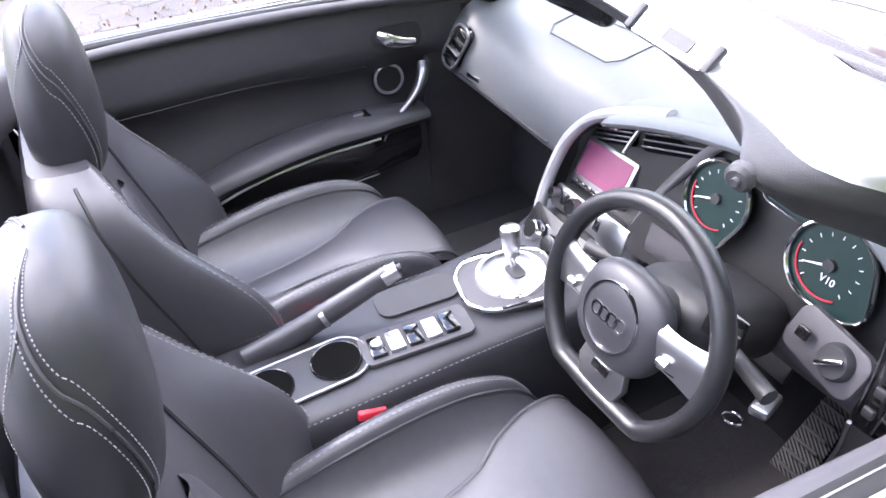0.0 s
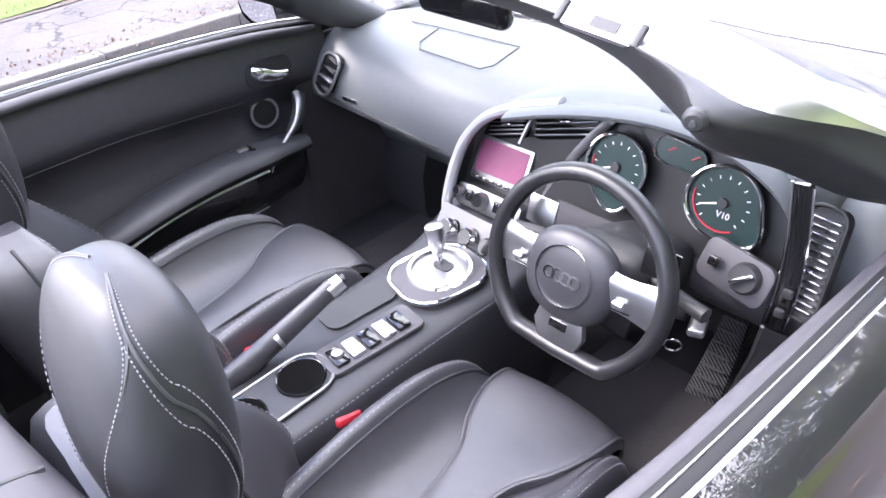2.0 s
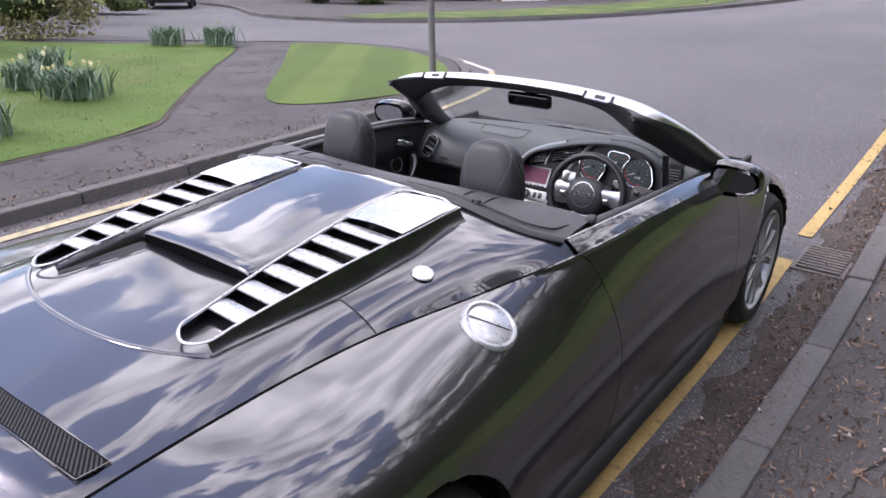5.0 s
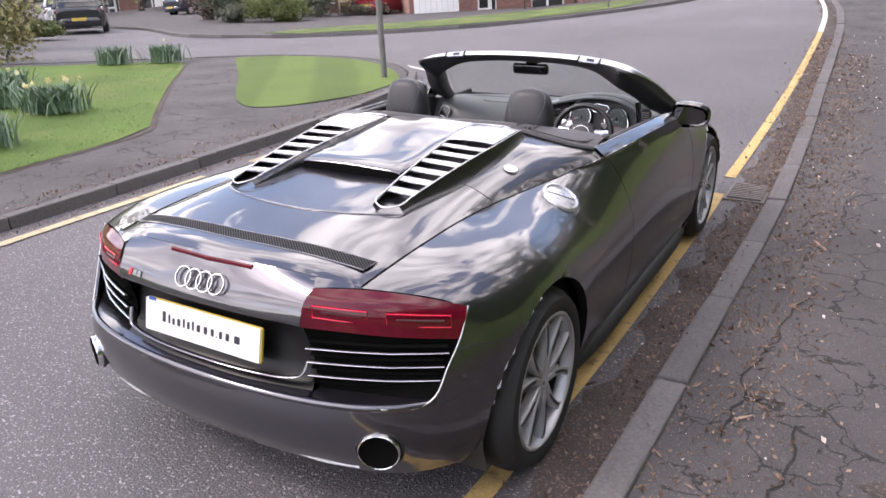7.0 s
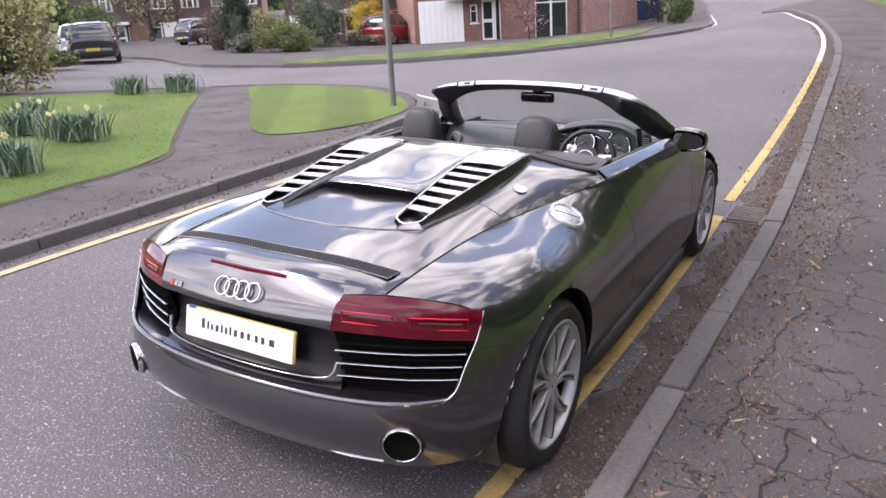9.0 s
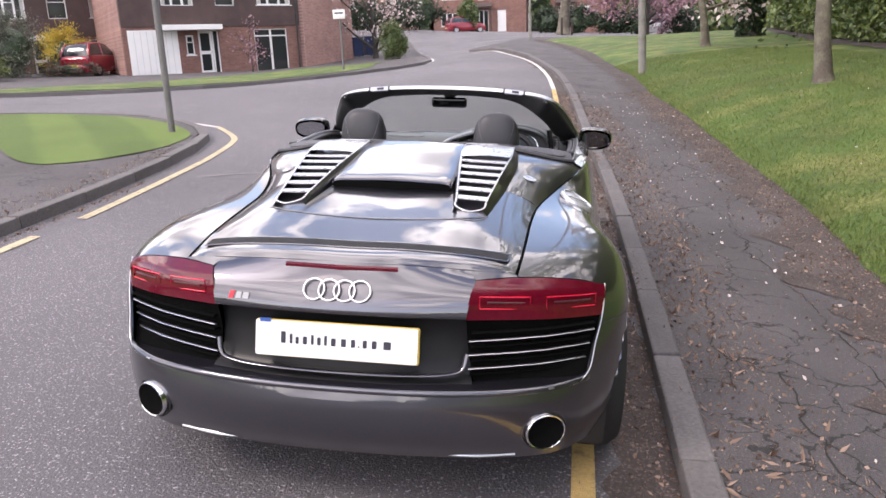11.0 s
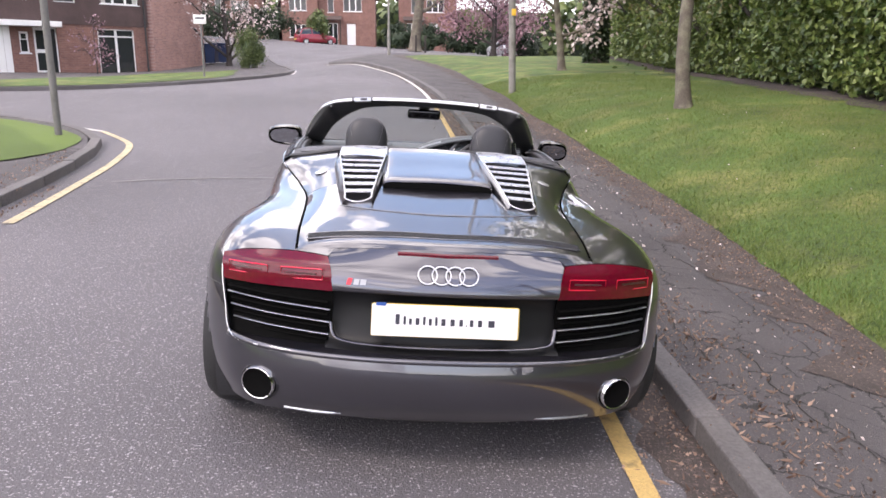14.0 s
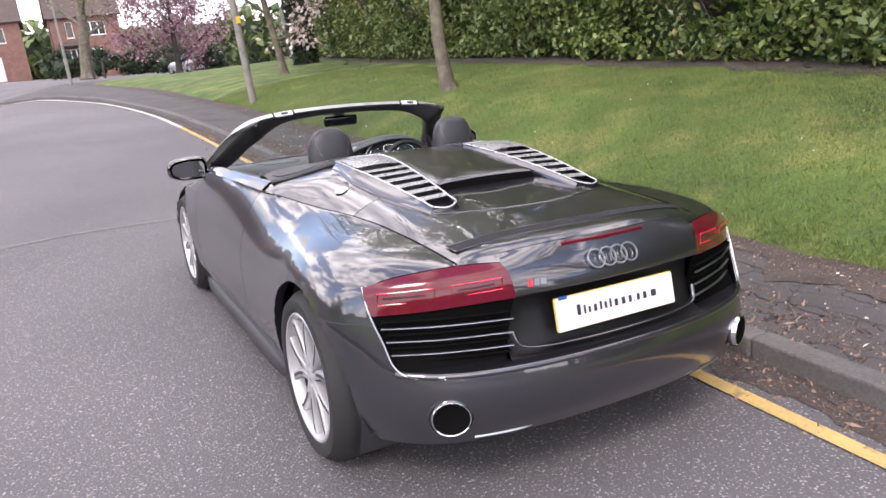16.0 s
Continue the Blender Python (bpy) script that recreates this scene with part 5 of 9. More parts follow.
# interior mirror
mirror_in = part("interior_mirror", xform(box((0.22, 0.040, 0.066), (0, 0, 0), 0.0195, seg=5), pose(0.0, 1.895, 1.118, 8, 0, 0)), BLACK_GLOSS, car, "black rear-view mirror under the header")
part("mirror_glass", xform(slab(rounded(0.196, 0.044, 0.02), 0.003), Matrix.Translation((0, 1.877, 1.116)) @ pose(0, 0, 0, 98, 0, 0)), MIRROR, mirror_in)
part("mirror_stalk", box((0.07, 0.08, 0.05), (0, 1.93, 1.155), 0.015), BLACK_MATT, mirror_in)

# door mirrors
for side in (1, -1):
    shell = [[(x * side, y, z) for x, y, z in r] for r in (
        [(0.855, 2.03, 0.868), (0.855, 2.03, 0.935), (0.87, 2.03, 0.965), (0.97, 2.02, 0.972), (1.06, 2.03, 0.955), (1.085, 2.04, 0.925), (1.075, 2.04, 0.880), (1.03, 2.04, 0.858), (0.90, 2.03, 0.852), (0.855, 2.03, 0.868)],
        [(0.848, 2.08, 0.862), (0.845, 2.08, 0.940), (0.865, 2.08, 0.975), (0.97, 2.08, 0.983), (1.068, 2.08, 0.965), (1.094, 2.085, 0.928), (1.084, 2.085, 0.874), (1.035, 2.085, 0.850), (0.90, 2.08, 0.846), (0.848, 2.08, 0.862)],
        [(0.87, 2.16, 0.875), (0.868, 2.16, 0.930), (0.885, 2.16, 0.955), (0.97, 2.165, 0.962), (1.04, 2.155, 0.948), (1.06, 2.15, 0.920), (1.05, 2.15, 0.882), (1.01, 2.155, 0.866), (0.91, 2.16, 0.864), (0.87, 2.16, 0.875)],
        [(0.93, 2.19, 0.905), (0.93, 2.19, 0.915), (0.935, 2.19, 0.922), (0.965, 2.19, 0.925), (0.985, 2.19, 0.922), (0.99, 2.19, 0.916), (0.988, 2.19, 0.905), (0.98, 2.19, 0.900), (0.94, 2.19, 0.900), (0.93, 2.19, 0.905)])]
    kx, ox, oy = (0.80, 0.132, 1.925) if side > 0 else (0.92, 0.04, 2.005)
    shift = lambda p: ((abs(p[0]) * kx + ox) * side, oy + (p[1] - 2.03) * 0.9, p[2] - 0.002)
    shell = [[shift(p) for p in r] for r in shell]
    wing = part("door_mirror", patch(shell, 4, 3, flip=side < 0), BLACK_GLOSS, car, "gloss dark door mirror", smooth=60)
    face = [(0.868, 0.876), (0.868, 0.932), (0.885, 0.953), (0.97, 0.961), (1.05, 0.946), (1.072, 0.920), (1.064, 0.886), (1.025, 0.868), (0.90, 0.862)]
    fb = bmesh.new()
    fb.faces.new([fb.verts.new(shift((x, 2.036 - (z - 0.91) * 0.16, z))) for x, z in face])
    bmesh.ops.recalc_face_normals(fb, faces=fb.faces)
    part("mirror_glass", fb, MIRROR, wing, smooth=0)
    part("mirror_foot", tube([(0.80 * side, 1.99, 0.875), (0.83 * side, 1.985, 0.868), (0.87 * side, 1.98, 0.866)], [0.030, 0.022, 0.024], 10, n=4, flat=(1.3, 0.6)), BLACK_GLOSS, wing)
    part("corner_trim", patch([[(0.80 * side, 2.06, 0.893), (0.812 * side, 2.2, 0.872)], [(0.785 * side, 2.06, 0.935), (0.80 * side, 2.2, 0.902)]], 3, 3, flip=side > 0), BLACK_GLOSS, wing, thick=0.006)

# cabin ------------------------------------------------------------------
part("cabin_floor", box((1.50, 1.75, 0.04), (0, 1.83, 0.20), 0.01), CARPET, car, "black carpet")
part("bulkhead", patch([[(x, 0.985, z) for x in np.linspace(-0.74, 0.74, 5)] for z in (0.20, 0.5, 0.8, 0.92)], 2, 2), LEATHER, car)
part("firewall", patch([[(x, y, z) for x in np.linspace(-0.76, 0.76, 5)] for y, z in ((2.36, 0.20), (2.52, 0.35), (2.60, 0.83))], 2, 2), CARPET, car)

# trim behind the seats
TX = [0, 0.2, 0.38, 0.46, 0.56, 0.66, 0.735]
RY, RZ = [0.852, 0.852, 0.846, 0.842, 0.843, 0.868, 0.910], [1.012, 1.018, 1.012, 1.003, 0.984, 0.960, 0.945]
FY, FZ = [0.965, 0.965, 0.985, 1.00, 1.04, 1.075, 1.10], [1.000, 1.004, 1.002, 0.995, 0.985, 0.972, 0.952]
both = lambda c: [(-x, y, z) for x, y, z in c[:0:-1]] + c
rear_l, front_l = list(zip(TX, RY, RZ)), list(zip(TX, FY, FZ))
mid_l = [tuple(0.5 * (np.array(a) + np.array(b)) + np.array((0, 0, 0.010))) for a, b in zip(rear_l, front_l)]
down_l = [(x, y + 0.012, z - 0.03) for x, y, z in front_l]
low_l = [(x, y + 0.005, z - 0.10) for x, y, z in front_l]
tonneau = part("rear_trim", patch([both(rear_l), both(mid_l), both(front_l), both(down_l), both(low_l)], 4, 4, flip=True), TRIM_GREY, car, "dark grey moulded trim behind the seats", smooth=60)
part("trim_seal", tube(both([(x, y - 0.012, z + 0.002) for x, y, z in rear_l]), 0.016, 10, n=4, flat=(1.3, 0.7)), BLACK_MATT, tonneau)
for side in (1, -1):
    for k in (2, 3):
        a, m_, b = rear_l[k], mid_l[k], front_l[k]
        part("trim_joint", tube([(a[0] * side, a[1], a[2] + 0.001), (m_[0] * side, m_[1], m_[2] + 0.001), (b[0] * side, b[1], b[2] + 0.001)], 0.0035, 6, n=5), BLACK_MATT, tonneau)
    part("trim_joint", tube([(0.44 * side, 0.868, 1.013), (0.53 * side, 0.868, 0.998), (0.62 * side, 0.882, 0.979), (0.685 * side, 0.92, 0.966), (0.705 * side, 0.98, 0.964)], 0.003, 6, n=5), BLACK_MATT, tonneau)
    part("roof_hook", xform(box((0.034, 0.055, 0.022), (0, 0, 0), 0.010, seg=4), pose(0.728 * side, 1.080, 0.958, 0, 0, 12 * side)), BLACK_MATT, tonneau)
    part("trim_slot", tube([(0.16 * side, 0.875, 1.021), (0.28 * side, 0.872, 1.023), (0.43 * side, 0.868, 1.013)], 0.008, 8, n=4, flat=(1.2, 0.5)), FACIA, tonneau)
    part("trim_knob", lathe([(0.0, 0.010), (0.010, 0.010), (0.014, 0.0)], 16, Matrix.Translation((0.445 * side, 0.868, 1.010))), BLACK_MATT, tonneau)


# seats -------------------------------------------------------------------
def blob(c, half, power=2.6, tilt=0.0, n=20, taper=0.0):
    """A cushion: a rounded box that narrows upwards by taper. Returns its bmesh and a map from its angles to the surface."""
    e = 2 / power

    def at(u, v):  # u round, v from -90 to 90
        f = lambda w, p: math.copysign(abs(w) ** p, w)
        x, y, z = f(math.cos(v), e) * f(math.cos(u), e), f(math.cos(v), e) * f(math.sin(u), e), f(math.sin(v), e)
        k = 1 - taper * (z * 0.5 + 0.5)
        p = Vector((x * half[0] * k, y * half[1] * (1 - taper * 0.5 * (z * 0.5 + 0.5)), z * half[2]))
        return Vector(c) + Matrix.Rotation(tilt, 3, "X") @ p

    bm = bmesh.new()
    rows = []
    for i in range(n + 1):
        v = -math.pi / 2 + math.pi * i / n
        rows.append([bm.verts.new(at(2 * math.pi * k / (2 * n), v)) for k in range(2 * n)])
    for a, b in zip(rows, rows[1:]):
        for k in range(2 * n):
            bm.faces.new((a[k], a[(k + 1) % (2 * n)], b[(k + 1) % (2 * n)], b[k]))
    bmesh.ops.remove_doubles(bm, verts=bm.verts, dist=1e-5)
    bmesh.ops.recalc_face_normals(bm, faces=bm.faces)
    return bm, at


def stitches(points, material, parent, r=0.0013, gap=1):
    """A dashed seam along a line of points."""
    bm = bmesh.new()
    p = np.array(points)
    for k in range(0, len(p) - 1, 1 + gap):
        tube([p[k], p[k + 1]], r * 0.55, 4, bm=bm)
    ob = part("stitching", bm, material, parent)
    return tagged(ob, "fine pale stitching", kind="stuff")


def loft(rows, power=2.8, n=40, seg=6):
    """A closed cushion through level outlines (z, half width, half depth, centre y). Returns its bmesh and a map (angle, level 0 to 1) to its skin."""
    fine = spline(rows, seg)
    e = 2 / power

    def at(u, v):
        k = v * (len(fine) - 1)
        z, w, d, yc = (np.interp(k, np.arange(len(fine)), fine[:, c]) for c in range(4))
        f = lambda q: math.copysign(abs(q) ** e, q)
        return np.array((w * f(math.cos(u)), yc + d * f(math.sin(u)), z))

    bm = bmesh.new()
    rings = [[bm.verts.new(at(2 * math.pi * k / n, i / (len(fine) - 1))) for k in range(n)] for i in range(len(fine))]
    for a, b in zip(rings, rings[1:]):
        for k in range(n):
            bm.faces.new((a[k], a[(k + 1) % n], b[(k + 1) % n], b[k]))
    bm.faces.new(rings[0][::-1]); bm.faces.new(rings[-1])
    bmesh.ops.recalc_face_normals(bm, faces=bm.faces)
    return bm, at


def seat(x0, y0, lab):
    half = ((0.197, 0.40), (0.197, 0.50), (0.187, 0.540), (0.168, 0.546), (0.140, 0.508), (0.098, 0.474), (0, 0.462))
    rows = []
    for y, low, w, dip in ((1.15, -0.045, 0.97, 0.0), (1.26, -0.012, 1.0, 0.0), (1.38, 0.016, 1.0, 0.0), (1.50, 0.026, 1.0, 0.004), (1.60, 0.012, 0.99, 0.012), (1.68, -0.022, 0.96, 0.014), (1.725, -0.075, 0.92, 0.0), (1.735, -0.135, 0.90, -0.05), (1.70, -0.20, 0.88, -0.15)):
        line = [(dx * w, y - 0.02 * (dx / 0.212) ** 4, z + low * (z - 0.44) / 0.10 + dip) for dx, z in half]
        rows.append([(x0 + dx, y0 + y, z) for dx, y, z in line] + [(x0 - dx, y0 + y, z) for dx, y, z in line[-2::-1]])
    s = part("seat", patch(rows, 5, 4, flip=True), LEATHER, car, lab, smooth=80)
    skin = surface(rows, 5, 4)
    for sd in (1, -1):
        rows_s = [[(x0 + sd * a, y0 + y, z) for a, y, z in r] for r in ([(0.191, 1.16, 0.41), (0.197, 1.30, 0.41), (0.197, 1.48, 0.41), (0.191, 1.60, 0.41), (0.178, 1.68, 0.38)], [(0.202, 1.16, 0.24), (0.206, 1.30, 0.24), (0.206, 1.48, 0.24), (0.202, 1.60, 0.24), (0.18, 1.66, 0.25)])]
        part("seat_side", patch(rows_s, 3, 4, flip=sd > 0), LEATHER, s)
        # double seam along the crest of the bolster
        for col in (9, 12):
            c = col if sd < 0 else skin.shape[1] - 1 - col
            stitches(spline(skin[4:30:2, c] + np.array((0, 0, 0.0015)), 8), STITCH, s, 0.0011)
        c = 14 if sd < 0 else skin.shape[1] - 1 - 14
        part("piping", tube(skin[3:33, c], 0.0035, 6), LEATHER_GREY, s)
    # the insert: narrow between the bolsters, spreading to a broad thigh rest that stands proud
    spine = spline(((1.24, 0.450, 0.042), (1.36, 0.464, 0.042), (1.46, 0.480, 0.046), (1.54, 0.494, 0.062), (1.60, 0.502, 0.100), (1.67, 0.506, 0.126), (1.735, 0.496, 0.132), (1.765, 0.462, 0.128), (1.752, 0.37, 0.122)), 5)
    cush = np.array([[(x0 + fx * w, y0 + y + 0.010 * (1 - fx * fx), z + 0.010 * (1 - abs(fx) ** 3) - (0.022 if abs(fx) == 1 else 0)) for fx in (-1, -0.96, -0.85, -0.5, 0, 0.5, 0.85, 0.96, 1)] for y, z, w in spine])
    part("thigh_cushion", grid_bm(cush, flip=True), LEATHER, s, smooth=80)
    for col in (1, 7):
        part("piping", tube([p + np.array((0, 0, -0.001)) for p in cush[:-2, col]], 0.0042, 8), LEATHER, s)
    # backrest with deep bolsters that end below the shoulders
    rows = []
    for z, y, hw, bol, th in ((0.42, 1.235, 0.238, 0.085, 0.10), (0.50, 1.212, 0.256, 0.118, 0.12), (0.58, 1.190, 0.264, 0.132, 0.12), (0.65, 1.172, 0.266, 0.118, 0.12), (0.72, 1.153, 0.264, 0.085, 0.12), (0.79, 1.135, 0.257, 0.048, 0.118), (0.85, 1.120, 0.243, 0.026, 0.115), (0.895, 1.108, 0.215, 0.014, 0.10), (0.925, 1.092, 0.165, 0.008, 0.075)):
        rows.append([(x0 + fx * hw, y0 + y + fy * bol + off * th, z) for fx, fy, off in (
            (-1.0, 0.15, -0.35), (-0.99, 0.82, 0), (-0.90, 1.0, 0), (-0.72, 0.62, 0), (-0.5, 0.10, 0), (-0.25, -0.03, 0), (0, -0.05, 0), (0.25, -0.03, 0), (0.5, 0.10, 0), (0.72, 0.62, 0), (0.90, 1.0, 0), (0.99, 0.82, 0), (1.0, 0.15, -0.35), (0.9, -0.1, -1.0), (0.45, -0.1, -1.1), (0, -0.1, -1.12), (-0.45, -0.1, -1.1), (-0.9, -0.1, -1.0), (-1.0, 0.15, -0.35))])
    back_ob = part("backrest", patch(rows, 4, 3, flip=True), LEATHER, s, smooth=80)
    cap = bmesh.new()
    cap.faces.new([cap.verts.new(p) for p in spline(rows[-1], 3)[:-1]])
    bmesh.ops.recalc_face_normals(cap, faces=cap.faces)
    part("backrest_top", cap, LEATHER, back_ob)
    bskin = surface(rows, 4, 3)
    for sd in (1, -1):
        for col in (4, 6):
            c = col if sd < 0 else 36 - col
            stitches(spline(bskin[2:31:2, c] + np.array((0, 0.0015, 0.0005)), 6), STITCH, back_ob, 0.0012)
        c = 12 if sd < 0 else 24
        part("piping", tube(bskin[3:28, c] + np.array((0, 0.001, 0)), 0.004, 6), LEATHER_GREY, back_ob)
        # shell edge that runs down the side of the backrest
        c = 0 if sd < 0 else 36
        part("piping", tube(bskin[2:31, c], 0.003, 6), FACIA, back_ob)
    # the raised insert of the backrest
    ins = [[(x0 + fx * w, y0 + y + 0.012 * (1 - fx * fx), z) for fx in (-1, -0.8, 0, 0.8, 1)] for z, y, w in ((0.46, 1.226, 0.085), (0.58, 1.192, 0.082), (0.68, 1.163, 0.070), (0.76, 1.142, 0.050), (0.80, 1.128, 0.025))]
    part("back_insert", patch(ins, 4, 3, flip=True), LEATHER, back_ob, smooth=70)
    xh = x0 - 0.016 * math.copysign(1, x0)
    # headrest: a back shell, teardrop side panels and a front pad divided by seams
    bm, at = loft([(z, w * 0.79, d * 0.92, y0 + yc - 0.008) for z, w, d, yc in ((0.872, 0.120, 0.048, 1.082), (0.90, 0.136, 0.062, 1.086), (0.95, 0.146, 0.070, 1.091), (1.01, 0.148, 0.070, 1.095), (1.06, 0.140, 0.065, 1.099), (1.10, 0.124, 0.056, 1.102), (1.128, 0.098, 0.045, 1.104), (1.144, 0.060, 0.028, 1.105), (1.150, 0.020, 0.010, 1.106))])
    for v in bm.verts:
        v.co.x += xh
    head = part("headrest", bm, LEATHER_GREY, s, "large dark leather headrest with double stitching", smooth=180)
    mid = np.array((xh, 0, 0))
    grow = lambda u, v: at(u, v) + mid + 0.0012 * np.array((math.cos(u), math.sin(u), 0.3))
    ring_u = lambda v, d: radians(26 - 54 * smoothstep(0.10, 0.80, v) + d)
    for d in (0, 13):
        for turn in (lambda a: a, lambda a: math.pi - a):
            stitches([grow(turn(ring_u(v, d)), v) for v in np.linspace(0.04, 0.99, 130)], STITCH, head, 0.0012)
    for turn in (lambda a: a, lambda a: math.pi - a):
        part("piping", tube([grow(turn(ring_u(v, 6.5)), v) for v in np.linspace(0.03, 0.99, 40)], 0.0018, 6), LEATHER, head)
    for flip in (1, -1):
        seam = []
        for v in np.linspace(0.03, 0.74, 90):
            a = radians(-76 + 50 * smoothstep(0.20, 0.76, v))
            seam.append(grow(a if flip > 0 else math.pi - a, v))
        stitches(seam, STITCH, head, 0.0011)
        part("piping", tube([p - np.array((0.0, -0.004, 0.0)) for p in seam], 0.0024, 6), LEATHER, head)
    return s


seat(0.368, 0.0, "black leather bucket seat before the steering wheel")
seat(-0.368, 0.035, "black leather bucket seat for the passenger")

# door linings --------------------------------------------------------------
for side in (1, -1):
    ys_d = (1.02, 1.25, 1.5, 1.75, 1.95, 2.10)
    prof = ((0.918, 0.752), (0.892, 0.746), (0.850, 0.740), (0.800, 0.738), (0.775, 0.748), (0.720, 0.782), (0.650, 0.790), (0.600, 0.780), (0.500, 0.765), (0.400, 0.760), (0.220, 0.755))
    rows = []
    for z, x in prof:
        rows.append([(side * (x - 0.045 * smoothstep(1.6, 0.95, y) + 0.012 * smoothstep(1.5, 2.1, y)), y, z - 0.035 * smoothstep(1.4, 2.12, y) * (z > 0.7)) for y in ys_d])
    lining = part("door_lining", patch(rows, 3, 4, flip=side > 0), LEATHER, car, "black leather door lining", smooth=60)
    part("padded_roll", tube([(side * x, y, z) for x, y, z in ((0.686, 1.02, 0.924), (0.720, 1.25, 0.925), (0.739, 1.42, 0.921), (0.748, 1.60, 0.916), (0.755, 1.78, 0.906), (0.757, 1.92, 0.894), (0.759, 2.07, 0.874))], [0.014, 0.016, 0.0165, 0.017, 0.017, 0.016, 0.013], 14, n=6, flat=(1.0, 0.8)), TRIM_GREY, lining, "smooth grey padded roll along the door top")
    arm = [(0.720, 1.16, 0.47), (0.715, 1.30, 0.525), (0.705, 1.45, 0.575), (0.700, 1.62, 0.605), (0.700, 1.80, 0.612), (0.715, 1.95, 0.60)]
    part("armrest", tube([(side * x, y, z) for x, y, z in arm], [0.02, 0.045, 0.055, 0.055, 0.055, 0.04], 14, n=6, flat=(1.15, 0.62)), LEATHER_GREY, lining, "curved padded armrest")
    pan = [[(0.700, 1.26, 0.485), (0.684, 1.45, 0.555), (0.672, 1.62, 0.588), (0.670, 1.80, 0.595), (0.69, 1.93, 0.585)], [(0.694, 1.25, 0.470), (0.672, 1.45, 0.505), (0.658, 1.62, 0.520), (0.658, 1.80, 0.525), (0.685, 1.93, 0.525)], [(0.715, 1.25, 0.455), (0.702, 1.45, 0.452), (0.695, 1.62, 0.452), (0.70, 1.80, 0.458), (0.72, 1.93, 0.465)]]
    part("pocket_panel", patch([[(side * x, y, z) for x, y, z in r] for r in pan], 4, 4, flip=side > 0), BLACK_GLOSS, lining, "glossy black door pocket panel", smooth=60)
    part("trim_line", tube([(side * (x - 0.016), y, z - 0.010) for x, y, z in pan[0][:4]], 0.004, 6, n=6), SATIN, lining)
    part("trim_line", tube([(side * (x - 0.006), y, z) for x, y, z in pan[2][:4]], 0.002, 6, n=6), SATIN, lining)
    part("lining_seam", tube([(side * x, y, z) for x, y, z in ((0.694, 1.05, 0.775), (0.714, 1.25, 0.772), (0.735, 1.5, 0.768), (0.748, 1.7, 0.752), (0.756, 1.82, 0.742))], 0.0012, 6, n=5), FACIA, lining)
    part("speaker_ring", lathe([(0.034, 0.0), (0.036, 0.004), (0.041, 0.004), (0.043, 0.0)], 32, facing((side * 0.774, 1.885, 0.686), (-side, -0.1, 0.12))), SATIN, lining)
    part("speaker_grille", lathe([(0.0, 0.002), (0.034, 0.001)], 28, facing((side * 0.774, 1.885, 0.686), (-side, -0.1, 0.12))), MESHM, lining)
    part("handle_recess", xform(slab(rounded(0.14, 0.066, 0.028), 0.006), facing((side * 0.744, 1.905, 0.805), (-side, 0, 0.1))), BLACK_MATT, lining)
    part("door_handle", tube([(side * 0.734, 1.850, 0.822), (side * 0.718, 1.868, 0.815), (side * 0.714, 1.90, 0.803), (side * 0.720, 1.945, 0.795)], [0.013, 0.015, 0.012, 0.008], 10, n=4, flat=(0.7, 1.2)), CHROME, lining, "chrome door handle")
    part("pull_bar", tube([(side * 0.730, 1.965, 0.730), (side * 0.708, 1.955, 0.712), (side * 0.690, 1.925, 0.670), (side * 0.680, 1.875, 0.632), (side * 0.672, 1.835, 0.600), (side * 0.668, 1.805, 0.555)], [0.012, 0.010, 0.008, 0.006, 0.005, 0.004], 10, n=4, flat=(1.0, 0.8)), SATIN_DARK, lining, "curved silver pull bar")
    part("pull_grip", tube([(side * 0.735, 1.975, 0.722), (side * 0.715, 1.955, 0.680), (side * 0.705, 1.91, 0.635)], [0.02, 0.018, 0.012], 10, n=4), BLACK_MATT, lining)
    part("switch_pod", xform(box((0.05, 0.13, 0.02), (0, 0, 0), 0.008), pose(side * 0.70, 1.73, 0.634, 2, 0, 0)), BLACK_GLOSS, lining)
    part("window_switch", xform(box((0.018, 0.03, 0.012), (0, 0, 0), 0.004), pose(side * 0.70, 1.76, 0.645, 2, 0, 0)), SATIN, lining)

# dashboard ------------------------------------------------------------------
dx_ = [-0.76, -0.62, -0.40, -0.20, 0.05, 0.30, 0.55, 0.74]
dash = part("dashboard", patch([
    [(x, 2.60 - 0.26 * abs(x) ** 2.2, 0.836) for x in dx_],
    [(x, 2.45 - 0.20 * abs(x) ** 2.2, 0.852) for x in dx_],
    [(x, 2.30 - 0.10 * abs(x) ** 2.2, 0.864) for x in dx_],
    [(x, 2.17 - 0.02 * abs(x), 0.858) for x in dx_],
    [(x, 2.095, 0.825) for x in dx_],
    [(x, 2.058, 0.775) for x in dx_],
    [(x, 2.042, 0.722) for x in dx_],
    [(x, 2.046, 0.690 - 0.03 * (x + 0.76) * (x < 0)) for x in dx_],
    [(x, 2.085, 0.672 - 0.03 * (x + 0.76) * (x < 0)) for x in dx_],
    [(x, 2.20, 0.60) for x in dx_],
    [(x, 2.30, 0.45) for x in dx_]], 4, 4, flip=True), DASH_SKIN, car, "black leather dashboard with a raised driver's hood", smooth=70)
part("dash_seam", tube([(x, 2.057 - 0.012 * (x > 10), 0.7) for x in []] or [(-0.66, 2.040, 0.706), (-0.45, 2.039, 0.698), (-0.25, 2.040, 0.690)], 0.003, 6, n=5), LEATHER_GREY, dash)
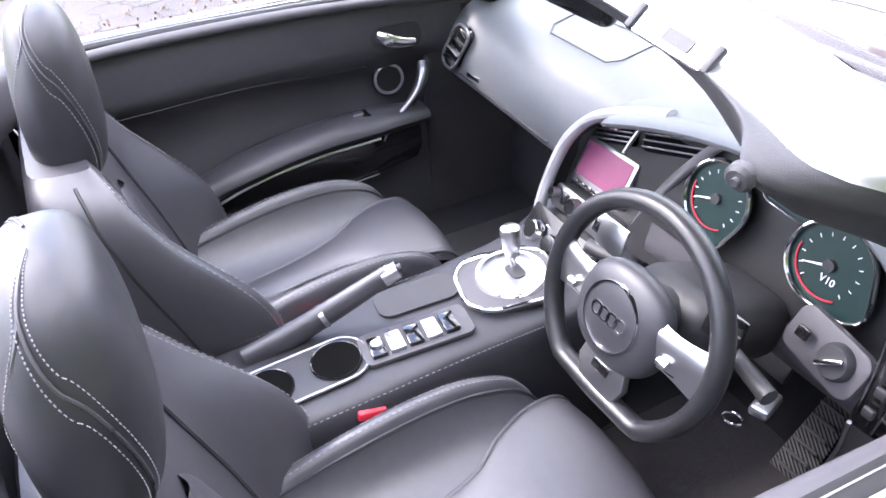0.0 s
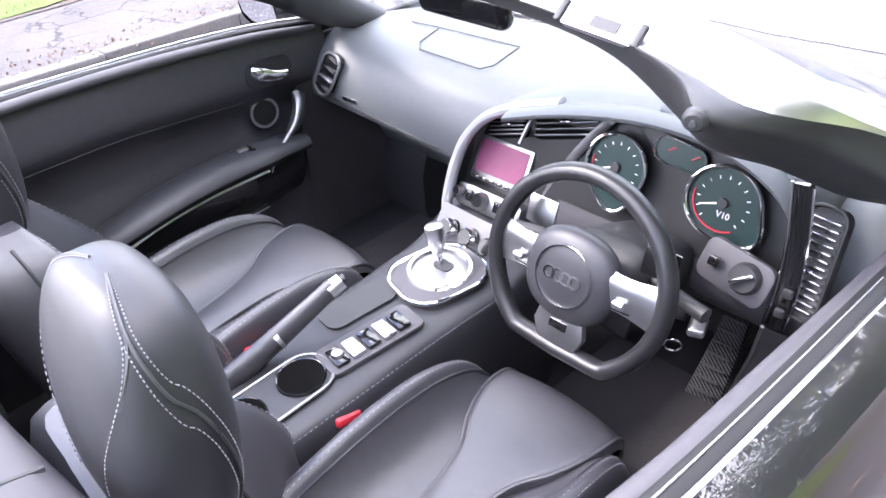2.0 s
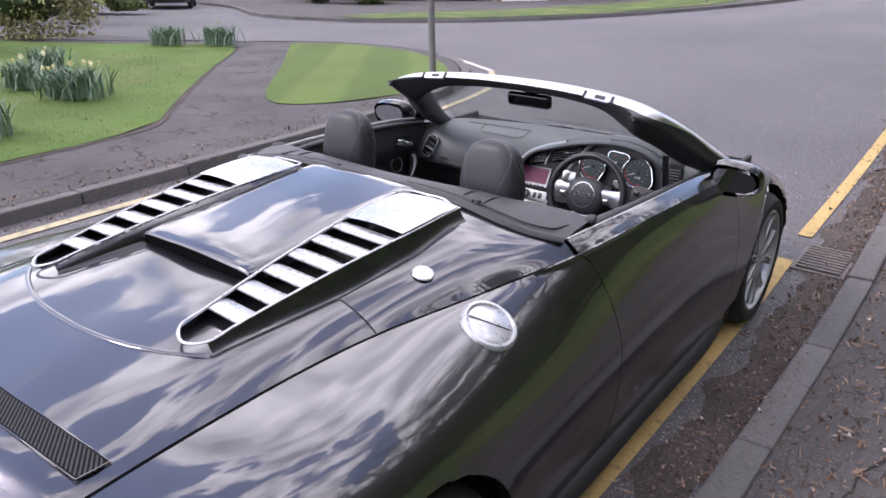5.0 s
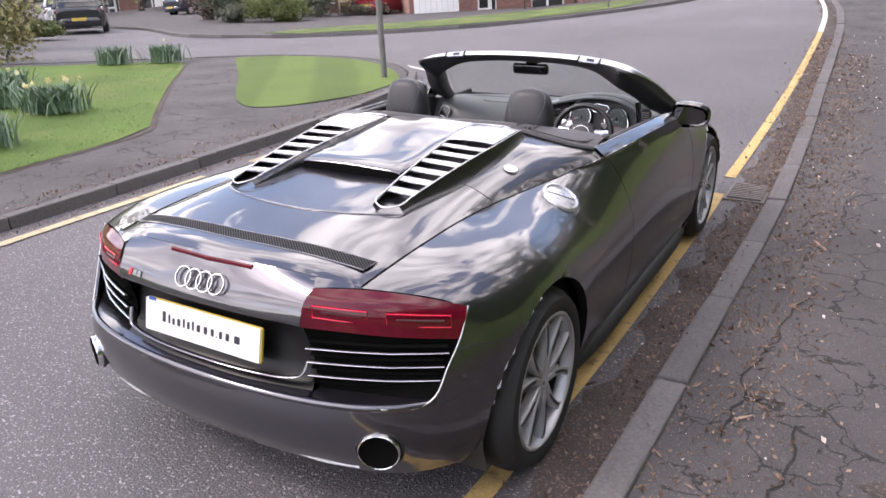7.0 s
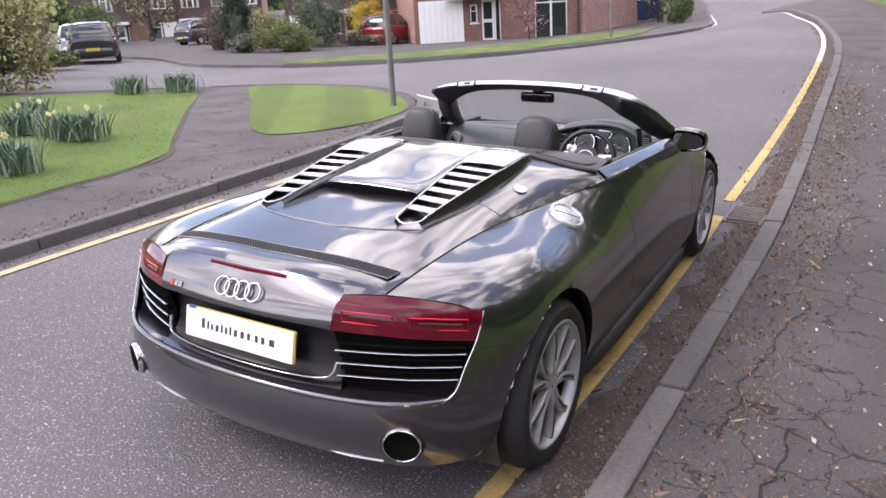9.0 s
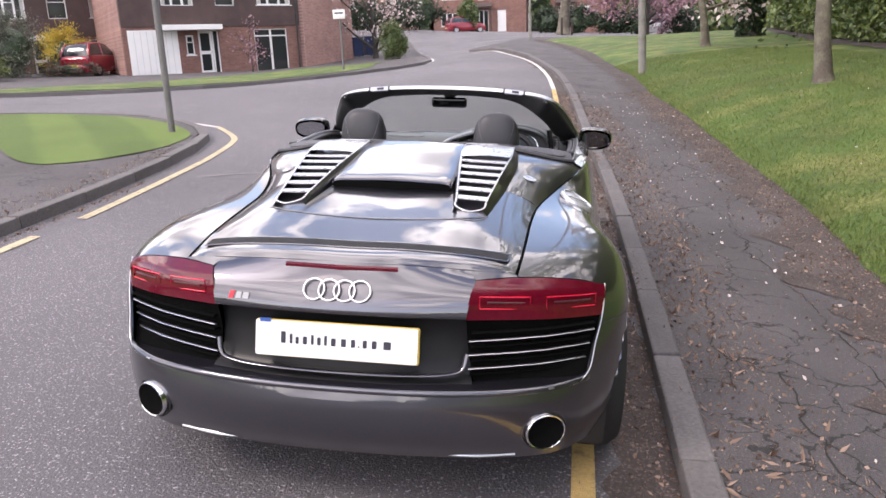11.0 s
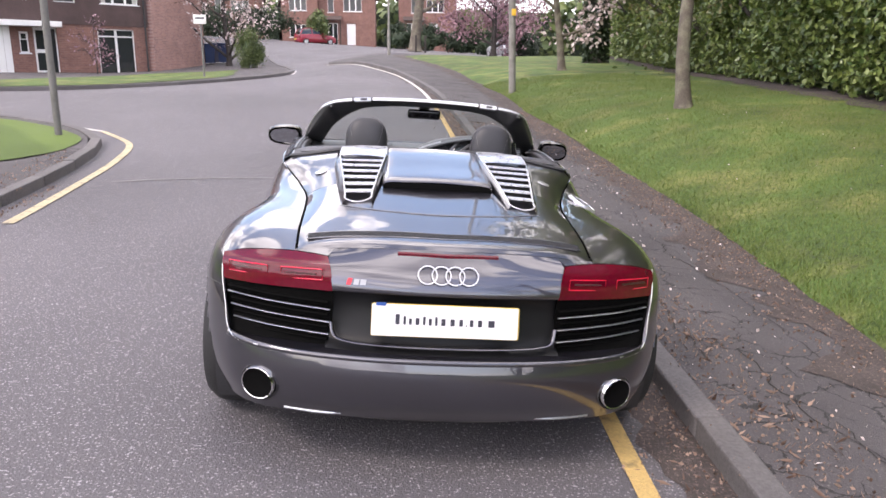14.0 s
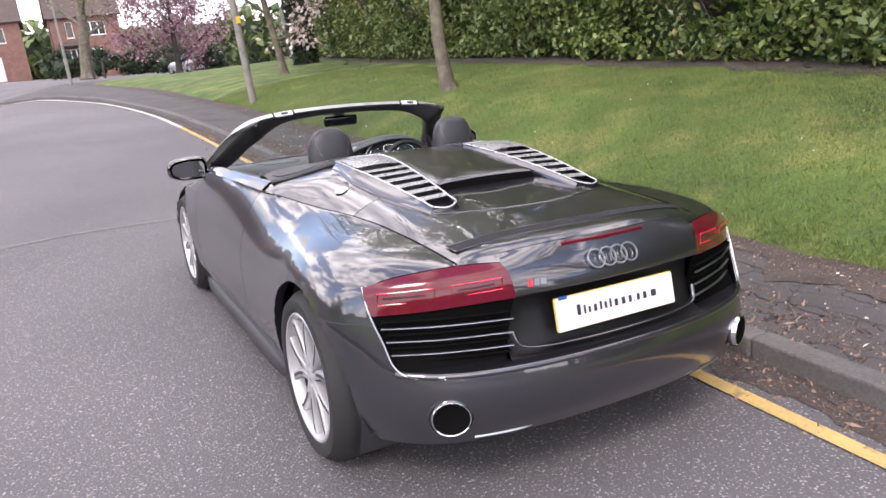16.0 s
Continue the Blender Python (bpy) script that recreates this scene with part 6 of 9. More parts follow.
airbag = [(-0.60, 2.29, 0.8655), (-0.50, 2.30, 0.8665), (-0.46, 2.19, 0.866), (-0.43, 2.162, 0.861), (-0.22, 2.160, 0.861), (-0.20, 2.185, 0.866), (-0.235, 2.32, 0.8655), (-0.50, 2.30, 0.8665)]
part("airbag_seam", tube(airbag, 0.0016, 6), LEATHER_GREY, dash)
part("dash_badge", xform(box((0.055, 0.004, 0.011), (0, 0, 0), 0.001), pose(-0.585, 2.039, 0.722, 0, 0, 4)), CHROME, dash)
vent = part("side_vent", xform(slab(rounded(0.060, 0.112, 0.026), 0.02), facing((-0.672, 2.040, 0.775), (0.15, -1, 0.35), roll=-20)), BLACK_GLOSS, dash)
part("vent_ring", xform(tube([(x, y, 0.002) for x, y in rounded(0.064, 0.116, 0.028)], 0.004, 6, closed=True), facing((-0.672, 2.038, 0.775), (0.15, -1, 0.35), roll=-20)), SATIN_DARK, vent)
for k in range(4):
    part("louvre", xform(box((0.048, 0.004, 0.012), (0, -0.04 + 0.027 * k, 0.002), 0.001), facing((-0.672, 2.038, 0.775), (0.15, -1, 0.35), roll=-20)), SATIN if k == 1 else BLACK_GLOSS, vent)

# the driver's hood, bezel and face
HOOD = [(-0.118, 0.640), (-0.117, 0.68), (-0.110, 0.735), (-0.090, 0.795), (-0.045, 0.848), (0.035, 0.889), (0.135, 0.922), (0.24, 0.948), (0.34, 0.963), (0.44, 0.964), (0.53, 0.946), (0.60, 0.908), (0.632, 0.86), (0.625, 0.80), (0.60, 0.72)]
fy = lambda z: 1.985 + (z - 0.8) * 0.28
crest = [(x, fy(z), z) for x, z in HOOD]
over = [(x, fy(z) + 0.05, z + 0.012 * (z > 0.8)) for x, z in HOOD]
behind = [(x * 0.97 + 0.01, fy(z) + 0.20, min(z + 0.002, 0.925)) for x, z in HOOD]
sunk = [(x * 0.92 + 0.02, fy(z) + 0.40, min(z, 0.850)) for x, z in HOOD]
part("instrument_hood", patch([crest, over, behind, sunk], 4, 4), DASH_SKIN, dash, smooth=70)
part("bezel", tube([(x, y - 0.002, z) for x, y, z in crest[:7]], 0.0115, 10, n=5, flat=(1, 1.3), up=(0, 1, 0)), ALLOY, dash, "satin metal bezel round the centre stack")
part("bezel", tube([(x, fy(z) - 0.002, z) for x, z in ((-0.118, 0.642), (-0.114, 0.626), (-0.098, 0.617), (-0.03, 0.617), (0.05, 0.624), (0.088, 0.640), (0.10, 0.66))], 0.0115, 10, n=5, flat=(1, 1.3), up=(0, 1, 0)), ALLOY, dash)
vis = [(x, y, z) for x, y, z in crest[5:13]]
visor = [vis, [(x, y - 0.030, z + 0.004) for x, y, z in vis], [(x, y - 0.058, z - 0.004) for x, y, z in vis], [(x, y - 0.052, z - 0.014) for x, y, z in vis], [(x, y, z - 0.012) for x, y, z in vis]]
part("instrument_visor", patch(visor, 3, 4), DASH_SKIN, dash, "leather visor over the dials", smooth=60)
part("hood_lip", tube([(x, y - 0.002, z) for x, y, z in crest[8:]], 0.011, 10, n=5), DASH_SKIN, dash)
DIVIDE = [(0.262, 0.940), (0.205, 0.872), (0.148, 0.785), (0.108, 0.70), (0.096, 0.655)]
sink = [0.062 if x < 0.2 else 0.028 for x, z in HOOD]
inset = [(x, fy(z) + d, z) for (x, z), d in zip(HOOD, sink)]


def panel_face(line, deep):
    """A face within a closed line of the panel's plane."""
    fb = bmesh.new()
    pts = spline([(x, fy(z) + deep, z) for x, z in line], 3)
    hub = fb.verts.new(tuple(pts.mean(0)))
    ring = [fb.verts.new(p) for p in pts]
    for a, b in zip(ring, ring[1:] + ring[:1]):
        fb.faces.new((hub, a, b))
    bmesh.ops.recalc_face_normals(fb, faces=fb.faces)
    return fb


part("stack_panel", panel_face(HOOD[:8] + DIVIDE + [(-0.02, 0.625)], 0.062), FACIA, dash, smooth=30)
part("instrument_panel", panel_face(HOOD[7:] + [(0.35, 0.69)] + DIVIDE[::-1], 0.028), FACIA, dash, smooth=30)
part("bezel_wall", patch([crest, inset], 2, 4, flip=True), FACIA, dash)
F = lambda x, z, off=0.0, roll=0.0: facing((x, fy(z) + 0.026 - off, z), (0, -1, 0.28), roll=roll)
G = lambda x, z, off=0.0, roll=0.0: facing((x, 2.040 + 0.55 * (z - 0.775) - off, z), (0, -1, 0.55), roll=roll)
scr = part("screen", xform(slab(rounded(0.152, 0.098, 0.006), 0.03, bevel=0.002), G(-0.022, 0.737, 0.004, 1)), SATIN_DARK, dash, "navigation screen in a silver frame")
part("screen_glass", xform(slab(rounded(0.134, 0.072, 0.003), 0.004), G(-0.022, 0.742, 0.0055, 1)), SCREEN, scr)
for k in range(6):
    part("button", xform(box((0.017, 0.007, 0.006), (-0.055 + 0.022 * k, -0.043, 0), 0.002), G(-0.022, 0.737, 0.005, 1)), BLACK_GLOSS, scr)
R = lambda x, z, off=0.0: facing((x, 1.975 - off, z), (0, -1, 0.45))
radio = part("radio_panel", xform(slab(rounded(0.185, 0.050, 0.012), 0.05, bevel=0.003), R(-0.018, 0.662, 0.012)), SATIN_DARK, dash, "grey radio panel with round knobs")
for x, z, r in ((-0.096, 0.668, 0.010), (-0.032, 0.665, 0.017)):
    part("knob", lathe([(0.0, 0.018), (r * 0.85, 0.018), (r, 0.014), (r, 0.0)], 24, R(x, z, 0.013)), BLACK_GLOSS, radio)
    part("knob_ring", lathe([(r * 0.9, 0.0185), (r * 1.08, 0.012), (r * 1.15, 0.0)], 24, R(x, z, 0.013)), SATIN, radio)
for x in (-0.070, 0.012, 0.040):
    part("button", xform(box((0.016, 0.026, 0.005), (0, 0, 0), 0.002), R(x, 0.666, 0.014)), BLACK_GLOSS, radio)
for x0, x1, zc, hh_ in ((-0.072, 0.026, 0.818, 0.046), (0.040, 0.190, 0.858, 0.062)):
    V = G(0.5 * (x0 + x1), zc, 0.022, 17)
    v = part("centre_vent", xform(slab(rounded(x1 - x0, hh_, 0.010), 0.02), V), PITCH, dash, "slanted air vent with fine louvres")
    for k in range(5):
        zz = (k - 2) * hh_ / 5.2
        part("louvre", xform(box((x1 - x0 - 0.008, 0.0024, 0.012), (0, zz, 0.004), 0.001), V), SATIN_DARK, v)
    part("vent_tab", xform(box((0.022, 0.006, 0.012), (0.0, 0.002, 0.008), 0.002), V), CHROME, v)
part("vent_bar", tube([(0.044, 2.062, 0.872), (0.033, 2.040, 0.838), (0.026, 2.020, 0.800)], 0.0045, 8, n=3), SATIN_DARK, dash)
part("divider", tube([(x, fy(z) + 0.004 + 0.05 * (0.94 - z) / 0.3, z) for x, z in DIVIDE], 0.0065, 10, n=4, flat=(0.8, 1.5)), SATIN_DARK, dash, "satin divider strip")


def gauge_line(r, squash, digits):
    """A round outline drawn out to a point below."""
    out = []
    for a in np.linspace(0, 2 * math.pi, 64, endpoint=False):
        k = r * (1 + 0.34 * max(0, math.cos(a + radians(38 if digits else 80))) ** 8)
        out.append((k * squash * math.cos(a), k * math.sin(a)))
    return out


def gauge(x, z, r, squash, digits=False):
    m = F(x, z, 0.022)
    g = part("gauge", xform(slab(gauge_line(r, squash, digits), 0.004), m), DIAL, dash, "dark green dial with a pointed chrome rim")
    out = [(px_, py_, 0.005) for px_, py_ in gauge_line(r, squash, digits)]
    part("gauge_rim", xform(tube(out, 0.0038, 8, closed=True, up=(0.3, 0.2, 1)), m), CHROME, g)
    part("red_arc", xform(tube([(0.80 * r * squash * math.cos(a), 0.80 * r * math.sin(a), 0.002) for a in np.linspace(radians(170), radians(300), 18)], 0.0016, 6), m), DIAL_RED, g)
    tick = bmesh.new()
    for a in np.linspace(radians(225), radians(-45), 13):
        c, s = math.cos(a), math.sin(a)
        tube([(0.66 * r * c, 0.66 * r * s, 0.002), (0.75 * r * c, 0.75 * r * s, 0.002)], 0.0008, 5, bm=tick)
    part("dial_marks", xform(tick, m), PLATE_WHITE, g)
    part("needle", xform(tube([(0, 0, 0.004), (-0.62 * r, -0.22 * r, 0.004)], [0.0022, 0.0010], 6), m), PLATE_WHITE, g)
    part("needle_cap", lathe([(0.0, 0.008), (r * 0.14, 0.007), (r * 0.15, 0.0)], 20, m), BLACK_MATT, g)
    if digits:
        t = bpy.data.curves.new("dial_text", "FONT")
        t.body, t.size, t.align_x, t.extrude = "V10", 0.015, "CENTER", 0.0005
        o = new("dial_text", t)
        o.matrix_world = m @ Matrix.Translation((0.006, -0.40 * r, 0.003))
        o.parent = g
        t.materials.append(PLATE_WHITE)
    return g


gauge(0.276, 0.842, 0.062, 1.0)
gauge(0.486, 0.848, 0.062, 1.06, True)
sg = part("small_gauge", xform(slab(rounded(0.098, 0.042, 0.02), 0.004), F(0.385, 0.893, 0.010, -4)), DIAL, dash)
part("gauge_rim", xform(tube([(x, y, 0.002) for x, y in rounded(0.10, 0.045, 0.021)], 0.002, 6, closed=True), F(0.385, 0.893, 0.010, -4)), CHROME, sg)
for x in (-0.022, 0.024):
    part("needle", xform(tube([(x, 0, 0.003), (x + 0.012, 0.010, 0.003)], 0.0014, 5), F(0.385, 0.893, 0.010, -4)), DIAL_RED, sg)
part("column_shroud", xform(box((0.16, 0.22, 0.11), (0, 0, 0), 0.04, seg=4), pose(0.385, 1.90, 0.735, -22, 0, 0)), BLACK_MATT, dash)
part("knee_panel", patch([[(x, 1.985, 0.735) for x in (0.16, 0.3, 0.45, 0.62, 0.70)], [(x, 1.975, 0.68) for x in (0.16, 0.3, 0.45, 0.62, 0.70)], [(x, 2.05, 0.60) for x in (0.16, 0.3, 0.45, 0.62, 0.70)]], 3, 3, flip=True), TRIM_GREY, dash)
sw = part("light_panel", xform(slab(rounded(0.128, 0.075, 0.02), 0.012, bevel=0.003), facing((0.552, 1.940, 0.772), (-0.1, -1, 0.4), roll=-6)), TRIM_GREY, dash)
part("light_switch", lathe([(0.0, 0.012), (0.022, 0.012), (0.026, 0.006), (0.027, 0.0)], 28, facing((0.574, 1.937, 0.772), (-0.1, -1, 0.4))), BLACK_MATT, sw)
part("switch_bar", xform(box((0.042, 0.008, 0.012), (0, 0, 0.015), 0.003), facing((0.574, 1.937, 0.772), (-0.1, -1, 0.4), roll=38)), CHROME, sw)
part("button", xform(box((0.020, 0.018, 0.006), (0, 0, 0.002), 0.002), facing((0.518, 1.938, 0.780), (-0.1, -1, 0.4))), BLACK_GLOSS, sw)
m = facing((0.658, 1.962, 0.828), (-0.30, -1, 0.28), roll=6)
vr = part("side_vent", xform(slab(rounded(0.056, 0.175, 0.018), 0.02), m), BLACK_MATT, dash)
part("vent_ring", xform(tube([(x, y, 0.003) for x, y in rounded(0.062, 0.181, 0.02)], 0.0032, 8, closed=True, flat=(1, 0.8)), m), FACIA, vr)
for k in range(13):
    part("louvre", xform(box((0.050, 0.0026, 0.014), (0, -0.072 + 0.012 * k, 0.003), 0.001), m), SATIN, vr)
part("vent_tab", xform(box((0.020, 0.006, 0.012), (0, -0.01, 0.008), 0.002), m), CHROME, vr)
strip = ((0.622, 1.945, 0.96), (0.636, 1.94, 0.86), (0.640, 1.935, 0.77), (0.630, 1.945, 0.70))
trim = part("pillar_trim", tube(strip, 0.015, 10, n=4, flat=(1.0, 0.35), up=(0, 1, 0)), BLACK_GLOSS, dash, "gloss black strip beside the dials")
for dx in (-0.016, 0.016):
    part("trim_edge", tube([(x + dx, y - 0.003, z) for x, y, z in strip], 0.0022, 6, n=4), CHROME, trim)
kick = [(0.614, 1.945, 0.69), (0.588, 2.00, 0.57), (0.562, 2.03, 0.46), (0.540, 2.06, 0.36)]
panel = part("kick_panel", patch([kick, [(x + 0.05, y + 0.005, z) for x, y, z in kick], [(x + 0.14, y + 0.03, z) for x, y, z in kick]], 3, 4), TRIM_GREY, dash, "dark panel between the dashboard and the door")
part("panel_edge", tube(kick, 0.0035, 6, n=5), SATIN, panel)
for x, z in ((0.640, 0.745), (0.645, 0.785)):
    part("button", xform(box((0.016, 0.008, 0.016), (0, 0, 0), 0.003), pose(x, 1.925, z, 0, 0, 0)), BLACK_MATT, dash)

# steering wheel -------------------------------------------------------------
SWM = facing((0.382, 1.743, 0.796), (0, -1, 0.29))
rim_pts = []
for a in np.linspace(0, 2 * math.pi, 64, endpoint=False):
    x, y = 0.162 * math.sin(a), 0.162 * math.cos(a)
    rim_pts.append((x, max(y, -0.133 - 0.006 * (1 - abs(x) / 0.162)), 0.0))
wheel_ob = part("steering_wheel", xform(tube(rim_pts, 0.0158, 14, closed=True, up=(0, 0, 1), flat=(0.95, 1.1)), SWM), GRIP, car, "black leather steering wheel with a flat bottom", smooth=180)
bm, at_ = blob((0, -0.004, 0.0), (0.086, 0.078, 0.032), 2.4)
part("airbag_pad", xform(bm, SWM @ Matrix.Translation((0, 0, 0.004))), LEATHER_GREY, wheel_ob, smooth=180)
part("pad_ring", xform(lathe([(0.0495, 0.0285), (0.0500, 0.0315), (0.0520, 0.0315), (0.0530, 0.027)], 44), SWM @ Matrix.Translation((0, 0, 0.003))), CHROME, wheel_ob)
for k in range(4):
    part("badge_ring", xform(lathe([(0.0085, 0), (0.0085, 0.003), (0.0112, 0.003), (0.0112, 0)], 22), SWM @ Matrix.Translation((-0.024 + 0.016 * k, 0, 0.0335))), CHROME, wheel_ob)
for sd in (1, -1):
    sp = [[(sd * 0.060, 0.040, 0.012), (sd * 0.10, 0.036, 0.010), (sd * 0.150, 0.040, 0.000)], [(sd * 0.062, 0.028, 0.022), (sd * 0.10, 0.026, 0.016), (sd * 0.152, 0.024, 0.005)], [(sd * 0.062, 0.004, 0.022), (sd * 0.10, 0.002, 0.016), (sd * 0.152, -0.004, 0.005)], [(sd * 0.060, -0.024, 0.014), (sd * 0.10, -0.024, 0.010), (sd * 0.150, -0.036, 0.000)]]
    part("spoke", xform(patch(sp, 4, 4, flip=sd < 0), SWM), SATIN, wheel_ob, "satin metal spoke with a dark switch", smooth=60, thick=0.006)
    part("spoke_switch", xform(slab([(sd * x, y) for x, y in ((0.078, 0.006), (0.122, 0.004), (0.128, -0.014), (0.112, -0.022), (0.080, -0.022))][:: sd], 0.008, bevel=0.002), SWM @ Matrix.Translation((0, 0, 0.0235)) @ pose(0, 0, 0, 0, 7 * sd, 0)), BLACK_GLOSS, wheel_ob)
    part("thumb_roller", xform(lathe([(0.0, -0.008), (0.006, -0.008), (0.006, 0.008), (0.0, 0.008)], 14), SWM @ Matrix.Translation((sd * 0.098, -0.006, 0.021)) @ pose(0, 0, 0, 0, 90, 0)), SATIN, wheel_ob)
    part("shift_paddle", xform(box((0.06, 0.05, 0.006), (sd * 0.115, 0.055, -0.045), 0.003), SWM), SATIN if sd < 0 else BLACK_GLOSS, wheel_ob)
    part("stalk", tube([(0.382 + sd * 0.05, 1.85, 0.77), (0.382 + sd * 0.19, 1.82, 0.765)], [0.010, 0.013], 10), BLACK_MATT, wheel_ob)
part("spoke", xform(slab([(-0.040, -0.060), (0.040, -0.060), (0.050, -0.100), (0.036, -0.132), (-0.036, -0.132), (-0.050, -0.100)], 0.012, bevel=0.004), SWM @ Matrix.Translation((0, 0, 0.012))), SATIN, wheel_ob)
part("spoke_badge", xform(box((0.034, 0.014, 0.004), (0, -0.092, 0.013), 0.001), SWM), BLACK_GLOSS, wheel_ob)
part("steering_column", tube([(0.382, 1.75, 0.79), (0.382, 1.98, 0.70)], 0.045, 16), BLACK_MATT, wheel_ob)
part("ignition_key", xform(box((0.028, 0.06, 0.016), (0, 0, 0), 0.006), pose(0.545, 1.86, 0.705, -10, 0, 20)), SATIN, car)
part("key_ring", xform(tube([(0.014 * math.cos(a), 0, 0.014 * math.sin(a)) for a in np.linspace(0, 2 * math.pi, 20, endpoint=False)], 0.002, 6, closed=True), pose(0.520, 1.835, 0.665, 10, 0, 30)), CHROME, car)
PEDAL = pose(0.478, 2.15, 0.40, -32, 0, 0)
pedal = part("accelerator_pedal", xform(slab([(-0.038, -0.105), (0.038, -0.105), (0.026, 0.105), (-0.026, 0.105)], 0.012, bevel=0.003), PEDAL @ pose(0, 0, 0, 90, 0, 0)), AIR_MESH, car, "ribbed black accelerator pedal")
for k in range(7):
    part("pedal_rib", xform(box((0.050, 0.006, 0.007), (0, -0.014, -0.085 + 0.028 * k), 0.002), PEDAL), RUBBER, pedal)
part("brake_pedal", xform(box((0.11, 0.02, 0.06), (0, 0, 0), 0.008), pose(0.33, 2.17, 0.46, -25, 0, 0)), BLACK_MATT, car)
part("foot_rest", xform(box((0.10, 0.02, 0.22), (0, 0, 0), 0.008), pose(0.18, 2.25, 0.36, -35, 0, 0)), BLACK_MATT, car)
part("floor_mat", xform(box((0.44, 0.55, 0.012), (0, 0, 0), 0.005), pose(0.40, 1.95, 0.228)), CARPET, car)
part("floor_mat", xform(box((0.46, 0.60, 0.012), (0, 0, 0), 0.005), pose(-0.40, 2.0, 0.228)), CARPET, car)
part("kick_panel", patch([[(0.735, 2.1, 0.68), (0.735, 2.2, 0.68)], [(0.715, 2.02, 0.22), (0.715, 2.25, 0.22)]], 2, 2, flip=True), TRIM_GREY, car, thick=0.01)
for side in (1, -1):
    part("footwell_side", box((0.02, 0.62, 0.70), (0.775 * side, 2.30, 0.50), 0.004), CARPET, car)
part("kick_edge", tube([(0.700, 1.95, 0.72), (0.715, 1.985, 0.50), (0.715, 1.95, 0.26)], 0.008, 8, n=4), SATIN, car)

# centre console -----------------------------------------------------------------
CXc = 0.035
con_rows = []
for y, zt, wl_, wr_ in ((1.02, 0.56, -0.10, 0.14), (1.20, 0.568, -0.105, 0.148), (1.40, 0.575, -0.105, 0.152), (1.58, 0.585, -0.105, 0.152), (1.72, 0.592, -0.115, 0.160), (1.84, 0.598, -0.125, 0.165), (1.93, 0.612, -0.15, 0.16), (2.00, 0.635, -0.17, 0.14)):
    con_rows.append([(wl_ - 0.02, y, 0.22), (wl_ - 0.008, y, zt - 0.08), (wl_ + 0.008, y, zt - 0.012), (wl_ + 0.04, y, zt), (CXc, y, zt + 0.003), (wr_ - 0.04, y, zt), (wr_ - 0.008, y, zt - 0.014), (wr_ + 0.006, y, zt - 0.10), (wr_ + 0.01, y, 0.22)])
console = part("centre_console", patch(con_rows, 4, 4, flip=True), LEATHER_GREY, car, "leather-trimmed centre console with silver switches", smooth=60)
for sd, x in ((1, 0.149), (-1, -0.102)):
    stitches(spline([(x, 1.25, 0.563), (x + 0.002, 1.45, 0.572), (x + 0.006, 1.65, 0.582), (x + 0.012, 1.80, 0.588)], 36), STITCH, console, 0.0012)
TOP = lambda x, y, z=0.0, roll=0.0: pose(x, y, 0.578 + (y - 1.4) * 0.055 + z, 3, 0, roll)
cup = part("cup_holder", xform(slab(rounded(0.098, 0.235, 0.045), 0.006), TOP(0.05, 1.345, 0.006)), BLACK_MATT, console, "black twin cup holder with a bright rim")
part("cup_rim", xform(tube([(x, y, 0) for x, y in rounded(0.104, 0.24, 0.048)], 0.0035, 8, closed=True), TOP(0.05, 1.345, 0.006)), SATIN_DARK, cup)
# flat black discs give the cups the shade of deep holes
for dy in (-0.062, 0.062):
    part("cup_bore", xform(lathe([(0.0435, 0.0012), (0.030, 0.0006), (0.0, 0.0004)], 28), TOP(0.05, 1.345 + dy, 0.0085)), PITCH, cup)
    part("cup_ring", xform(lathe([(0.0425, 0.001), (0.045, 0.002), (0.0465, 0.0)], 28), TOP(0.05, 1.345 + dy, 0.0085)), BLACK_GLOSS, cup)
sp_ = part("switch_panel", xform(slab(rounded(0.080, 0.205, 0.015), 0.008, bevel=0.002), TOP(0.068, 1.552, 0.009, -6)), TRIM_GREY, console)
for k, mtl in enumerate((BLACK_GLOSS, SATIN, BLACK_GLOSS, SATIN, BLACK_GLOSS)):
    part("rocker_switch", xform(box((0.048, 0.028, 0.012), (0, 0, 0), 0.003), TOP(0.066 + 0.003 * k, 1.478 + 0.034 * k, 0.012, -6)), mtl, sp_)
part("round_button", xform(lathe([(0.0, 0.010), (0.010, 0.009), (0.013, 0.0)], 20), TOP(0.066, 1.478, 0.016)), SATIN, sp_)
part("console_tray", xform(slab(rounded(0.075, 0.16, 0.025), 0.005), TOP(-0.03, 1.60, 0.006, -6)), BLACK_MATT, console)
sh = part("shift_plate", xform(slab(rounded(0.165, 0.190, 0.06), 0.012, bevel=0.003), TOP(0.030, 1.765, 0.010, -12)), TRIM_GREY, console, "shift gate in a chrome ring")
part("plate_rim", xform(tube([(x, y, 0) for x, y in rounded(0.165, 0.190, 0.06)], 0.0045, 8, closed=True), TOP(0.030, 1.765, 0.011, -12)), CHROME, sh)
part("shift_ring", xform(lathe([(0.060, 0.0), (0.061, 0.008), (0.067, 0.008), (0.070, 0.0)], 44), TOP(0.026, 1.775, 0.010)), CHROME, sh)
part("shift_dish", xform(lathe([(0.0, 0.004), (0.045, 0.005), (0.060, 0.002)], 40), TOP(0.026, 1.775, 0.010)), SATIN_DARK, sh)
part("shift_slot", xform(slab(rounded(0.045, 0.030, 0.012), 0.002), TOP(0.026, 1.785, 0.0165)), BLACK_MATT, sh)
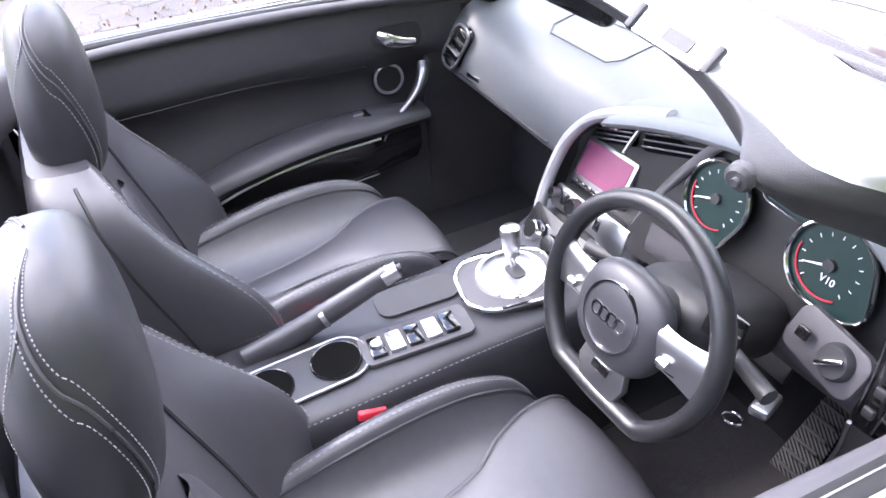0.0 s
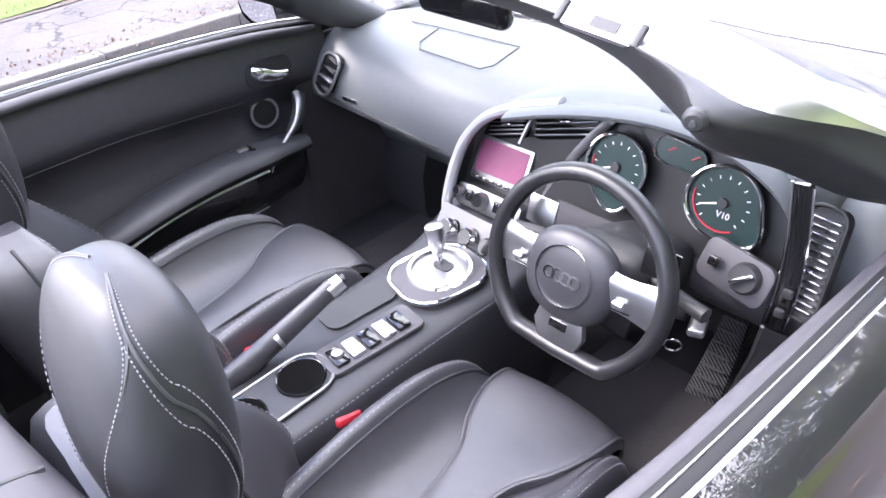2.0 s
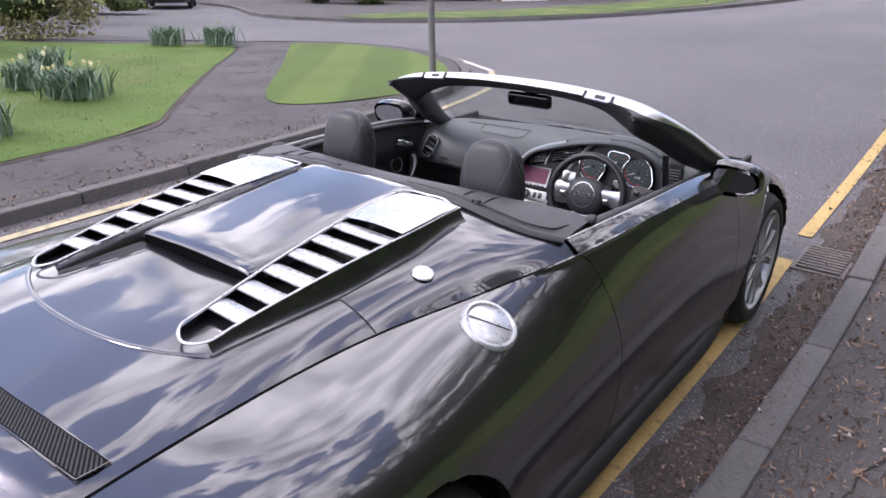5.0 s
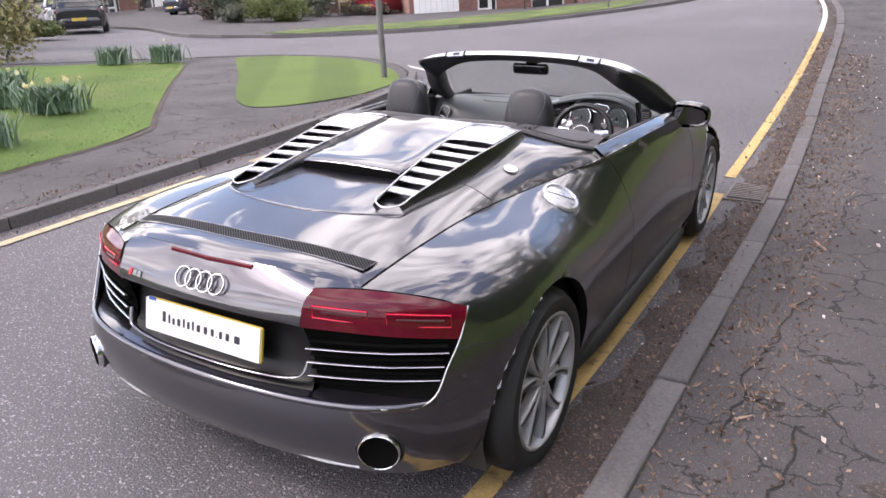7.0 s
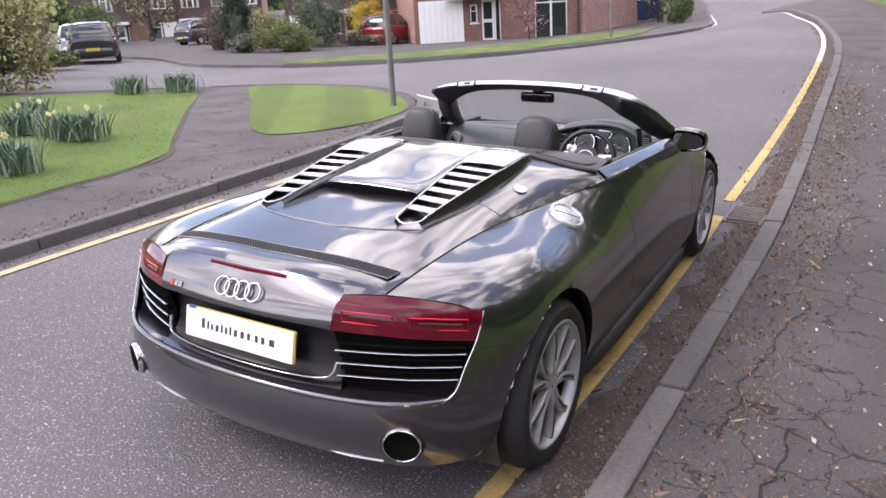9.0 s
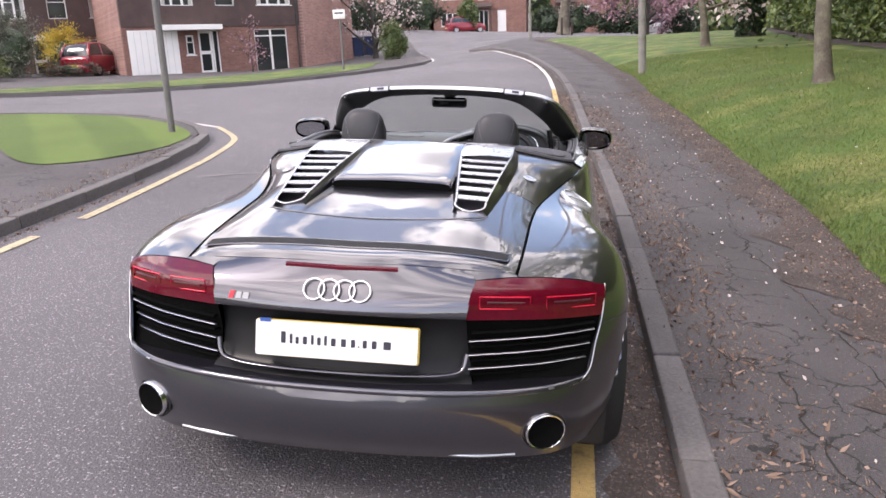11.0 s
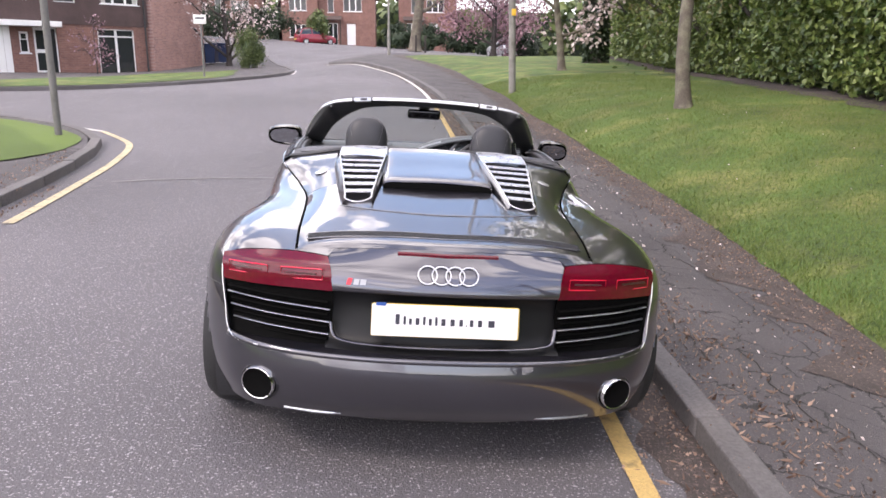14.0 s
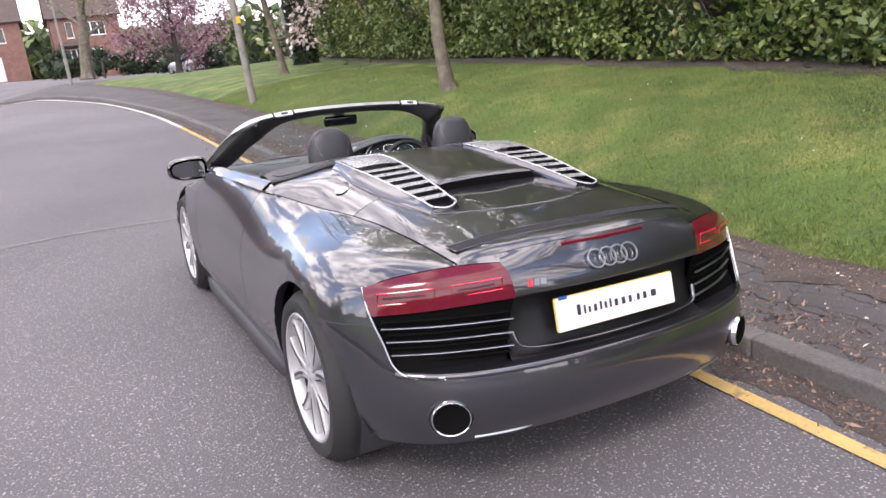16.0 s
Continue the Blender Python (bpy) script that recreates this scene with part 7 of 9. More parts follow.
lever = part("gear_lever", tube([(0.020, 1.785, 0.60), (0.008, 1.788, 0.655)], 0.0065, 12), CHROME, console, "polished metal gear lever")
part("gear_knob", xform(lathe([(0.0, 0.026), (0.014, 0.026), (0.0195, 0.022), (0.0205, 0.012), (0.0185, -0.010), (0.0145, -0.034), (0.008, -0.042)], 28), pose(0.003, 1.789, 0.676, 0, -8, 0)), SATIN, lever)
hb = part("handbrake", tube([(-0.045, 1.27, 0.575), (-0.038, 1.36, 0.598), (-0.030, 1.45, 0.632), (-0.018, 1.545, 0.674)], [0.020, 0.022, 0.020, 0.017], 14, n=5, flat=(0.85, 1.15)), LEATHER, console, "leather handbrake lever with a metal tip")
part("brake_tip", tube([(-0.020, 1.535, 0.669), (-0.014, 1.562, 0.681)], [0.0185, 0.0165], 14), SATIN, hb)
part("brake_button", tube([(-0.014, 1.562, 0.681), (-0.0125, 1.570, 0.685)], 0.009, 10), BLACK_MATT, hb)
part("brake_ring", tube([(-0.0335, 1.415, 0.617), (-0.0325, 1.423, 0.620)], 0.0225, 14), SATIN, hb)
# climate controls under the screen
clim = part("climate_panel", patch([[(x, 1.868 + 0.02 * abs(x), 0.575) for x in (-0.11, -0.06, 0.0, 0.06, 0.10)], [(x, 1.925 + 0.02 * abs(x), 0.648) for x in (-0.115, -0.06, 0.0, 0.06, 0.10)]], 2, 3, flip=True), BLACK_GLOSS, console, thick=0.01)
for x in (-0.066, -0.006, 0.054):
    m = facing((x, 1.893, 0.612), (0, -1, 0.75))
    part("knob", xform(lathe([(0.0, 0.020), (0.017, 0.020), (0.020, 0.016), (0.021, 0.0)], 24), m), BLACK_GLOSS, clim)
    part("knob_ring", xform(lathe([(0.017, 0.0205), (0.0215, 0.015), (0.0235, 0.0)], 24), m), CHROME, clim)
for k in range(7):
    part("button", xform(box((0.022, 0.010, 0.006), (0, 0, 0), 0.002), facing((-0.084 + 0.026 * k, 1.868, 0.584), (0, -1, 0.8))), SATIN if k % 3 == 1 else BLACK_GLOSS, clim)
bk = part("belt_buckle", xform(box((0.028, 0.05, 0.10), (0, 0, 0), 0.006), pose(0.143, 1.415, 0.485, -12, 0, 0)), BLACK_MATT, car, "belt buckle with a red button")
part("buckle_button", xform(box((0.030, 0.052, 0.018), (0, 0, 0), 0.005), pose(0.143, 1.426, 0.540, -12, 0, 0)), RED_PLASTIC, bk)
bk = part("belt_buckle", xform(box((0.028, 0.05, 0.10), (0, 0, 0), 0.006), pose(-0.145, 1.415, 0.46, -12, 0, 0)), BLACK_MATT, car, "belt buckle with a red button")
part("buckle_button", xform(box((0.030, 0.052, 0.018), (0, 0, 0), 0.005), pose(-0.145, 1.426, 0.515, -12, 0, 0)), RED_PLASTIC, bk)

# street, gardens and houses ------------------------------------------------
def leaf_mat(name, a, b, rough=0.5):
    """Leaves that differ one by one between two colours."""
    m = bpy.data.materials.new(name)
    m.use_nodes = True
    n, l = m.node_tree.nodes, m.node_tree.links
    p = n["Principled BSDF"]
    g = n.new("ShaderNodeNewGeometry")
    r = n.new("ShaderNodeValToRGB")
    r.color_ramp.elements[0].color, r.color_ramp.elements[1].color = (*a, 1), (*b, 1)
    l.new(g.outputs["Random Per Island"], r.inputs[0])
    l.new(r.outputs[0], p.inputs["Base Color"])
    p.inputs["Roughness"].default_value = rough
    return m


LAUREL = leaf_mat("laurel_leaf", (0.045, 0.090, 0.022), (0.21, 0.26, 0.075), 0.32)
SHRUB = leaf_mat("shrub_leaf", (0.045, 0.075, 0.025), (0.14, 0.18, 0.055))
SHRUB_PALE = leaf_mat("pale_shrub_leaf", (0.16, 0.15, 0.05), (0.38, 0.34, 0.16))
JUNIPER = leaf_mat("juniper_leaf", (0.06, 0.085, 0.022), (0.17, 0.20, 0.055))
GREYGREEN = leaf_mat("grey_green_leaf", (0.065, 0.075, 0.055), (0.17, 0.18, 0.13))
TWIGGY = leaf_mat("brown_twig", (0.075, 0.055, 0.045), (0.20, 0.15, 0.11))
# dark green of conifers and ivy, also of the cores that imitate inner shade
SHRUB_DARK = leaf_mat("dark_leaf_and_shade", (0.012, 0.026, 0.013), (0.035, 0.06, 0.025))
BLOSSOM = leaf_mat("pink_blossom", (0.20, 0.10, 0.125), (0.42, 0.26, 0.30))
BLOSSOM_PALE = leaf_mat("pale_blossom", (0.48, 0.36, 0.36), (0.72, 0.62, 0.60))
FORSYTHIA = leaf_mat("yellow_blossom", (0.45, 0.32, 0.03), (0.65, 0.50, 0.08))
BUDS = leaf_mat("spring_buds", (0.10, 0.09, 0.04), (0.24, 0.22, 0.09))
YOUNG_LEAF = leaf_mat("young_spring_leaf", (0.12, 0.15, 0.04), (0.30, 0.33, 0.11))
BLADE = leaf_mat("grass_blade", (0.085, 0.14, 0.022), (0.16, 0.20, 0.05), 0.6)
DAFF_LEAF = leaf_mat("daffodil_leaf", (0.075, 0.13, 0.085), (0.18, 0.26, 0.17))
DAFF_BLOOM = leaf_mat("daffodil_bloom", (0.72, 0.62, 0.28), (0.80, 0.76, 0.50))
DEAD_LEAF = leaf_mat("dead_leaf", (0.09, 0.05, 0.035), (0.36, 0.25, 0.19), 0.8)
PETAL = leaf_mat("fallen_petal", (0.5, 0.42, 0.40), (0.75, 0.66, 0.64), 0.8)
BARK = mat("grey_brown_bark", (0.125, 0.105, 0.085), 0.9, 0, 0.35, 3, 40, bump=1.0, bscale=40, spot=((0.19, 0.175, 0.13), 5.0, 0.45, 0.65))
BARK_DARK = mat("dark_bark", (0.045, 0.038, 0.034), 0.9, 0, 0.3, 3, 40, bump=1.0, bscale=50)
rng = np.random.default_rng(7)


def leaf_mesh(name, at, size, material, parent=None, flat=0.0, long=1.7, jitter=0.45, lean=None, label=""):
    """Many small bent leaves, each two triangles, at the given places."""
    at = np.asarray(at, float)
    n = len(at)
    a = rng.normal(size=(n, 3))
    if lean is not None:
        a = a * (1 - flat) + np.asarray(lean) * flat * 2
    a /= np.linalg.norm(a, axis=1)[:, None]
    b = np.cross(a, rng.normal(size=(n, 3)))
    b /= np.linalg.norm(b, axis=1)[:, None] + 1e-9
    c = np.cross(a, b)
    s = size * (1 + jitter * (rng.random(n) * 2 - 1))[:, None]
    v = np.stack([at - a * s * long / 2, at + b * s / 2 + c * s * 0.12, at + a * s * long / 2, at - b * s / 2 + c * s * 0.12], 1).reshape(-1, 3)
    k = np.arange(n) * 4
    f = np.concatenate([np.stack([k, k + 1, k + 2], 1), np.stack([k, k + 2, k + 3], 1)])
    me = bpy.data.meshes.new(name)
    me.from_pydata(v.tolist(), [], f.tolist())
    me.materials.append(material)
    ob = new(name, me)
    if parent is not None:
        ob.parent = parent
    return tagged(ob, label, kind="stuff")


def clumped(n, centre, radii, clumps=40, spread=0.35, shell=0.55):
    """Points of a crown: round clumps near its skin, with gaps between them."""
    c = rng.normal(size=(clumps, 3))
    c /= np.linalg.norm(c, axis=1)[:, None]
    c *= (shell + (1 - shell) * rng.random((clumps, 1)))
    which = rng.integers(0, clumps, n)
    size = spread * (0.5 + rng.random(clumps))
    p = c[which] + rng.normal(size=(n, 3)) * size[which][:, None] * 0.5
    return np.asarray(centre) + p * np.asarray(radii)


ground_at = lambda x, y: float(lie(x, y)) + KERB_H


def bush(x, y, radii, material, n, label, size=0.10, z=None, name="bush", clumps=40):
    z0 = ground_at(x, y) if z is None else z
    b = thing(name, label, "bush", Matrix.Translation((x, y, z0)))
    # dark core behind the leaves paints the shade inside the bush
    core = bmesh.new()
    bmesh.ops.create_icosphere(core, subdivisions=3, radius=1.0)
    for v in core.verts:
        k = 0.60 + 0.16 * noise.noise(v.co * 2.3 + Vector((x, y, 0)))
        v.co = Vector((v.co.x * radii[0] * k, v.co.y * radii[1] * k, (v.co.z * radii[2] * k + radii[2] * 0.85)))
    part("shade_core", core, SHRUB_DARK, b)
    pts = clumped(n, (0, 0, radii[2] * 0.95), radii, clumps)
    pts[:, 2] = np.maximum(pts[:, 2], 0.02)
    leaf_mesh("foliage", pts, size, material, b)
    return b


def tree(x, y, height, r, lean, crown, material, n, label, bark=None, limbs=6, leaf=0.12, z=None, first=0.45, seed=1, name="tree", twigs=10):
    """A tapered trunk that forks into limbs and twigs, with a loose crown."""
    rs = np.random.default_rng(seed)
    z0 = z if z is not None else ground_at(x, y)
    t = thing(name, label, "tree", Matrix.Translation((x, y, z0 - 0.05)))
    top = np.array([lean[0] * height, lean[1] * height, height])
    mid = top * 0.5 + np.array([rs.normal() * 0.12, rs.normal() * 0.12, 0])
    trunk = spline([(0, 0, 0), tuple(top * 0.12), tuple(mid), tuple(top)], 6)
    rad = np.interp(np.linspace(0, 1, len(trunk)), [0, 0.05, 0.15, 0.6, 1.0], [r * 1.45, r * 1.15, r, r * 0.7, r * 0.25])
    part("trunk", tube(trunk, rad, 12), bark or BARK, t, smooth=80)
    wood = bmesh.new()
    tips = []
    for k in range(limbs):
        f = first + (0.95 - first) * (k + 0.3) / limbs
        i = int(f * (len(trunk) - 1))
        a = 2.4 * k + rs.random()
        reach = crown[0] * (0.75 + 0.5 * rs.random()) * (1.15 - f * 0.5)
        p0 = trunk[i]
        p2 = p0 + np.array([math.cos(a) * reach, math.sin(a) * reach, reach * (0.55 + 0.5 * rs.random())])
        p1 = (p0 + p2) / 2 + np.array([0, 0, -0.1 * reach]) + rs.normal(size=3) * 0.06 * reach
        path = spline([p0, p1, p2], 4)
        tube(path, np.linspace(rad[i] * 0.55, 0.012, len(path)), 7, bm=wood)
        for j in range(twigs):
            q0 = path[rs.integers(3, len(path))]
            q1 = q0 + rs.normal(size=3) * reach * 0.22 + np.array([0, 0, 0.14 * reach])
            tube([q0, (q0 + q1) / 2 + rs.normal(size=3) * 0.03, q1], [0.012, 0.008, 0.004], 4, bm=wood)
            tips += [q0, q1, (q0 + q1) / 2]
    part("branchwork", wood, bark or BARK, t, smooth=80)
    tips = np.array(tips)
    pick = tips[rs.integers(0, len(tips), n)] + rs.normal(size=(n, 3)) * crown[1]
    leaf_mesh("crown", pick, leaf, material, t)
    return t


# hedge of laurel along the top of the bank
HEDGE = even(follow([(6.3, -14), (6.35, -6), (6.45, 2.2), (6.75, 3.8), (6.72, 5.2), (6.62, 8.2), (7.2, 13.5), (7.5, 17.2), (8.6, 24), (9.3, 29), (11, 38), (13, 48)]), 120)
hedge = thing("laurel_hedge", "tall glossy green laurel hedge along the bank", "hedge")
# dark sheet set behind the leaves; its colour stands for the hedge's inner shade
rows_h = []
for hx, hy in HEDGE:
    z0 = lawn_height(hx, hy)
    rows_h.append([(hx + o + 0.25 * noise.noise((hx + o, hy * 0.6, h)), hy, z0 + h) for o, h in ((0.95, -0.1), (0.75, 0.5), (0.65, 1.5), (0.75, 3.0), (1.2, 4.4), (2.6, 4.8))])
part("hedge_shade_core", grid_bm(np.array(rows_h), flip=True), SHRUB_DARK, hedge, smooth=60)
N = 210000
u = (0.10 + 0.72 * rng.random(N)) * (len(HEDGE) - 1.001)
i = u.astype(int)
base = HEDGE[i] + (HEDGE[np.minimum(i + 1, len(HEDGE) - 1)] - HEDGE[i]) * (u - i)[:, None]
h = rng.random(N) ** 0.85 * 4.7
wob = np.array([noise.noise((x * 0.8, y * 0.8, z * 0.9)) + 0.5 * noise.noise((x * 2.3, y * 2.3, z * 2.3)) for x, y, z in zip(base[:, 0], base[:, 1], h)])
off = 0.22 - 0.42 * np.maximum(wob, -0.35) * (1 - np.exp(-h * 1.6)) + 0.10 * rng.normal(size=N) + 0.2 * np.exp(-h * 2.2)
keep = (wob > -0.30) | (rng.random(N) < 0.35)
zb = np.array([lawn_height(x, y) for x, y in HEDGE])
pts = np.stack([base[:, 0] + off, base[:, 1], np.interp(base[:, 1], HEDGE[:, 1], zb) + 0.06 + h], 1)[keep]
leaf_mesh("foliage", pts, 0.066, LAUREL, hedge, flat=0.3, lean=(-0.4, -0.3, -0.5), label="glossy laurel leaves")
tagged(part("hedge_bed", ribbon(even(HEDGE, 400) + np.array([0.22, 0]), 0.75, lawn_height, 0.012, 3, 0.6), EARTH), "bare brown soil under the hedge", "soil", kind="structure")

# trees on the bank
tree(4.50, 8.62, 8.5, 0.115, (-0.085, -0.01), (3.0, 0.28), YOUNG_LEAF, 5200, "slim grey-brown tree trunk on the grass bank", limbs=9, leaf=0.09, z=lawn_height(4.50, 8.62), first=0.52, seed=3, twigs=22)
tree(4.95, 19.5, 6.0, 0.12, (-0.10, 0.02), (2.3, 0.20), BLOSSOM_PALE, 2600, "small cherry tree with pale pink blossom", limbs=7, leaf=0.09, z=lawn_height(4.95, 19.5), first=0.42, seed=5)
ivy = tree(7.45, 25.0, 9.0, 0.33, (-0.03, 0.0), (3.0, 0.3), SHRUB, 900, "stout tree trunk wrapped in dark ivy", BARK_DARK, 6, 0.1, z=lawn_height(7.45, 25.0), first=0.6, seed=8)
a_ = rng.random(5200) * 2 * math.pi
h_ = rng.random(5200) * 5.5
leaf_mesh("ivy", np.stack([0.40 * np.cos(a_) - 0.03 * h_ + rng.normal(size=5200) * 0.05, 0.40 * np.sin(a_) + rng.normal(size=5200) * 0.05, h_], 1), 0.10, SHRUB_DARK, ivy)
tree(6.9, 50.0, 6.5, 0.22, (0.03, 0), (3.9, 0.38), BLOSSOM, 10500, "pink cherry tree in full blossom", BARK_DARK, 10, 0.115, first=0.28, seed=11)
tree(1.5, 52.0, 9.0, 0.42, (0.05, 0), (3.4, 0.3), BUDS, 800, "bare old tree before the far houses", BARK, 7, 0.1, first=0.5, seed=13)
tree(-8.6, 37.2, 5.6, 0.15, (0.02, 0.0), (2.7, 0.22), BLOSSOM_PALE, 1300, "spreading small tree with sparse pale blossom", BARK_DARK, 11, 0.10, first=0.16, seed=15, twigs=16)
tree(-12.3, 29.2, 2.3, 0.03, (0.02, 0), (0.75, 0.16), BLOSSOM, 260, "thin young tree with reddish blossom by a brick wall", BARK_DARK, 7, 0.07, first=0.35, seed=16)
for k, (x, y, hh) in enumerate(((-33, 13.5, 9), (-43, 24, 11), (-46, 36, 10), (-36, 46, 12), (-24, 54, 11), (-19.0, 8.2, 6))):
    tree(x, y, hh, 0.2, (0.02, 0.01), (3.0, 0.35), YOUNG_LEAF if k % 2 else BUDS, 2600, "tall garden tree with thin spring leaves", BARK_DARK, 9, 0.14, first=0.25, seed=20 + k)

# tall trees standing behind the hedge, mirrored in the paint
for k, (x, y, hh) in enumerate(((9.6, -5.5, 10.5), (9.3, 1.5, 11.0), (9.9, 9.0, 11.5), (9.6, 15.5, 11.0), (11.2, 22.5, 12.0))):
    tree(x, y, hh, 0.22, (-0.06, 0.01), (3.6, 0.45), SHRUB if k % 2 else LAUREL, 14000, "tall leafy tree behind the laurel hedge", BARK_DARK, 11, 0.085, first=0.3, seed=40 + k)

for k, (x, y, hh) in enumerate(((8.9, 5.5, 10.5), (9.0, 11.8, 11.5), (9.4, 18.2, 12.0), (8.8, -1.5, 11.0), (10.6, 26.0, 12.5), (7.9, -9.5, 12.0), (6.8, -16.0, 12.5))):
    tree(x, y, hh, 0.24, (-0.05, 0.01), (3.4, 0.30), BUDS, 3200, "tall bare tree with fine dark twigs behind the hedge", BARK_DARK, 13, 0.07, first=0.3, seed=60 + k, twigs=34)

# shrubs
bush(-21.3, 23.5, (1.6, 1.0, 0.60), JUNIPER, 15000, "low spreading bright green juniper", 0.045)
bush(-24.2, 23.4, (0.78, 0.7, 1.35), SHRUB_DARK, 9000, "upright dark conifer bush", 0.05)
bush(-25.6, 26.6, (0.9, 0.9, 0.95), SHRUB_PALE, 6000, "pale olive garden shrub", 0.05)
bush(-27.3, 25.0, (0.75, 0.7, 1.05), TWIGGY, 5000, "brown twiggy garden shrub", 0.05)
bush(-22.6, 27.4, (1.55, 1.2, 1.45), GREYGREEN, 12000, "rounded grey-green shrub in a front garden", 0.05)
bush(-23.0, 32.0, (1.2, 1.1, 1.1), FORSYTHIA, 9000, "yellow forsythia bush in flower", 0.045)
bush(-23.2, 22.5, (0.62, 0.55, 0.42), GREYGREEN, 5000, "clipped grey-green round shrub", 0.04)
bush(-20.6, 28.6, (1.5, 0.5, 0.35), TWIGGY, 5000, "low mauve heather along a front garden", 0.04)
bush(-13.4, 6.0, (1.2, 1.2, 1.1), SHRUB_PALE, 9000, "shrub with pale yellow variegated leaves", 0.05)
bush(-12.0, 3.6, (0.8, 0.8, 0.8), SHRUB_PALE, 5000, "shrub with pale yellow variegated leaves", 0.045)
bush(-22.7, 11.9, (1.1, 1.1, 1.05), TWIGGY, 9000, "dark brown clipped hedge beside the side road", 0.06)
bush(-21.6, 12.6, (0.8, 0.5, 0.25), JUNIPER, 4000, "low green plants at the hedge's foot", 0.05)
bush(-46.5, 31.5, (2.3, 1.5, 1.5), SHRUB, 9000, "green garden shrubs by the side road", 0.07)
bush(-6.85, 33.6, (0.62, 0.6, 0.88), SHRUB, 9000, "clipped square green bush at the corner", 0.045)
for x, y, w in ((-11.0, 62.0, 2.6), (-15.5, 60.0, 2.4), (-6.9, 68.5, 0.9)):
    bush(x, y, (w, 1.0, 1.35), SHRUB_DARK if w > 1 else SHRUB, 4000, "dark green garden hedge before the far house", 0.12)
for k in range(5):
    bush(0.6 + 2.6 * k, 64.5 - 0.4 * k, (1.5, 0.8, 1.05), SHRUB_DARK, 3200, "dark clipped hedge along the far gardens", 0.12)
bush(9.4, 51.5, (1.0, 0.9, 0.8), SHRUB_DARK, 2200, "round dark shrub beneath the cherry trees", 0.1)


# daffodils: tufts of strap leaves with blooms
def daffodils(x, y, w, n, blooms):
    z0 = left_ground(x, y) + 0.03
    d = thing("daffodil_clump", "clump of grey-green daffodil leaves with pale yellow blooms on the lawn", "daffodils", Matrix.Translation((x, y, z0)), "daffodil clumps")
    bm = bmesh.new()
    for _ in range(n):
        bx, by = rng.normal(0, w * 0.38, 2) * np.array([1.0, 0.6])
        a, lean_, h_ = rng.random() * 6.28, 0.08 + 0.16 * rng.random(), 0.26 + 0.14 * rng.random()
        s = np.array([math.sin(a), -math.cos(a), 0]) * 0.009
        p = [np.array([bx + math.cos(a) * lean_ * t ** 1.8, by + math.sin(a) * lean_ * t ** 1.8, h_ * (t - 0.15 * t ** 3)]) for t in (0, 0.4, 0.75, 1.0)]
        vs = [[bm.verts.new(q - s * f), bm.verts.new(q + s * f)] for q, f in zip(p, (1, 1, 0.8, 0.25))]
        for v0, v1 in zip(vs, vs[1:]):
            bm.faces.new((v0[0], v0[1], v1[1], v1[0]))
    tagged(part("foliage", bm, DAFF_LEAF, d, smooth=0), kind="stuff")
    fl = bmesh.new()
    for _ in range(blooms):
        bx, by = rng.normal(0, w * 0.4, 2) * np.array([1.0, 0.6])
        m = Matrix.Translation((bx, by, 0.30 + 0.10 * rng.random())) @ pose(0, 0, 0, 90 + rng.normal() * 15, 0, rng.random() * 360)
        for k in range(6):
            c, s_ = math.cos(k * 1.047), math.sin(k * 1.047)
            fl.faces.new([fl.verts.new(m @ Vector(q)) for q in ((0, 0, 0), (0.026 * c - 0.012 * s_, 0.026 * s_ + 0.012 * c, 0.004), (0.042 * c, 0.042 * s_, 0), (0.026 * c + 0.012 * s_, 0.026 * s_ - 0.012 * c, 0.004))])
        lathe([(0.010, 0.0), (0.012, 0.018), (0.016, 0.026)], 8, m, fl)
    tagged(part("blossom", fl, DAFF_BLOOM, d, smooth=0), kind="stuff")


for x, y, w, n, b in ((-6.75, 3.2, 0.55, 420, 7), (-5.65, 1.75, 0.40, 260, 2), (-7.75, 3.1, 0.45, 260, 3), (-10.3, 6.75, 0.5, 240, 0), (-9.6, 7.3, 0.45, 260, 1), (-6.1, 0.9, 0.45, 220, 2), (-8.8, 3.9, 0.5, 200, 1), (-7.3, 1.3, 0.5, 200, 2)):
    daffodils(x, y, w, n, b)


# posts, lamp and signs
WOOD_GREY = mat("weathered_grey_post", (0.16, 0.155, 0.15), 0.85, 0, 0.3, 3, 50, bump=0.5)
CONCRETE = mat("concrete_post", (0.25, 0.24, 0.22), 0.9, 0, 0.25, 3, 40, bump=0.5, spot=((0.12, 0.12, 0.10), 3.0, 0.5, 0.7))
YELLOW_TAG = mat("yellow_tag", (0.75, 0.45, 0.05), 0.5)
WHITE = mat("white_gloss_paint", (0.78, 0.77, 0.76), 0.35, 0, 0.05)
px, py = -4.50, 6.92
p = thing("sign_post", "grey steel sign post standing on the corner lawn", "post", Matrix.Translation((px, py, lawn_h(px, py) - 0.02)))
part("pole", lathe([(0.045, 0), (0.045, 2.15), (0.0, 2.15)], 16), WOOD_GREY, p)
part("bracket", box((0.06, 0.16, 0.05), (0.02, 0.03, 2.08), 0.01), WOOD_GREY, p)
px, py = 2.70, 14.7
p = thing("utility_pole", "tall weathered concrete pole with a small yellow tag", "pole", Matrix.Translation((px, py, lawn_height(px, py) - 0.05)))
part("pole", tube([(0, 0, 0), (-0.10, 0, 3.5), (-0.22, 0, 8.0)], [0.085, 0.075, 0.06], 14), CONCRETE, p)
part("tag", box((0.10, 0.03, 0.15), (-0.03, -0.09, 1.86), 0.005), YELLOW_TAG, p)
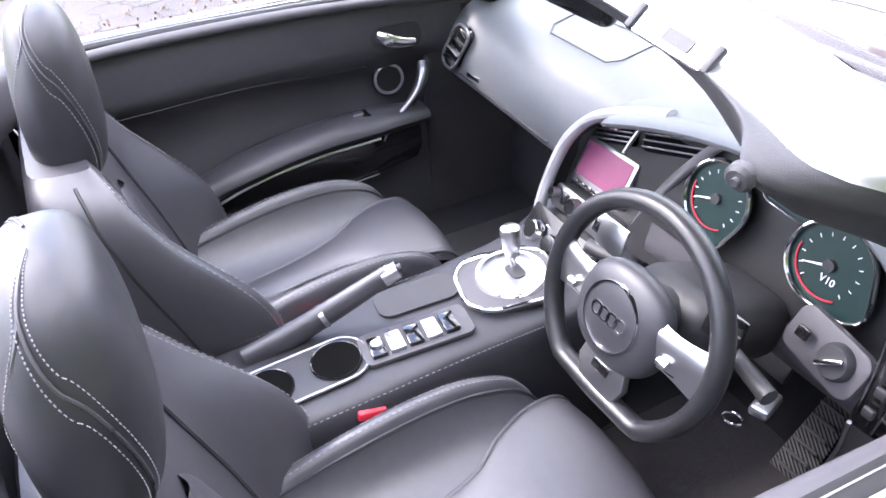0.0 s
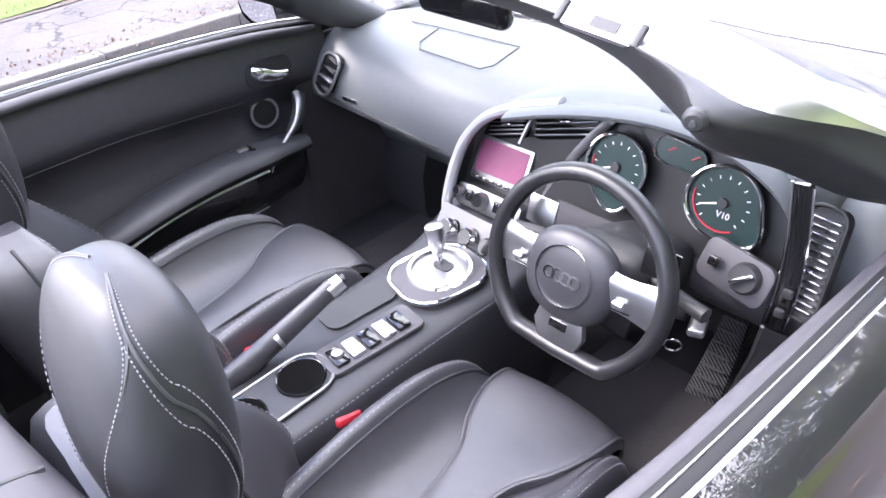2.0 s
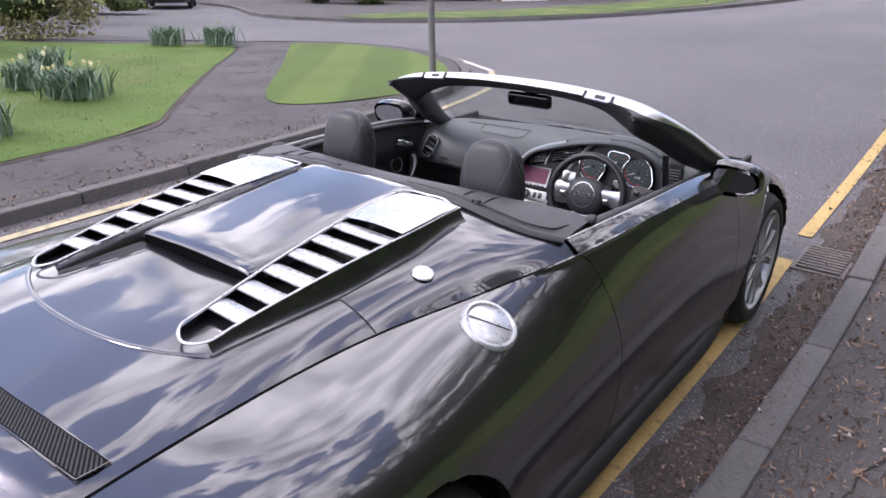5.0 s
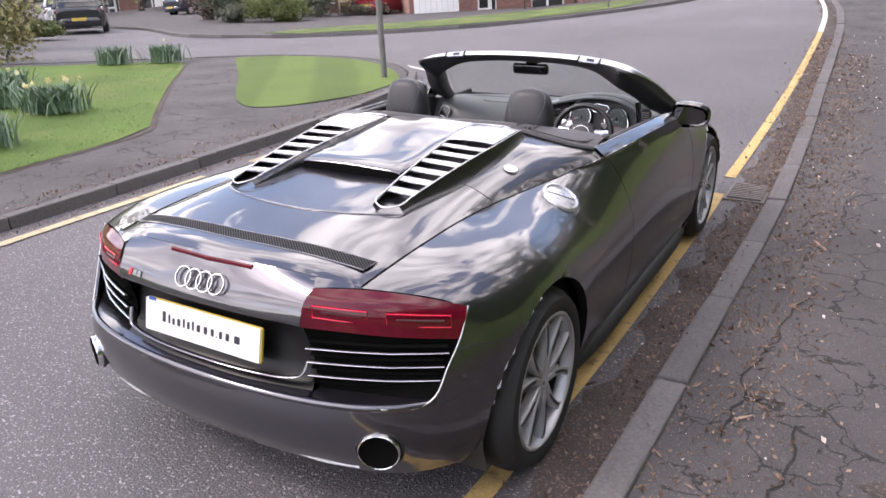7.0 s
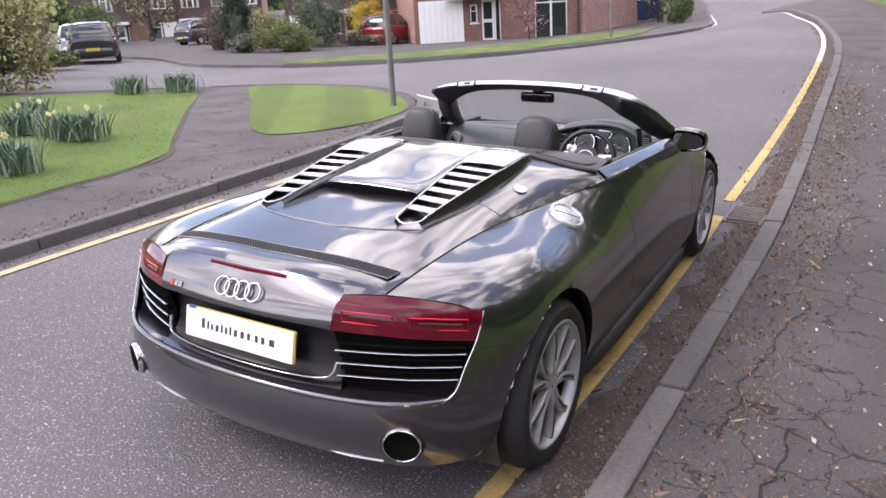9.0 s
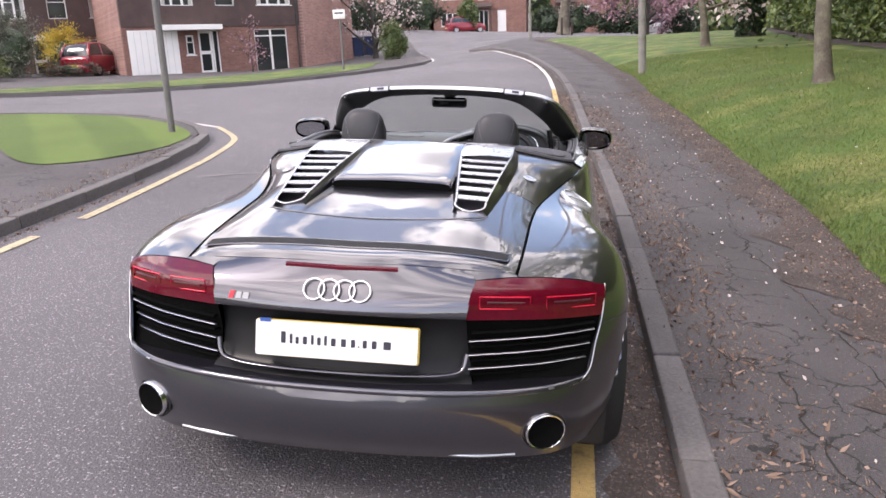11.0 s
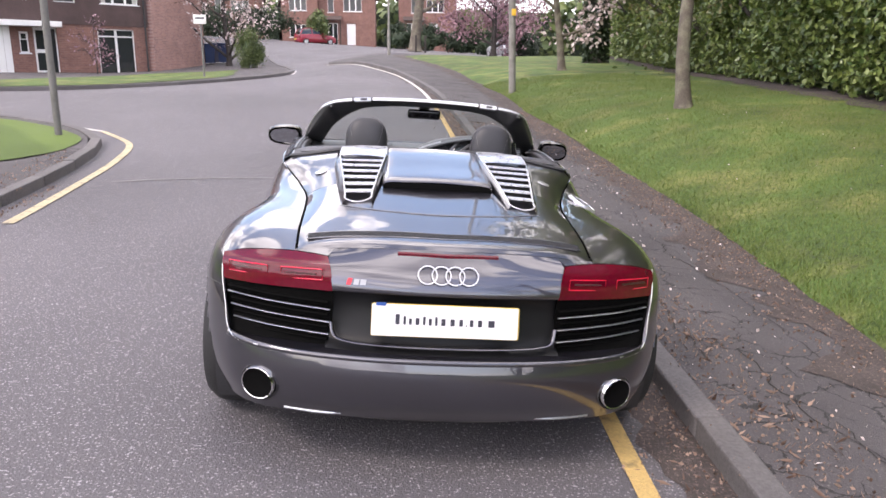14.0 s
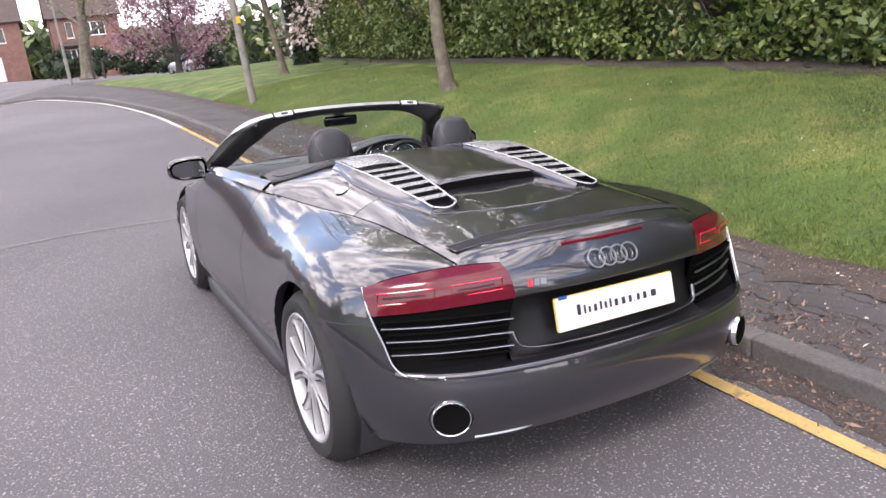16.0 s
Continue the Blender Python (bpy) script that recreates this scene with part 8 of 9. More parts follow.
px, py = -0.29, 33.0
p = thing("street_lamp", "slim grey street lamp with a lantern head", "street lamp", Matrix.Translation((px, py, ground_at(px, py) - 0.02)))
part("pole", lathe([(0.075, 0), (0.075, 1.1), (0.05, 1.2), (0.04, 4.6), (0.0, 4.6)], 14), CONCRETE, p)
lan = part("lantern", lathe([(0.06, 4.55), (0.10, 4.62), (0.16, 5.0), (0.18, 5.02), (0.06, 5.16), (0.0, 5.18)], 14), WHITE, p)
part("lantern_arm", box((0.5, 0.04, 0.04), (0, 0, 4.45), 0.01), CONCRETE, lan)
px, py = -6.5, 23.1
p = thing("street_sign", "narrow post with a small white street plate", "street sign", Matrix.Translation((px, py, ground_at(px, py))))
part("pole", lathe([(0.035, 0), (0.035, 2.0), (0.0, 2.0)], 12), WOOD_GREY, p)
part("plate", box((0.42, 0.03, 0.30), (-0.02, -0.04, 1.86), 0.006), WHITE, p)
part("plate_print", box((0.30, 0.006, 0.05), (-0.02, -0.058, 1.90)), INK, p)
for x, y in ((1.3, 43.5), (1.9, 44.2)):
    p = thing("wooden_post", "short dark wooden post on the verge", "post", Matrix.Translation((x, y, ground_at(x, y))), "verge posts")
    part("post", box((0.12, 0.12, 1.0), (0, 0, 0.5), 0.01), BARK_DARK, p)
BIN_BLUE = mat("blue_bin_plastic", (0.02, 0.035, 0.09), 0.45)
for k, (x, y) in enumerate(((-10.0, 38.6), (-9.45, 39.2))):
    b = thing("wheeled_bin", "dark blue wheeled rubbish bin beside the wall", "bin", pose(x, y, ground_at(x, y), 0, 0, 35), "wheeled bins")
    part("body", patch([[(-0.24, -0.28, 0.06), (0.24, -0.28, 0.06), (0.24, 0.28, 0.06), (-0.24, 0.28, 0.06), (-0.24, -0.28, 0.06)], [(-0.29, -0.36, 1.0), (0.29, -0.36, 1.0), (0.29, 0.33, 1.0), (-0.29, 0.33, 1.0), (-0.29, -0.36, 1.0)]], 2, 1), BIN_BLUE, b, smooth=0)
    part("lid", box((0.62, 0.74, 0.07), (0, -0.01, 1.03), 0.02), BIN_BLUE, b)
    for sx in (-0.25, 0.25):
        part("bin_wheel", lathe([(0.0, -0.02), (0.1, -0.02), (0.1, 0.02), (0.0, 0.02)], 16, Matrix.Translation((sx, 0.3, 0.1)) @ pose(0, 0, 0, 0, 90, 0)), RUBBER, b)


# houses ---------------------------------------------------------------------
BRICK = mat("red_brown_brick", (0.19, 0.100, 0.082), 0.9, 0, 0.3, 2.0, 14, bump=0.4, bscale=30)
BRICK_PALE = mat("pinkish_brick", (0.30, 0.175, 0.15), 0.9, 0, 0.25, 1.2, 14, bump=0.4, bscale=30)
TILE = mat("dark_hung_tiles", (0.085, 0.055, 0.052), 0.85, 0, 0.3, 2, 25, bump=0.4)
ROOF = mat("brown_roof_tiles", (0.085, 0.062, 0.056), 0.85, 0, 0.3, 1.5, 20, bump=0.5)
PANE = mat("window_pane", (0.025, 0.028, 0.03), 0.06, 0, 0.3, 0.6, coat=0.5)
CURTAIN = mat("pale_curtain", (0.5, 0.48, 0.45), 0.9, 0, 0.2)
for m_ in (BRICK, BRICK_PALE):
    n_, l_ = m_.node_tree.nodes, m_.node_tree.links
    bk_ = n_.new("ShaderNodeTexBrick")
    bk_.inputs["Scale"].default_value = 1.0
    bk_.inputs["Brick Width"].default_value, bk_.inputs["Row Height"].default_value, bk_.inputs["Mortar Size"].default_value = 0.225, 0.075, 0.008
    tcb = n_.new("ShaderNodeTexCoord")
    mpb = n_.new("ShaderNodeMapping"); mpb.inputs["Rotation"].default_value = (radians(90), 0, 0)
    l_.new(tcb.outputs["Object"], mpb.inputs[0]); l_.new(mpb.outputs[0], bk_.inputs["Vector"])
    bk_.inputs["Color1"].default_value, bk_.inputs["Color2"].default_value, bk_.inputs["Mortar"].default_value = (0.85, 0.85, 0.85, 1), (1.2, 1.15, 1.1, 1), (1.25, 1.4, 1.5, 1)
    mb_ = n_.new("ShaderNodeMix"); mb_.data_type, mb_.blend_type = "RGBA", "MULTIPLY"
    mb_.inputs["Factor"].default_value = 1.0
    l_.new(n_["Principled BSDF"].inputs["Base Color"].links[0].from_socket, mb_.inputs["A"])
    l_.new(bk_.outputs["Color"], mb_.inputs["B"])
    l_.new(mb_.outputs["Result"], n_["Principled BSDF"].inputs["Base Color"])


def pierced(x0, x1, z0, z1, holes, thick):
    """A wall in x, z with openings, given a thickness towards +y."""
    xs_ = sorted({x0, x1, *(h[0] for h in holes), *(h[1] for h in holes)})
    zs_ = sorted({z0, z1, *(h[2] for h in holes), *(h[3] for h in holes)})
    bm = bmesh.new()
    for a, b in zip(xs_, xs_[1:]):
        for c, d in zip(zs_, zs_[1:]):
            mx_, mz_ = (a + b) / 2, (c + d) / 2
            if any(h[0] < mx_ < h[1] and h[2] < mz_ < h[3] for h in holes):
                continue
            bm.faces.new([bm.verts.new(p) for p in ((a, 0, c), (b, 0, c), (b, 0, d), (a, 0, d))])
    bmesh.ops.remove_doubles(bm, verts=bm.verts, dist=1e-5)
    r = bmesh.ops.extrude_face_region(bm, geom=bm.faces[:])
    bmesh.ops.translate(bm, vec=(0, thick, 0), verts=[v for v in r["geom"] if isinstance(v, bmesh.types.BMVert)])
    bmesh.ops.recalc_face_normals(bm, faces=bm.faces)
    return bm


def window(parent, x0, x1, z0, z1, lights=2, vent=False, curtain=False, sill=True, name="window", transom=None):
    """White frame with panes set back in the opening."""
    w = part(name, pierced(x0, x1, z0, z1, [(x0 + (x1 - x0) * k / lights + 0.05, x0 + (x1 - x0) * (k + 1) / lights - 0.05, z0 + 0.05, z1 - 0.05) for k in range(lights)], 0.07), WHITE, parent, "white framed window", smooth=0)
    w.location = (0, 0.06, 0)
    for k in range(lights):
        a, b = x0 + (x1 - x0) * k / lights + 0.05, x0 + (x1 - x0) * (k + 1) / lights - 0.05
        part("pane", box((b - a + 0.02, 0.02, z1 - z0 - 0.08), ((a + b) / 2, 0.04, (z0 + z1) / 2)), PANE, w, smooth=0)
        if curtain and k in (0, lights - 1):
            part("curtain", box(((b - a) * 0.4, 0.02, z1 - z0 - 0.1), (a + (b - a) * (0.2 if k == 0 else 0.8), 0.025, (z0 + z1) / 2)), CURTAIN, w, smooth=0)
    if vent:
        k = lights // 2 if lights > 2 else 0
        a, b = x0 + (x1 - x0) * k / lights + 0.02, x0 + (x1 - x0) * (k + 1) / lights - 0.02
        part("top_light", pierced(a, b, z1 - 0.33, z1 - 0.03, [(a + 0.05, b - 0.05, z1 - 0.29, z1 - 0.08)], 0.06), WHITE, w, smooth=0).location = (0, -0.03, 0)
    if transom:
        part("transom", box((x1 - x0, 0.07, 0.06), ((x0 + x1) / 2, 0.035, transom)), WHITE, w, smooth=0)
    if sill:
        part("sill", box((x1 - x0 + 0.12, 0.14, 0.06), ((x0 + x1) / 2, -0.04, z0 - 0.03), 0.01), WHITE, w, smooth=0)
    return w


def gable_roof(x0, x1, y0, y1, z0, rise, over=0.3, along="x"):
    """Two tiled slopes with a thickness; the ridge runs along x or y."""
    bm = bmesh.new()
    if along == "x":
        ym = (y0 + y1) / 2
        a = [(x0 - over, y0 - over, z0 - 0.15), (x1 + over, y0 - over, z0 - 0.15), (x1 + over, ym, z0 + rise), (x0 - over, ym, z0 + rise)]
        b = [(x0 - over, ym, z0 + rise), (x1 + over, ym, z0 + rise), (x1 + over, y1 + over, z0 - 0.15), (x0 - over, y1 + over, z0 - 0.15)]
    else:
        xm = (x0 + x1) / 2
        a = [(x0 - over, y0 - over, z0 - 0.15), (xm, y0 - over, z0 + rise), (xm, y1, z0 + rise), (x0 - over, y1, z0 - 0.15)]
        b = [(xm, y0 - over, z0 + rise), (x1 + over, y0 - over, z0 - 0.15), (x1 + over, y1, z0 - 0.15), (xm, y1, z0 + rise)]
    for q in (a, b):
        bm.faces.new([bm.verts.new(p) for p in q])
    bmesh.ops.remove_doubles(bm, verts=bm.verts, dist=1e-5)
    bmesh.ops.recalc_face_normals(bm, faces=bm.faces)
    return bm


def hung_tiles(parent, x0, x1, z0, z1, holes):
    """Courses of hung tiles, each course a tilted slab."""
    z = z0
    while z < z1 - 0.05:
        zt = min(z + 0.22, z1)
        cuts = [(h[0], h[1]) for h in holes if h[2] - 0.06 < (z + zt) / 2 < h[3]]
        edges = [x0] + [v for c in sorted(cuts) for v in c] + [x1]
        for a, b in zip(edges[::2], edges[1::2]):
            if b - a > 0.02:
                part("tile_course", xform(box((b - a, 0.03, zt - z + 0.02), ((a + b) / 2, 0, 0)), pose(0, -0.035, (z + zt) / 2, 3, 0, 0)), TILE, parent, smooth=0)
        z = zt


def terrace(m, units, label):
    """A two-storey terrace: brick below, hung tiles above, white windows, flat canopy, doors and garages."""
    t = thing("terrace_house", label, "house", m, "terrace houses")
    x0, x1, depth, eave = -3.2 - 6.6 * (units - 1), 4.85, 7.5, 4.6
    holes_up, holes_down, rows = [], [], []
    for k in range(units):
        o = -6.6 * k
        rows.append(o)
        holes_up += [(o - 1.45, o - 0.05, 3.0, 4.1), (o + 0.92, o + 1.80, 3.0, 4.12), (o + 2.85, o + 4.5, 3.05, 4.2)]
        holes_down += [(o - 0.55, o - 0.2, 0.9, 1.75), (o, o + 0.92, 0.0, 1.95), (o + 2.6, o + 4.2, 0.0, 1.98), (o - 1.85 if k == units - 1 else o - 2.35, o - 1.80 if k == units - 1 else o - 1.5, 0.0, 0.01)]
    holes_down = [h for h in holes_down if h[3] > 0.1]
    wall = part("front_wall", pierced(x0, x1, -0.8, 2.15, holes_down, 0.28), BRICK, t, smooth=0)
    upper_wall = part("upper_wall", pierced(x0, x1, 2.15, eave, holes_up, 0.28), TILE, t, smooth=0)
    hung_tiles(upper_wall, x0, x1, 2.12, eave - 0.18, holes_up)
    part("gable_wall", box((0.28, depth, eave + 0.8), (x1 - 0.14 + 0.003, depth / 2 + 0.28, eave / 2 - 0.4)), BRICK_PALE, t, smooth=0)
    tri = bmesh.new()
    for xx in (x1 - 0.28, x1 + 0.003):
        tri.faces.new([tri.verts.new(p) for p in ((xx, 0.28, eave), (xx, depth + 0.28, eave), (xx, depth / 2 + 0.28, eave + 2.6))])
    part("gable_top", tri, BRICK_PALE, t, smooth=0)
    part("gable_wall", box((0.28, depth, eave + 0.8), (x0 + 0.14, depth / 2 + 0.28, eave / 2 - 0.4)), BRICK_PALE, t, smooth=0)
    part("back_wall", box((x1 - x0, 0.28, eave + 0.8), ((x0 + x1) / 2, depth + 0.28, eave / 2 - 0.4)), BRICK, t, smooth=0)
    part("roof", gable_roof(x0, x1, 0, depth + 0.3, eave + 0.05, 2.7), ROOF, t, smooth=0, thick=0.12)
    part("eaves_board", box((x1 - x0 + 0.5, 0.10, 0.22), ((x0 + x1) / 2, -0.22, eave - 0.08)), WHITE, t, smooth=0)
    part("soffit", box((x1 - x0 + 0.5, 0.30, 0.03), ((x0 + x1) / 2, -0.06, eave - 0.17)), WHITE, t, smooth=0)
    part("upper_floor", box((x1 - x0 - 0.6, depth - 0.1, 0.1), ((x0 + x1) / 2, depth / 2 + 0.3, 2.2)), CURTAIN, t, smooth=0)
    for o in rows:
        for k, (a, b, c, d) in enumerate(((o - 1.45, o - 0.05, 3.0, 4.1), (o + 0.92, o + 1.80, 3.0, 4.12), (o + 2.85, o + 4.5, 3.05, 4.2))):
            window(t, a, b, c, d, (3, 1, 3)[k], True, k != 1)
        window(t, o - 0.55, o - 0.2, 0.9, 1.75, 1, True)
        dr = part("front_door", pierced(o, o + 0.62, 0.0, 1.95, [(o + 0.10, o + 0.52, 0.18, 0.9), (o + 0.10, o + 0.52, 1.05, 1.82)], 0.06), WHITE, t, "white glazed front door", smooth=0)
        dr.location = (0, 0.08, 0)
        for c, d in ((0.18, 0.9), (1.05, 1.82)):
            part("pane", box((0.44, 0.02, d - c + 0.02), (o + 0.31, 0.035, (c + d) / 2)), PANE, dr, smooth=0)
        part("handle", box((0.10, 0.05, 0.03), (o + 0.55, -0.02, 0.97), 0.008), SATIN, dr)
        window(t, o + 0.64, o + 0.92, 0.0, 1.95, 1, sill=False, name="side_light")
        window(t, o + 2.6, o + 4.2, 0.0, 1.98, 2, sill=False, name="patio_door", transom=1.66)
        part("canopy", box((2.6 if o == 0 else 3.4, 0.75, 0.22), (o + (-0.35 if o == 0 else -0.6), -0.36, 2.06), 0.01), WHITE, t, smooth=0)
        gx = o - 1.95
        if gx - 1.2 > x0:
            gd = part("garage_door", box((2.1, 0.06, 2.0), (gx, -0.05, 0.98), 0.01), WHITE, t, "white up-and-over garage door", smooth=0)
            for k in range(1, 8):
                part("door_rib", box((0.012, 0.012, 1.9), (gx - 1.05 + 0.2625 * k, -0.084, 0.98)), CURTAIN, gd, smooth=0)
        part("downpipe", lathe([(0.04, 0.0), (0.04, 4.4)], 10, Matrix.Translation((o + 4.7, -0.10, 0))), BLACK_MATT, t)
    return t


AX = math.degrees(math.atan2(0.64, 0.77))
terrace(pose(-15.1, 30.1, 1.13, 0, 0, AX), 1, "brick terrace house with dark hung tiles and white windows")
terrace(pose(-19.8, 36.4, 1.10, 0, 0, AX), 2, "brick terrace with a white garage door, set back")
wall_end = thing("end_wall_house", "tall pinkish brick end wall beside the terrace", "house", Matrix.Translation((-11.30, 33.25, 1.2)) @ pose(0, 0, 0, 0, 0, 78))
part("wall", box((5.2, 0.28, 6.6), (2.6, 0, 2.5), 0.01), BRICK_PALE, wall_end, smooth=0)
part("coping", box((5.3, 0.36, 0.10), (2.6, 0, 5.85), 0.01), ROOF, wall_end, smooth=0)
terrace(pose(-46.5, 41.5, 1.85, 0, 0, AX), 2, "brick terrace with dark hung tiles beyond the side road")


def brick_house(m, label, wing=True, mirror=1):
    """A detached brick house with a tiled gable roof, small-paned windows, porch and door."""
    t = thing("brick_house", label, "house", m, "far brick houses")
    holes = [(2.5, 4.3, 3.2, 4.4), (0.95, 1.55, 3.1, 4.5), (2.8, 3.65, 0.0, 2.05), (0.5, 1.9, 0.0, 2.1)]
    part("front_wall", pierced(0, 5.3, -1.0, 5.0, holes, 0.3), BRICK, t, smooth=0)
    part("end_wall", box((0.3, 7.0, 6.0), (5.45, 3.5, 2.0)), BRICK, t, smooth=0)
    part("end_wall", box((0.3, 7.0, 6.0), (-0.15, 3.5, 2.0)), BRICK, t, smooth=0)
    part("back_wall", box((5.9, 0.3, 6.0), (2.65, 7.0, 2.0)), BRICK, t, smooth=0)
    part("roof", gable_roof(-0.3, 5.6, 0, 7.0, 5.05, 3.0), ROOF, t, smooth=0, thick=0.12)
    for a, b, c, d in holes[:2]:
        window(t, a, b, c, d, 3 if b - a > 1 else 1)
    dr = part("door", box((0.85, 0.06, 2.05), (3.22, 0.10, 1.02)), WHITE, t, "plain white side door", smooth=0)
    window(t, 0.5, 1.9, 0.0, 2.1, 3, sill=False, name="hall_window")
    porch = part("porch_roof", xform(box((2.2, 1.1, 0.10), (0, 0, 0)), pose(1.2, -0.45, 2.55, 22, 0, 0)), ROOF, t, smooth=0)
    for x in (0.2, 2.2):
        part("porch_post", box((0.1, 0.1, 2.3), (x, -0.8, 1.1)), BARK_DARK, porch, smooth=0)
    if wing:
        wh = [(-2.75, -1.05, 3.2, 4.4), (-2.75, -1.05, 0.7, 1.9)]
        part("wing_wall", pierced(-3.8, -0.003, -1.0, 5.0, wh, 0.3), BRICK, t, smooth=0).location = (0, -0.6, 0)
        tri = bmesh.new()
        tri.faces.new([tri.verts.new(p) for p in ((-3.8, -0.6, 5.0), (-0.003, -0.6, 5.0), (-1.9, -0.6, 7.0))])
        part("wing_gable", tri, BRICK, t, smooth=0)
        part("wing_side", box((0.3, 7.6, 6.0), (-3.65, 3.2, 2.0)), BRICK, t, smooth=0)
        part("wing_roof", gable_roof(-3.8, 0, -0.6, 3.5, 5.0, 2.05, 0.25, "y"), ROOF, t, smooth=0, thick=0.12)
        for a, b, c, d in wh:
            window(t, a, b, c, d, 3).location = (0, -0.54, 0)
    return t


brick_house(pose(-7.4, 74.0, 3.75, 0, 0, 0), "red brick house with a gable and a tiled porch")
brick_house(pose(0.9, 76.0, 3.9, 0, 0, 0), "plain red brick house behind a dark hedge", False)
brick_house(pose(-19.0, 77.0, 3.75, 0, 0, 8), "red brick house half hidden by trees")


# parked cars --------------------------------------------------------------------
CARGLASS = mat("dark_car_glass", (0.02, 0.022, 0.024), 0.05, 0, 0.1, coat=1.0)


def parked_car(m, paint, label, L=3.6, W=1.62, H=1.48, boxy=0.5):
    """A small hatchback: body, cabin glass, lamps, plate, bumpers and wheels. Its rear is towards -y."""
    c = thing("parked_car", label, "car", m, "parked cars")
    hw = W / 2
    ys_ = [0, 0.06, 0.18, 0.5, 0.9, 1.4, 2.0, 2.5, 3.0, 3.35, 3.5, 3.6]
    belt = [0.78, 0.86, 0.92, 0.94, 0.95, 0.95, 0.94, 0.92, 0.86, 0.78, 0.66, 0.5]
    rows = []
    for y, b in zip(ys_, belt):
        k = 1 - 0.16 * max(0, 1 - y / 0.35) ** 2 - 0.28 * max(0, (y - 3.0) / 0.6) ** 2
        rows.append([(sx * hw * k * w, y * L / 3.6, z * H / 1.48) for sx, w, z in ((-1, 0.92, 0.22), (-1, 1.0, 0.42), (-1, 1.0, 0.65), (-1, 0.95, b - 0.06), (-1, 0.86, b), (0, 0, b + 0.02), (1, 0.86, b), (1, 0.95, b - 0.06), (1, 1.0, 0.65), (1, 1.0, 0.42), (1, 0.92, 0.22))])
    part("body", patch(rows, 3, 2, flip=False), paint, c, smooth=60)
    tail = bmesh.new()
    tail.faces.new([tail.verts.new(p) for p in spline(rows[0], 2)])
    bmesh.ops.recalc_face_normals(tail, faces=tail.faces)
    part("tail_panel", tail, paint, c)
    cab = []
    for y, z, w in ((0.10, 0.90, 0.86), (0.22, 1.18, 0.78), (0.42, 1.40, 0.70), (0.9, 1.48, 0.70), (1.5, 1.48, 0.70), (1.95, 1.36, 0.71), (2.55, 0.93, 0.80)):
        cab.append([(sx * hw * wf, y * L / 3.6, zz * H / 1.48) for sx, wf, zz in ((-1, 0.87, 0.90), (-1, w, z - 0.05), (-1, w - 0.1, z), (0, 0, z + 0.02), (1, w - 0.1, z), (1, w, z - 0.05), (1, 0.87, 0.90))])
    cabin = part("cabin", patch(cab, 4, 2), CARGLASS, c, "dark tinted windows", smooth=60)
    roof = [[(x * 1.01, y, z + 0.012) for x, y, z in r[1:6]] for r in cab[2:6]]
    part("roof_panel", patch(roof, 4, 2), paint, c, smooth=60, thick=0.01)
    for sx in (-1, 1):
        part("pillar", tube([(sx * hw * 0.87, 0.12 * L / 3.6, 0.92 * H / 1.48), (sx * hw * 0.78, 0.26 * L / 3.6, 1.19 * H / 1.48), (sx * hw * 0.70, 0.45 * L / 3.6, 1.40 * H / 1.48)], 0.055, 8, n=3), paint, cabin)
        part("pillar", tube([(sx * hw * 0.87, 1.25 * L / 3.6, 0.93 * H / 1.48), (sx * hw * 0.72, 1.25 * L / 3.6, 1.42 * H / 1.48)], 0.04, 8), paint, cabin)
        part("tail_light", xform(box((0.16, 0.08, 0.20), (0, 0, 0), 0.03), pose(sx * hw * 0.78, 0.06, 0.74 * H / 1.48)), LAMP_RED, c)
        part("wing_mirror", box((0.16, 0.10, 0.12), (sx * (hw + 0.06), 2.2 * L / 3.6, 0.98 * H / 1.48), 0.03), paint, c)
        for y in (0.62, 2.95):
            w = part("wheel", lathe([(0.16, -0.18), (0.29, -0.18), (0.30, -0.15), (0.30, -0.03), (0.28, 0.0), (0.20, 0.01)], 28, Matrix.Translation((sx * (hw + 0.005), y * L / 3.6, 0.30)) @ pose(0, 0, 0, 0, 90 * sx, 0)), RUBBER, c)
            part("rim", lathe([(0.0, -0.01), (0.06, 0.0), (0.19, -0.005), (0.20, -0.02)], 20, Matrix.Translation((sx * (hw + 0.005), y * L / 3.6, 0.30)) @ pose(0, 0, 0, 0, 90 * sx, 0)), SATIN, w)
    part("rear_bumper", tube([(-hw * 0.86, 0.10, 0.42), (-hw * 0.5, -0.03, 0.42), (0, -0.06, 0.42), (hw * 0.5, -0.03, 0.42), (hw * 0.86, 0.10, 0.42)], 0.11, 10, n=3, flat=(0.6, 1.2)), paint, c)
    part("plate", box((0.50, 0.03, 0.11), (0, -0.115, 0.50)), PLATE_YELLOW, c)
    return c


RED_PAINT = mat("red_car_paint", (0.27, 0.007, 0.022), 0.3, 0.2, 0.05, coat=1.0)
DARK_PAINT = mat("black_car_paint", (0.02, 0.022, 0.026), 0.3, 0.3, 0.05, coat=1.0)
BLUE_PAINT = mat("grey_blue_car_paint", (0.030, 0.034, 0.048), 0.3, 0.4, 0.05, coat=1.0)
PALE_PAINT = mat("silver_car_paint", (0.55, 0.55, 0.56), 0.3, 0.6, 0.05, coat=1.0)
onroad = lambda x, y, a: pose(x, y, ground_at(x, y) - 0.06, 0, 0, a)
parked_car(onroad(-20.3, 28.5, 0), RED_PAINT, "small red hatchback parked before a garage", 3.4, 1.6, 1.5)
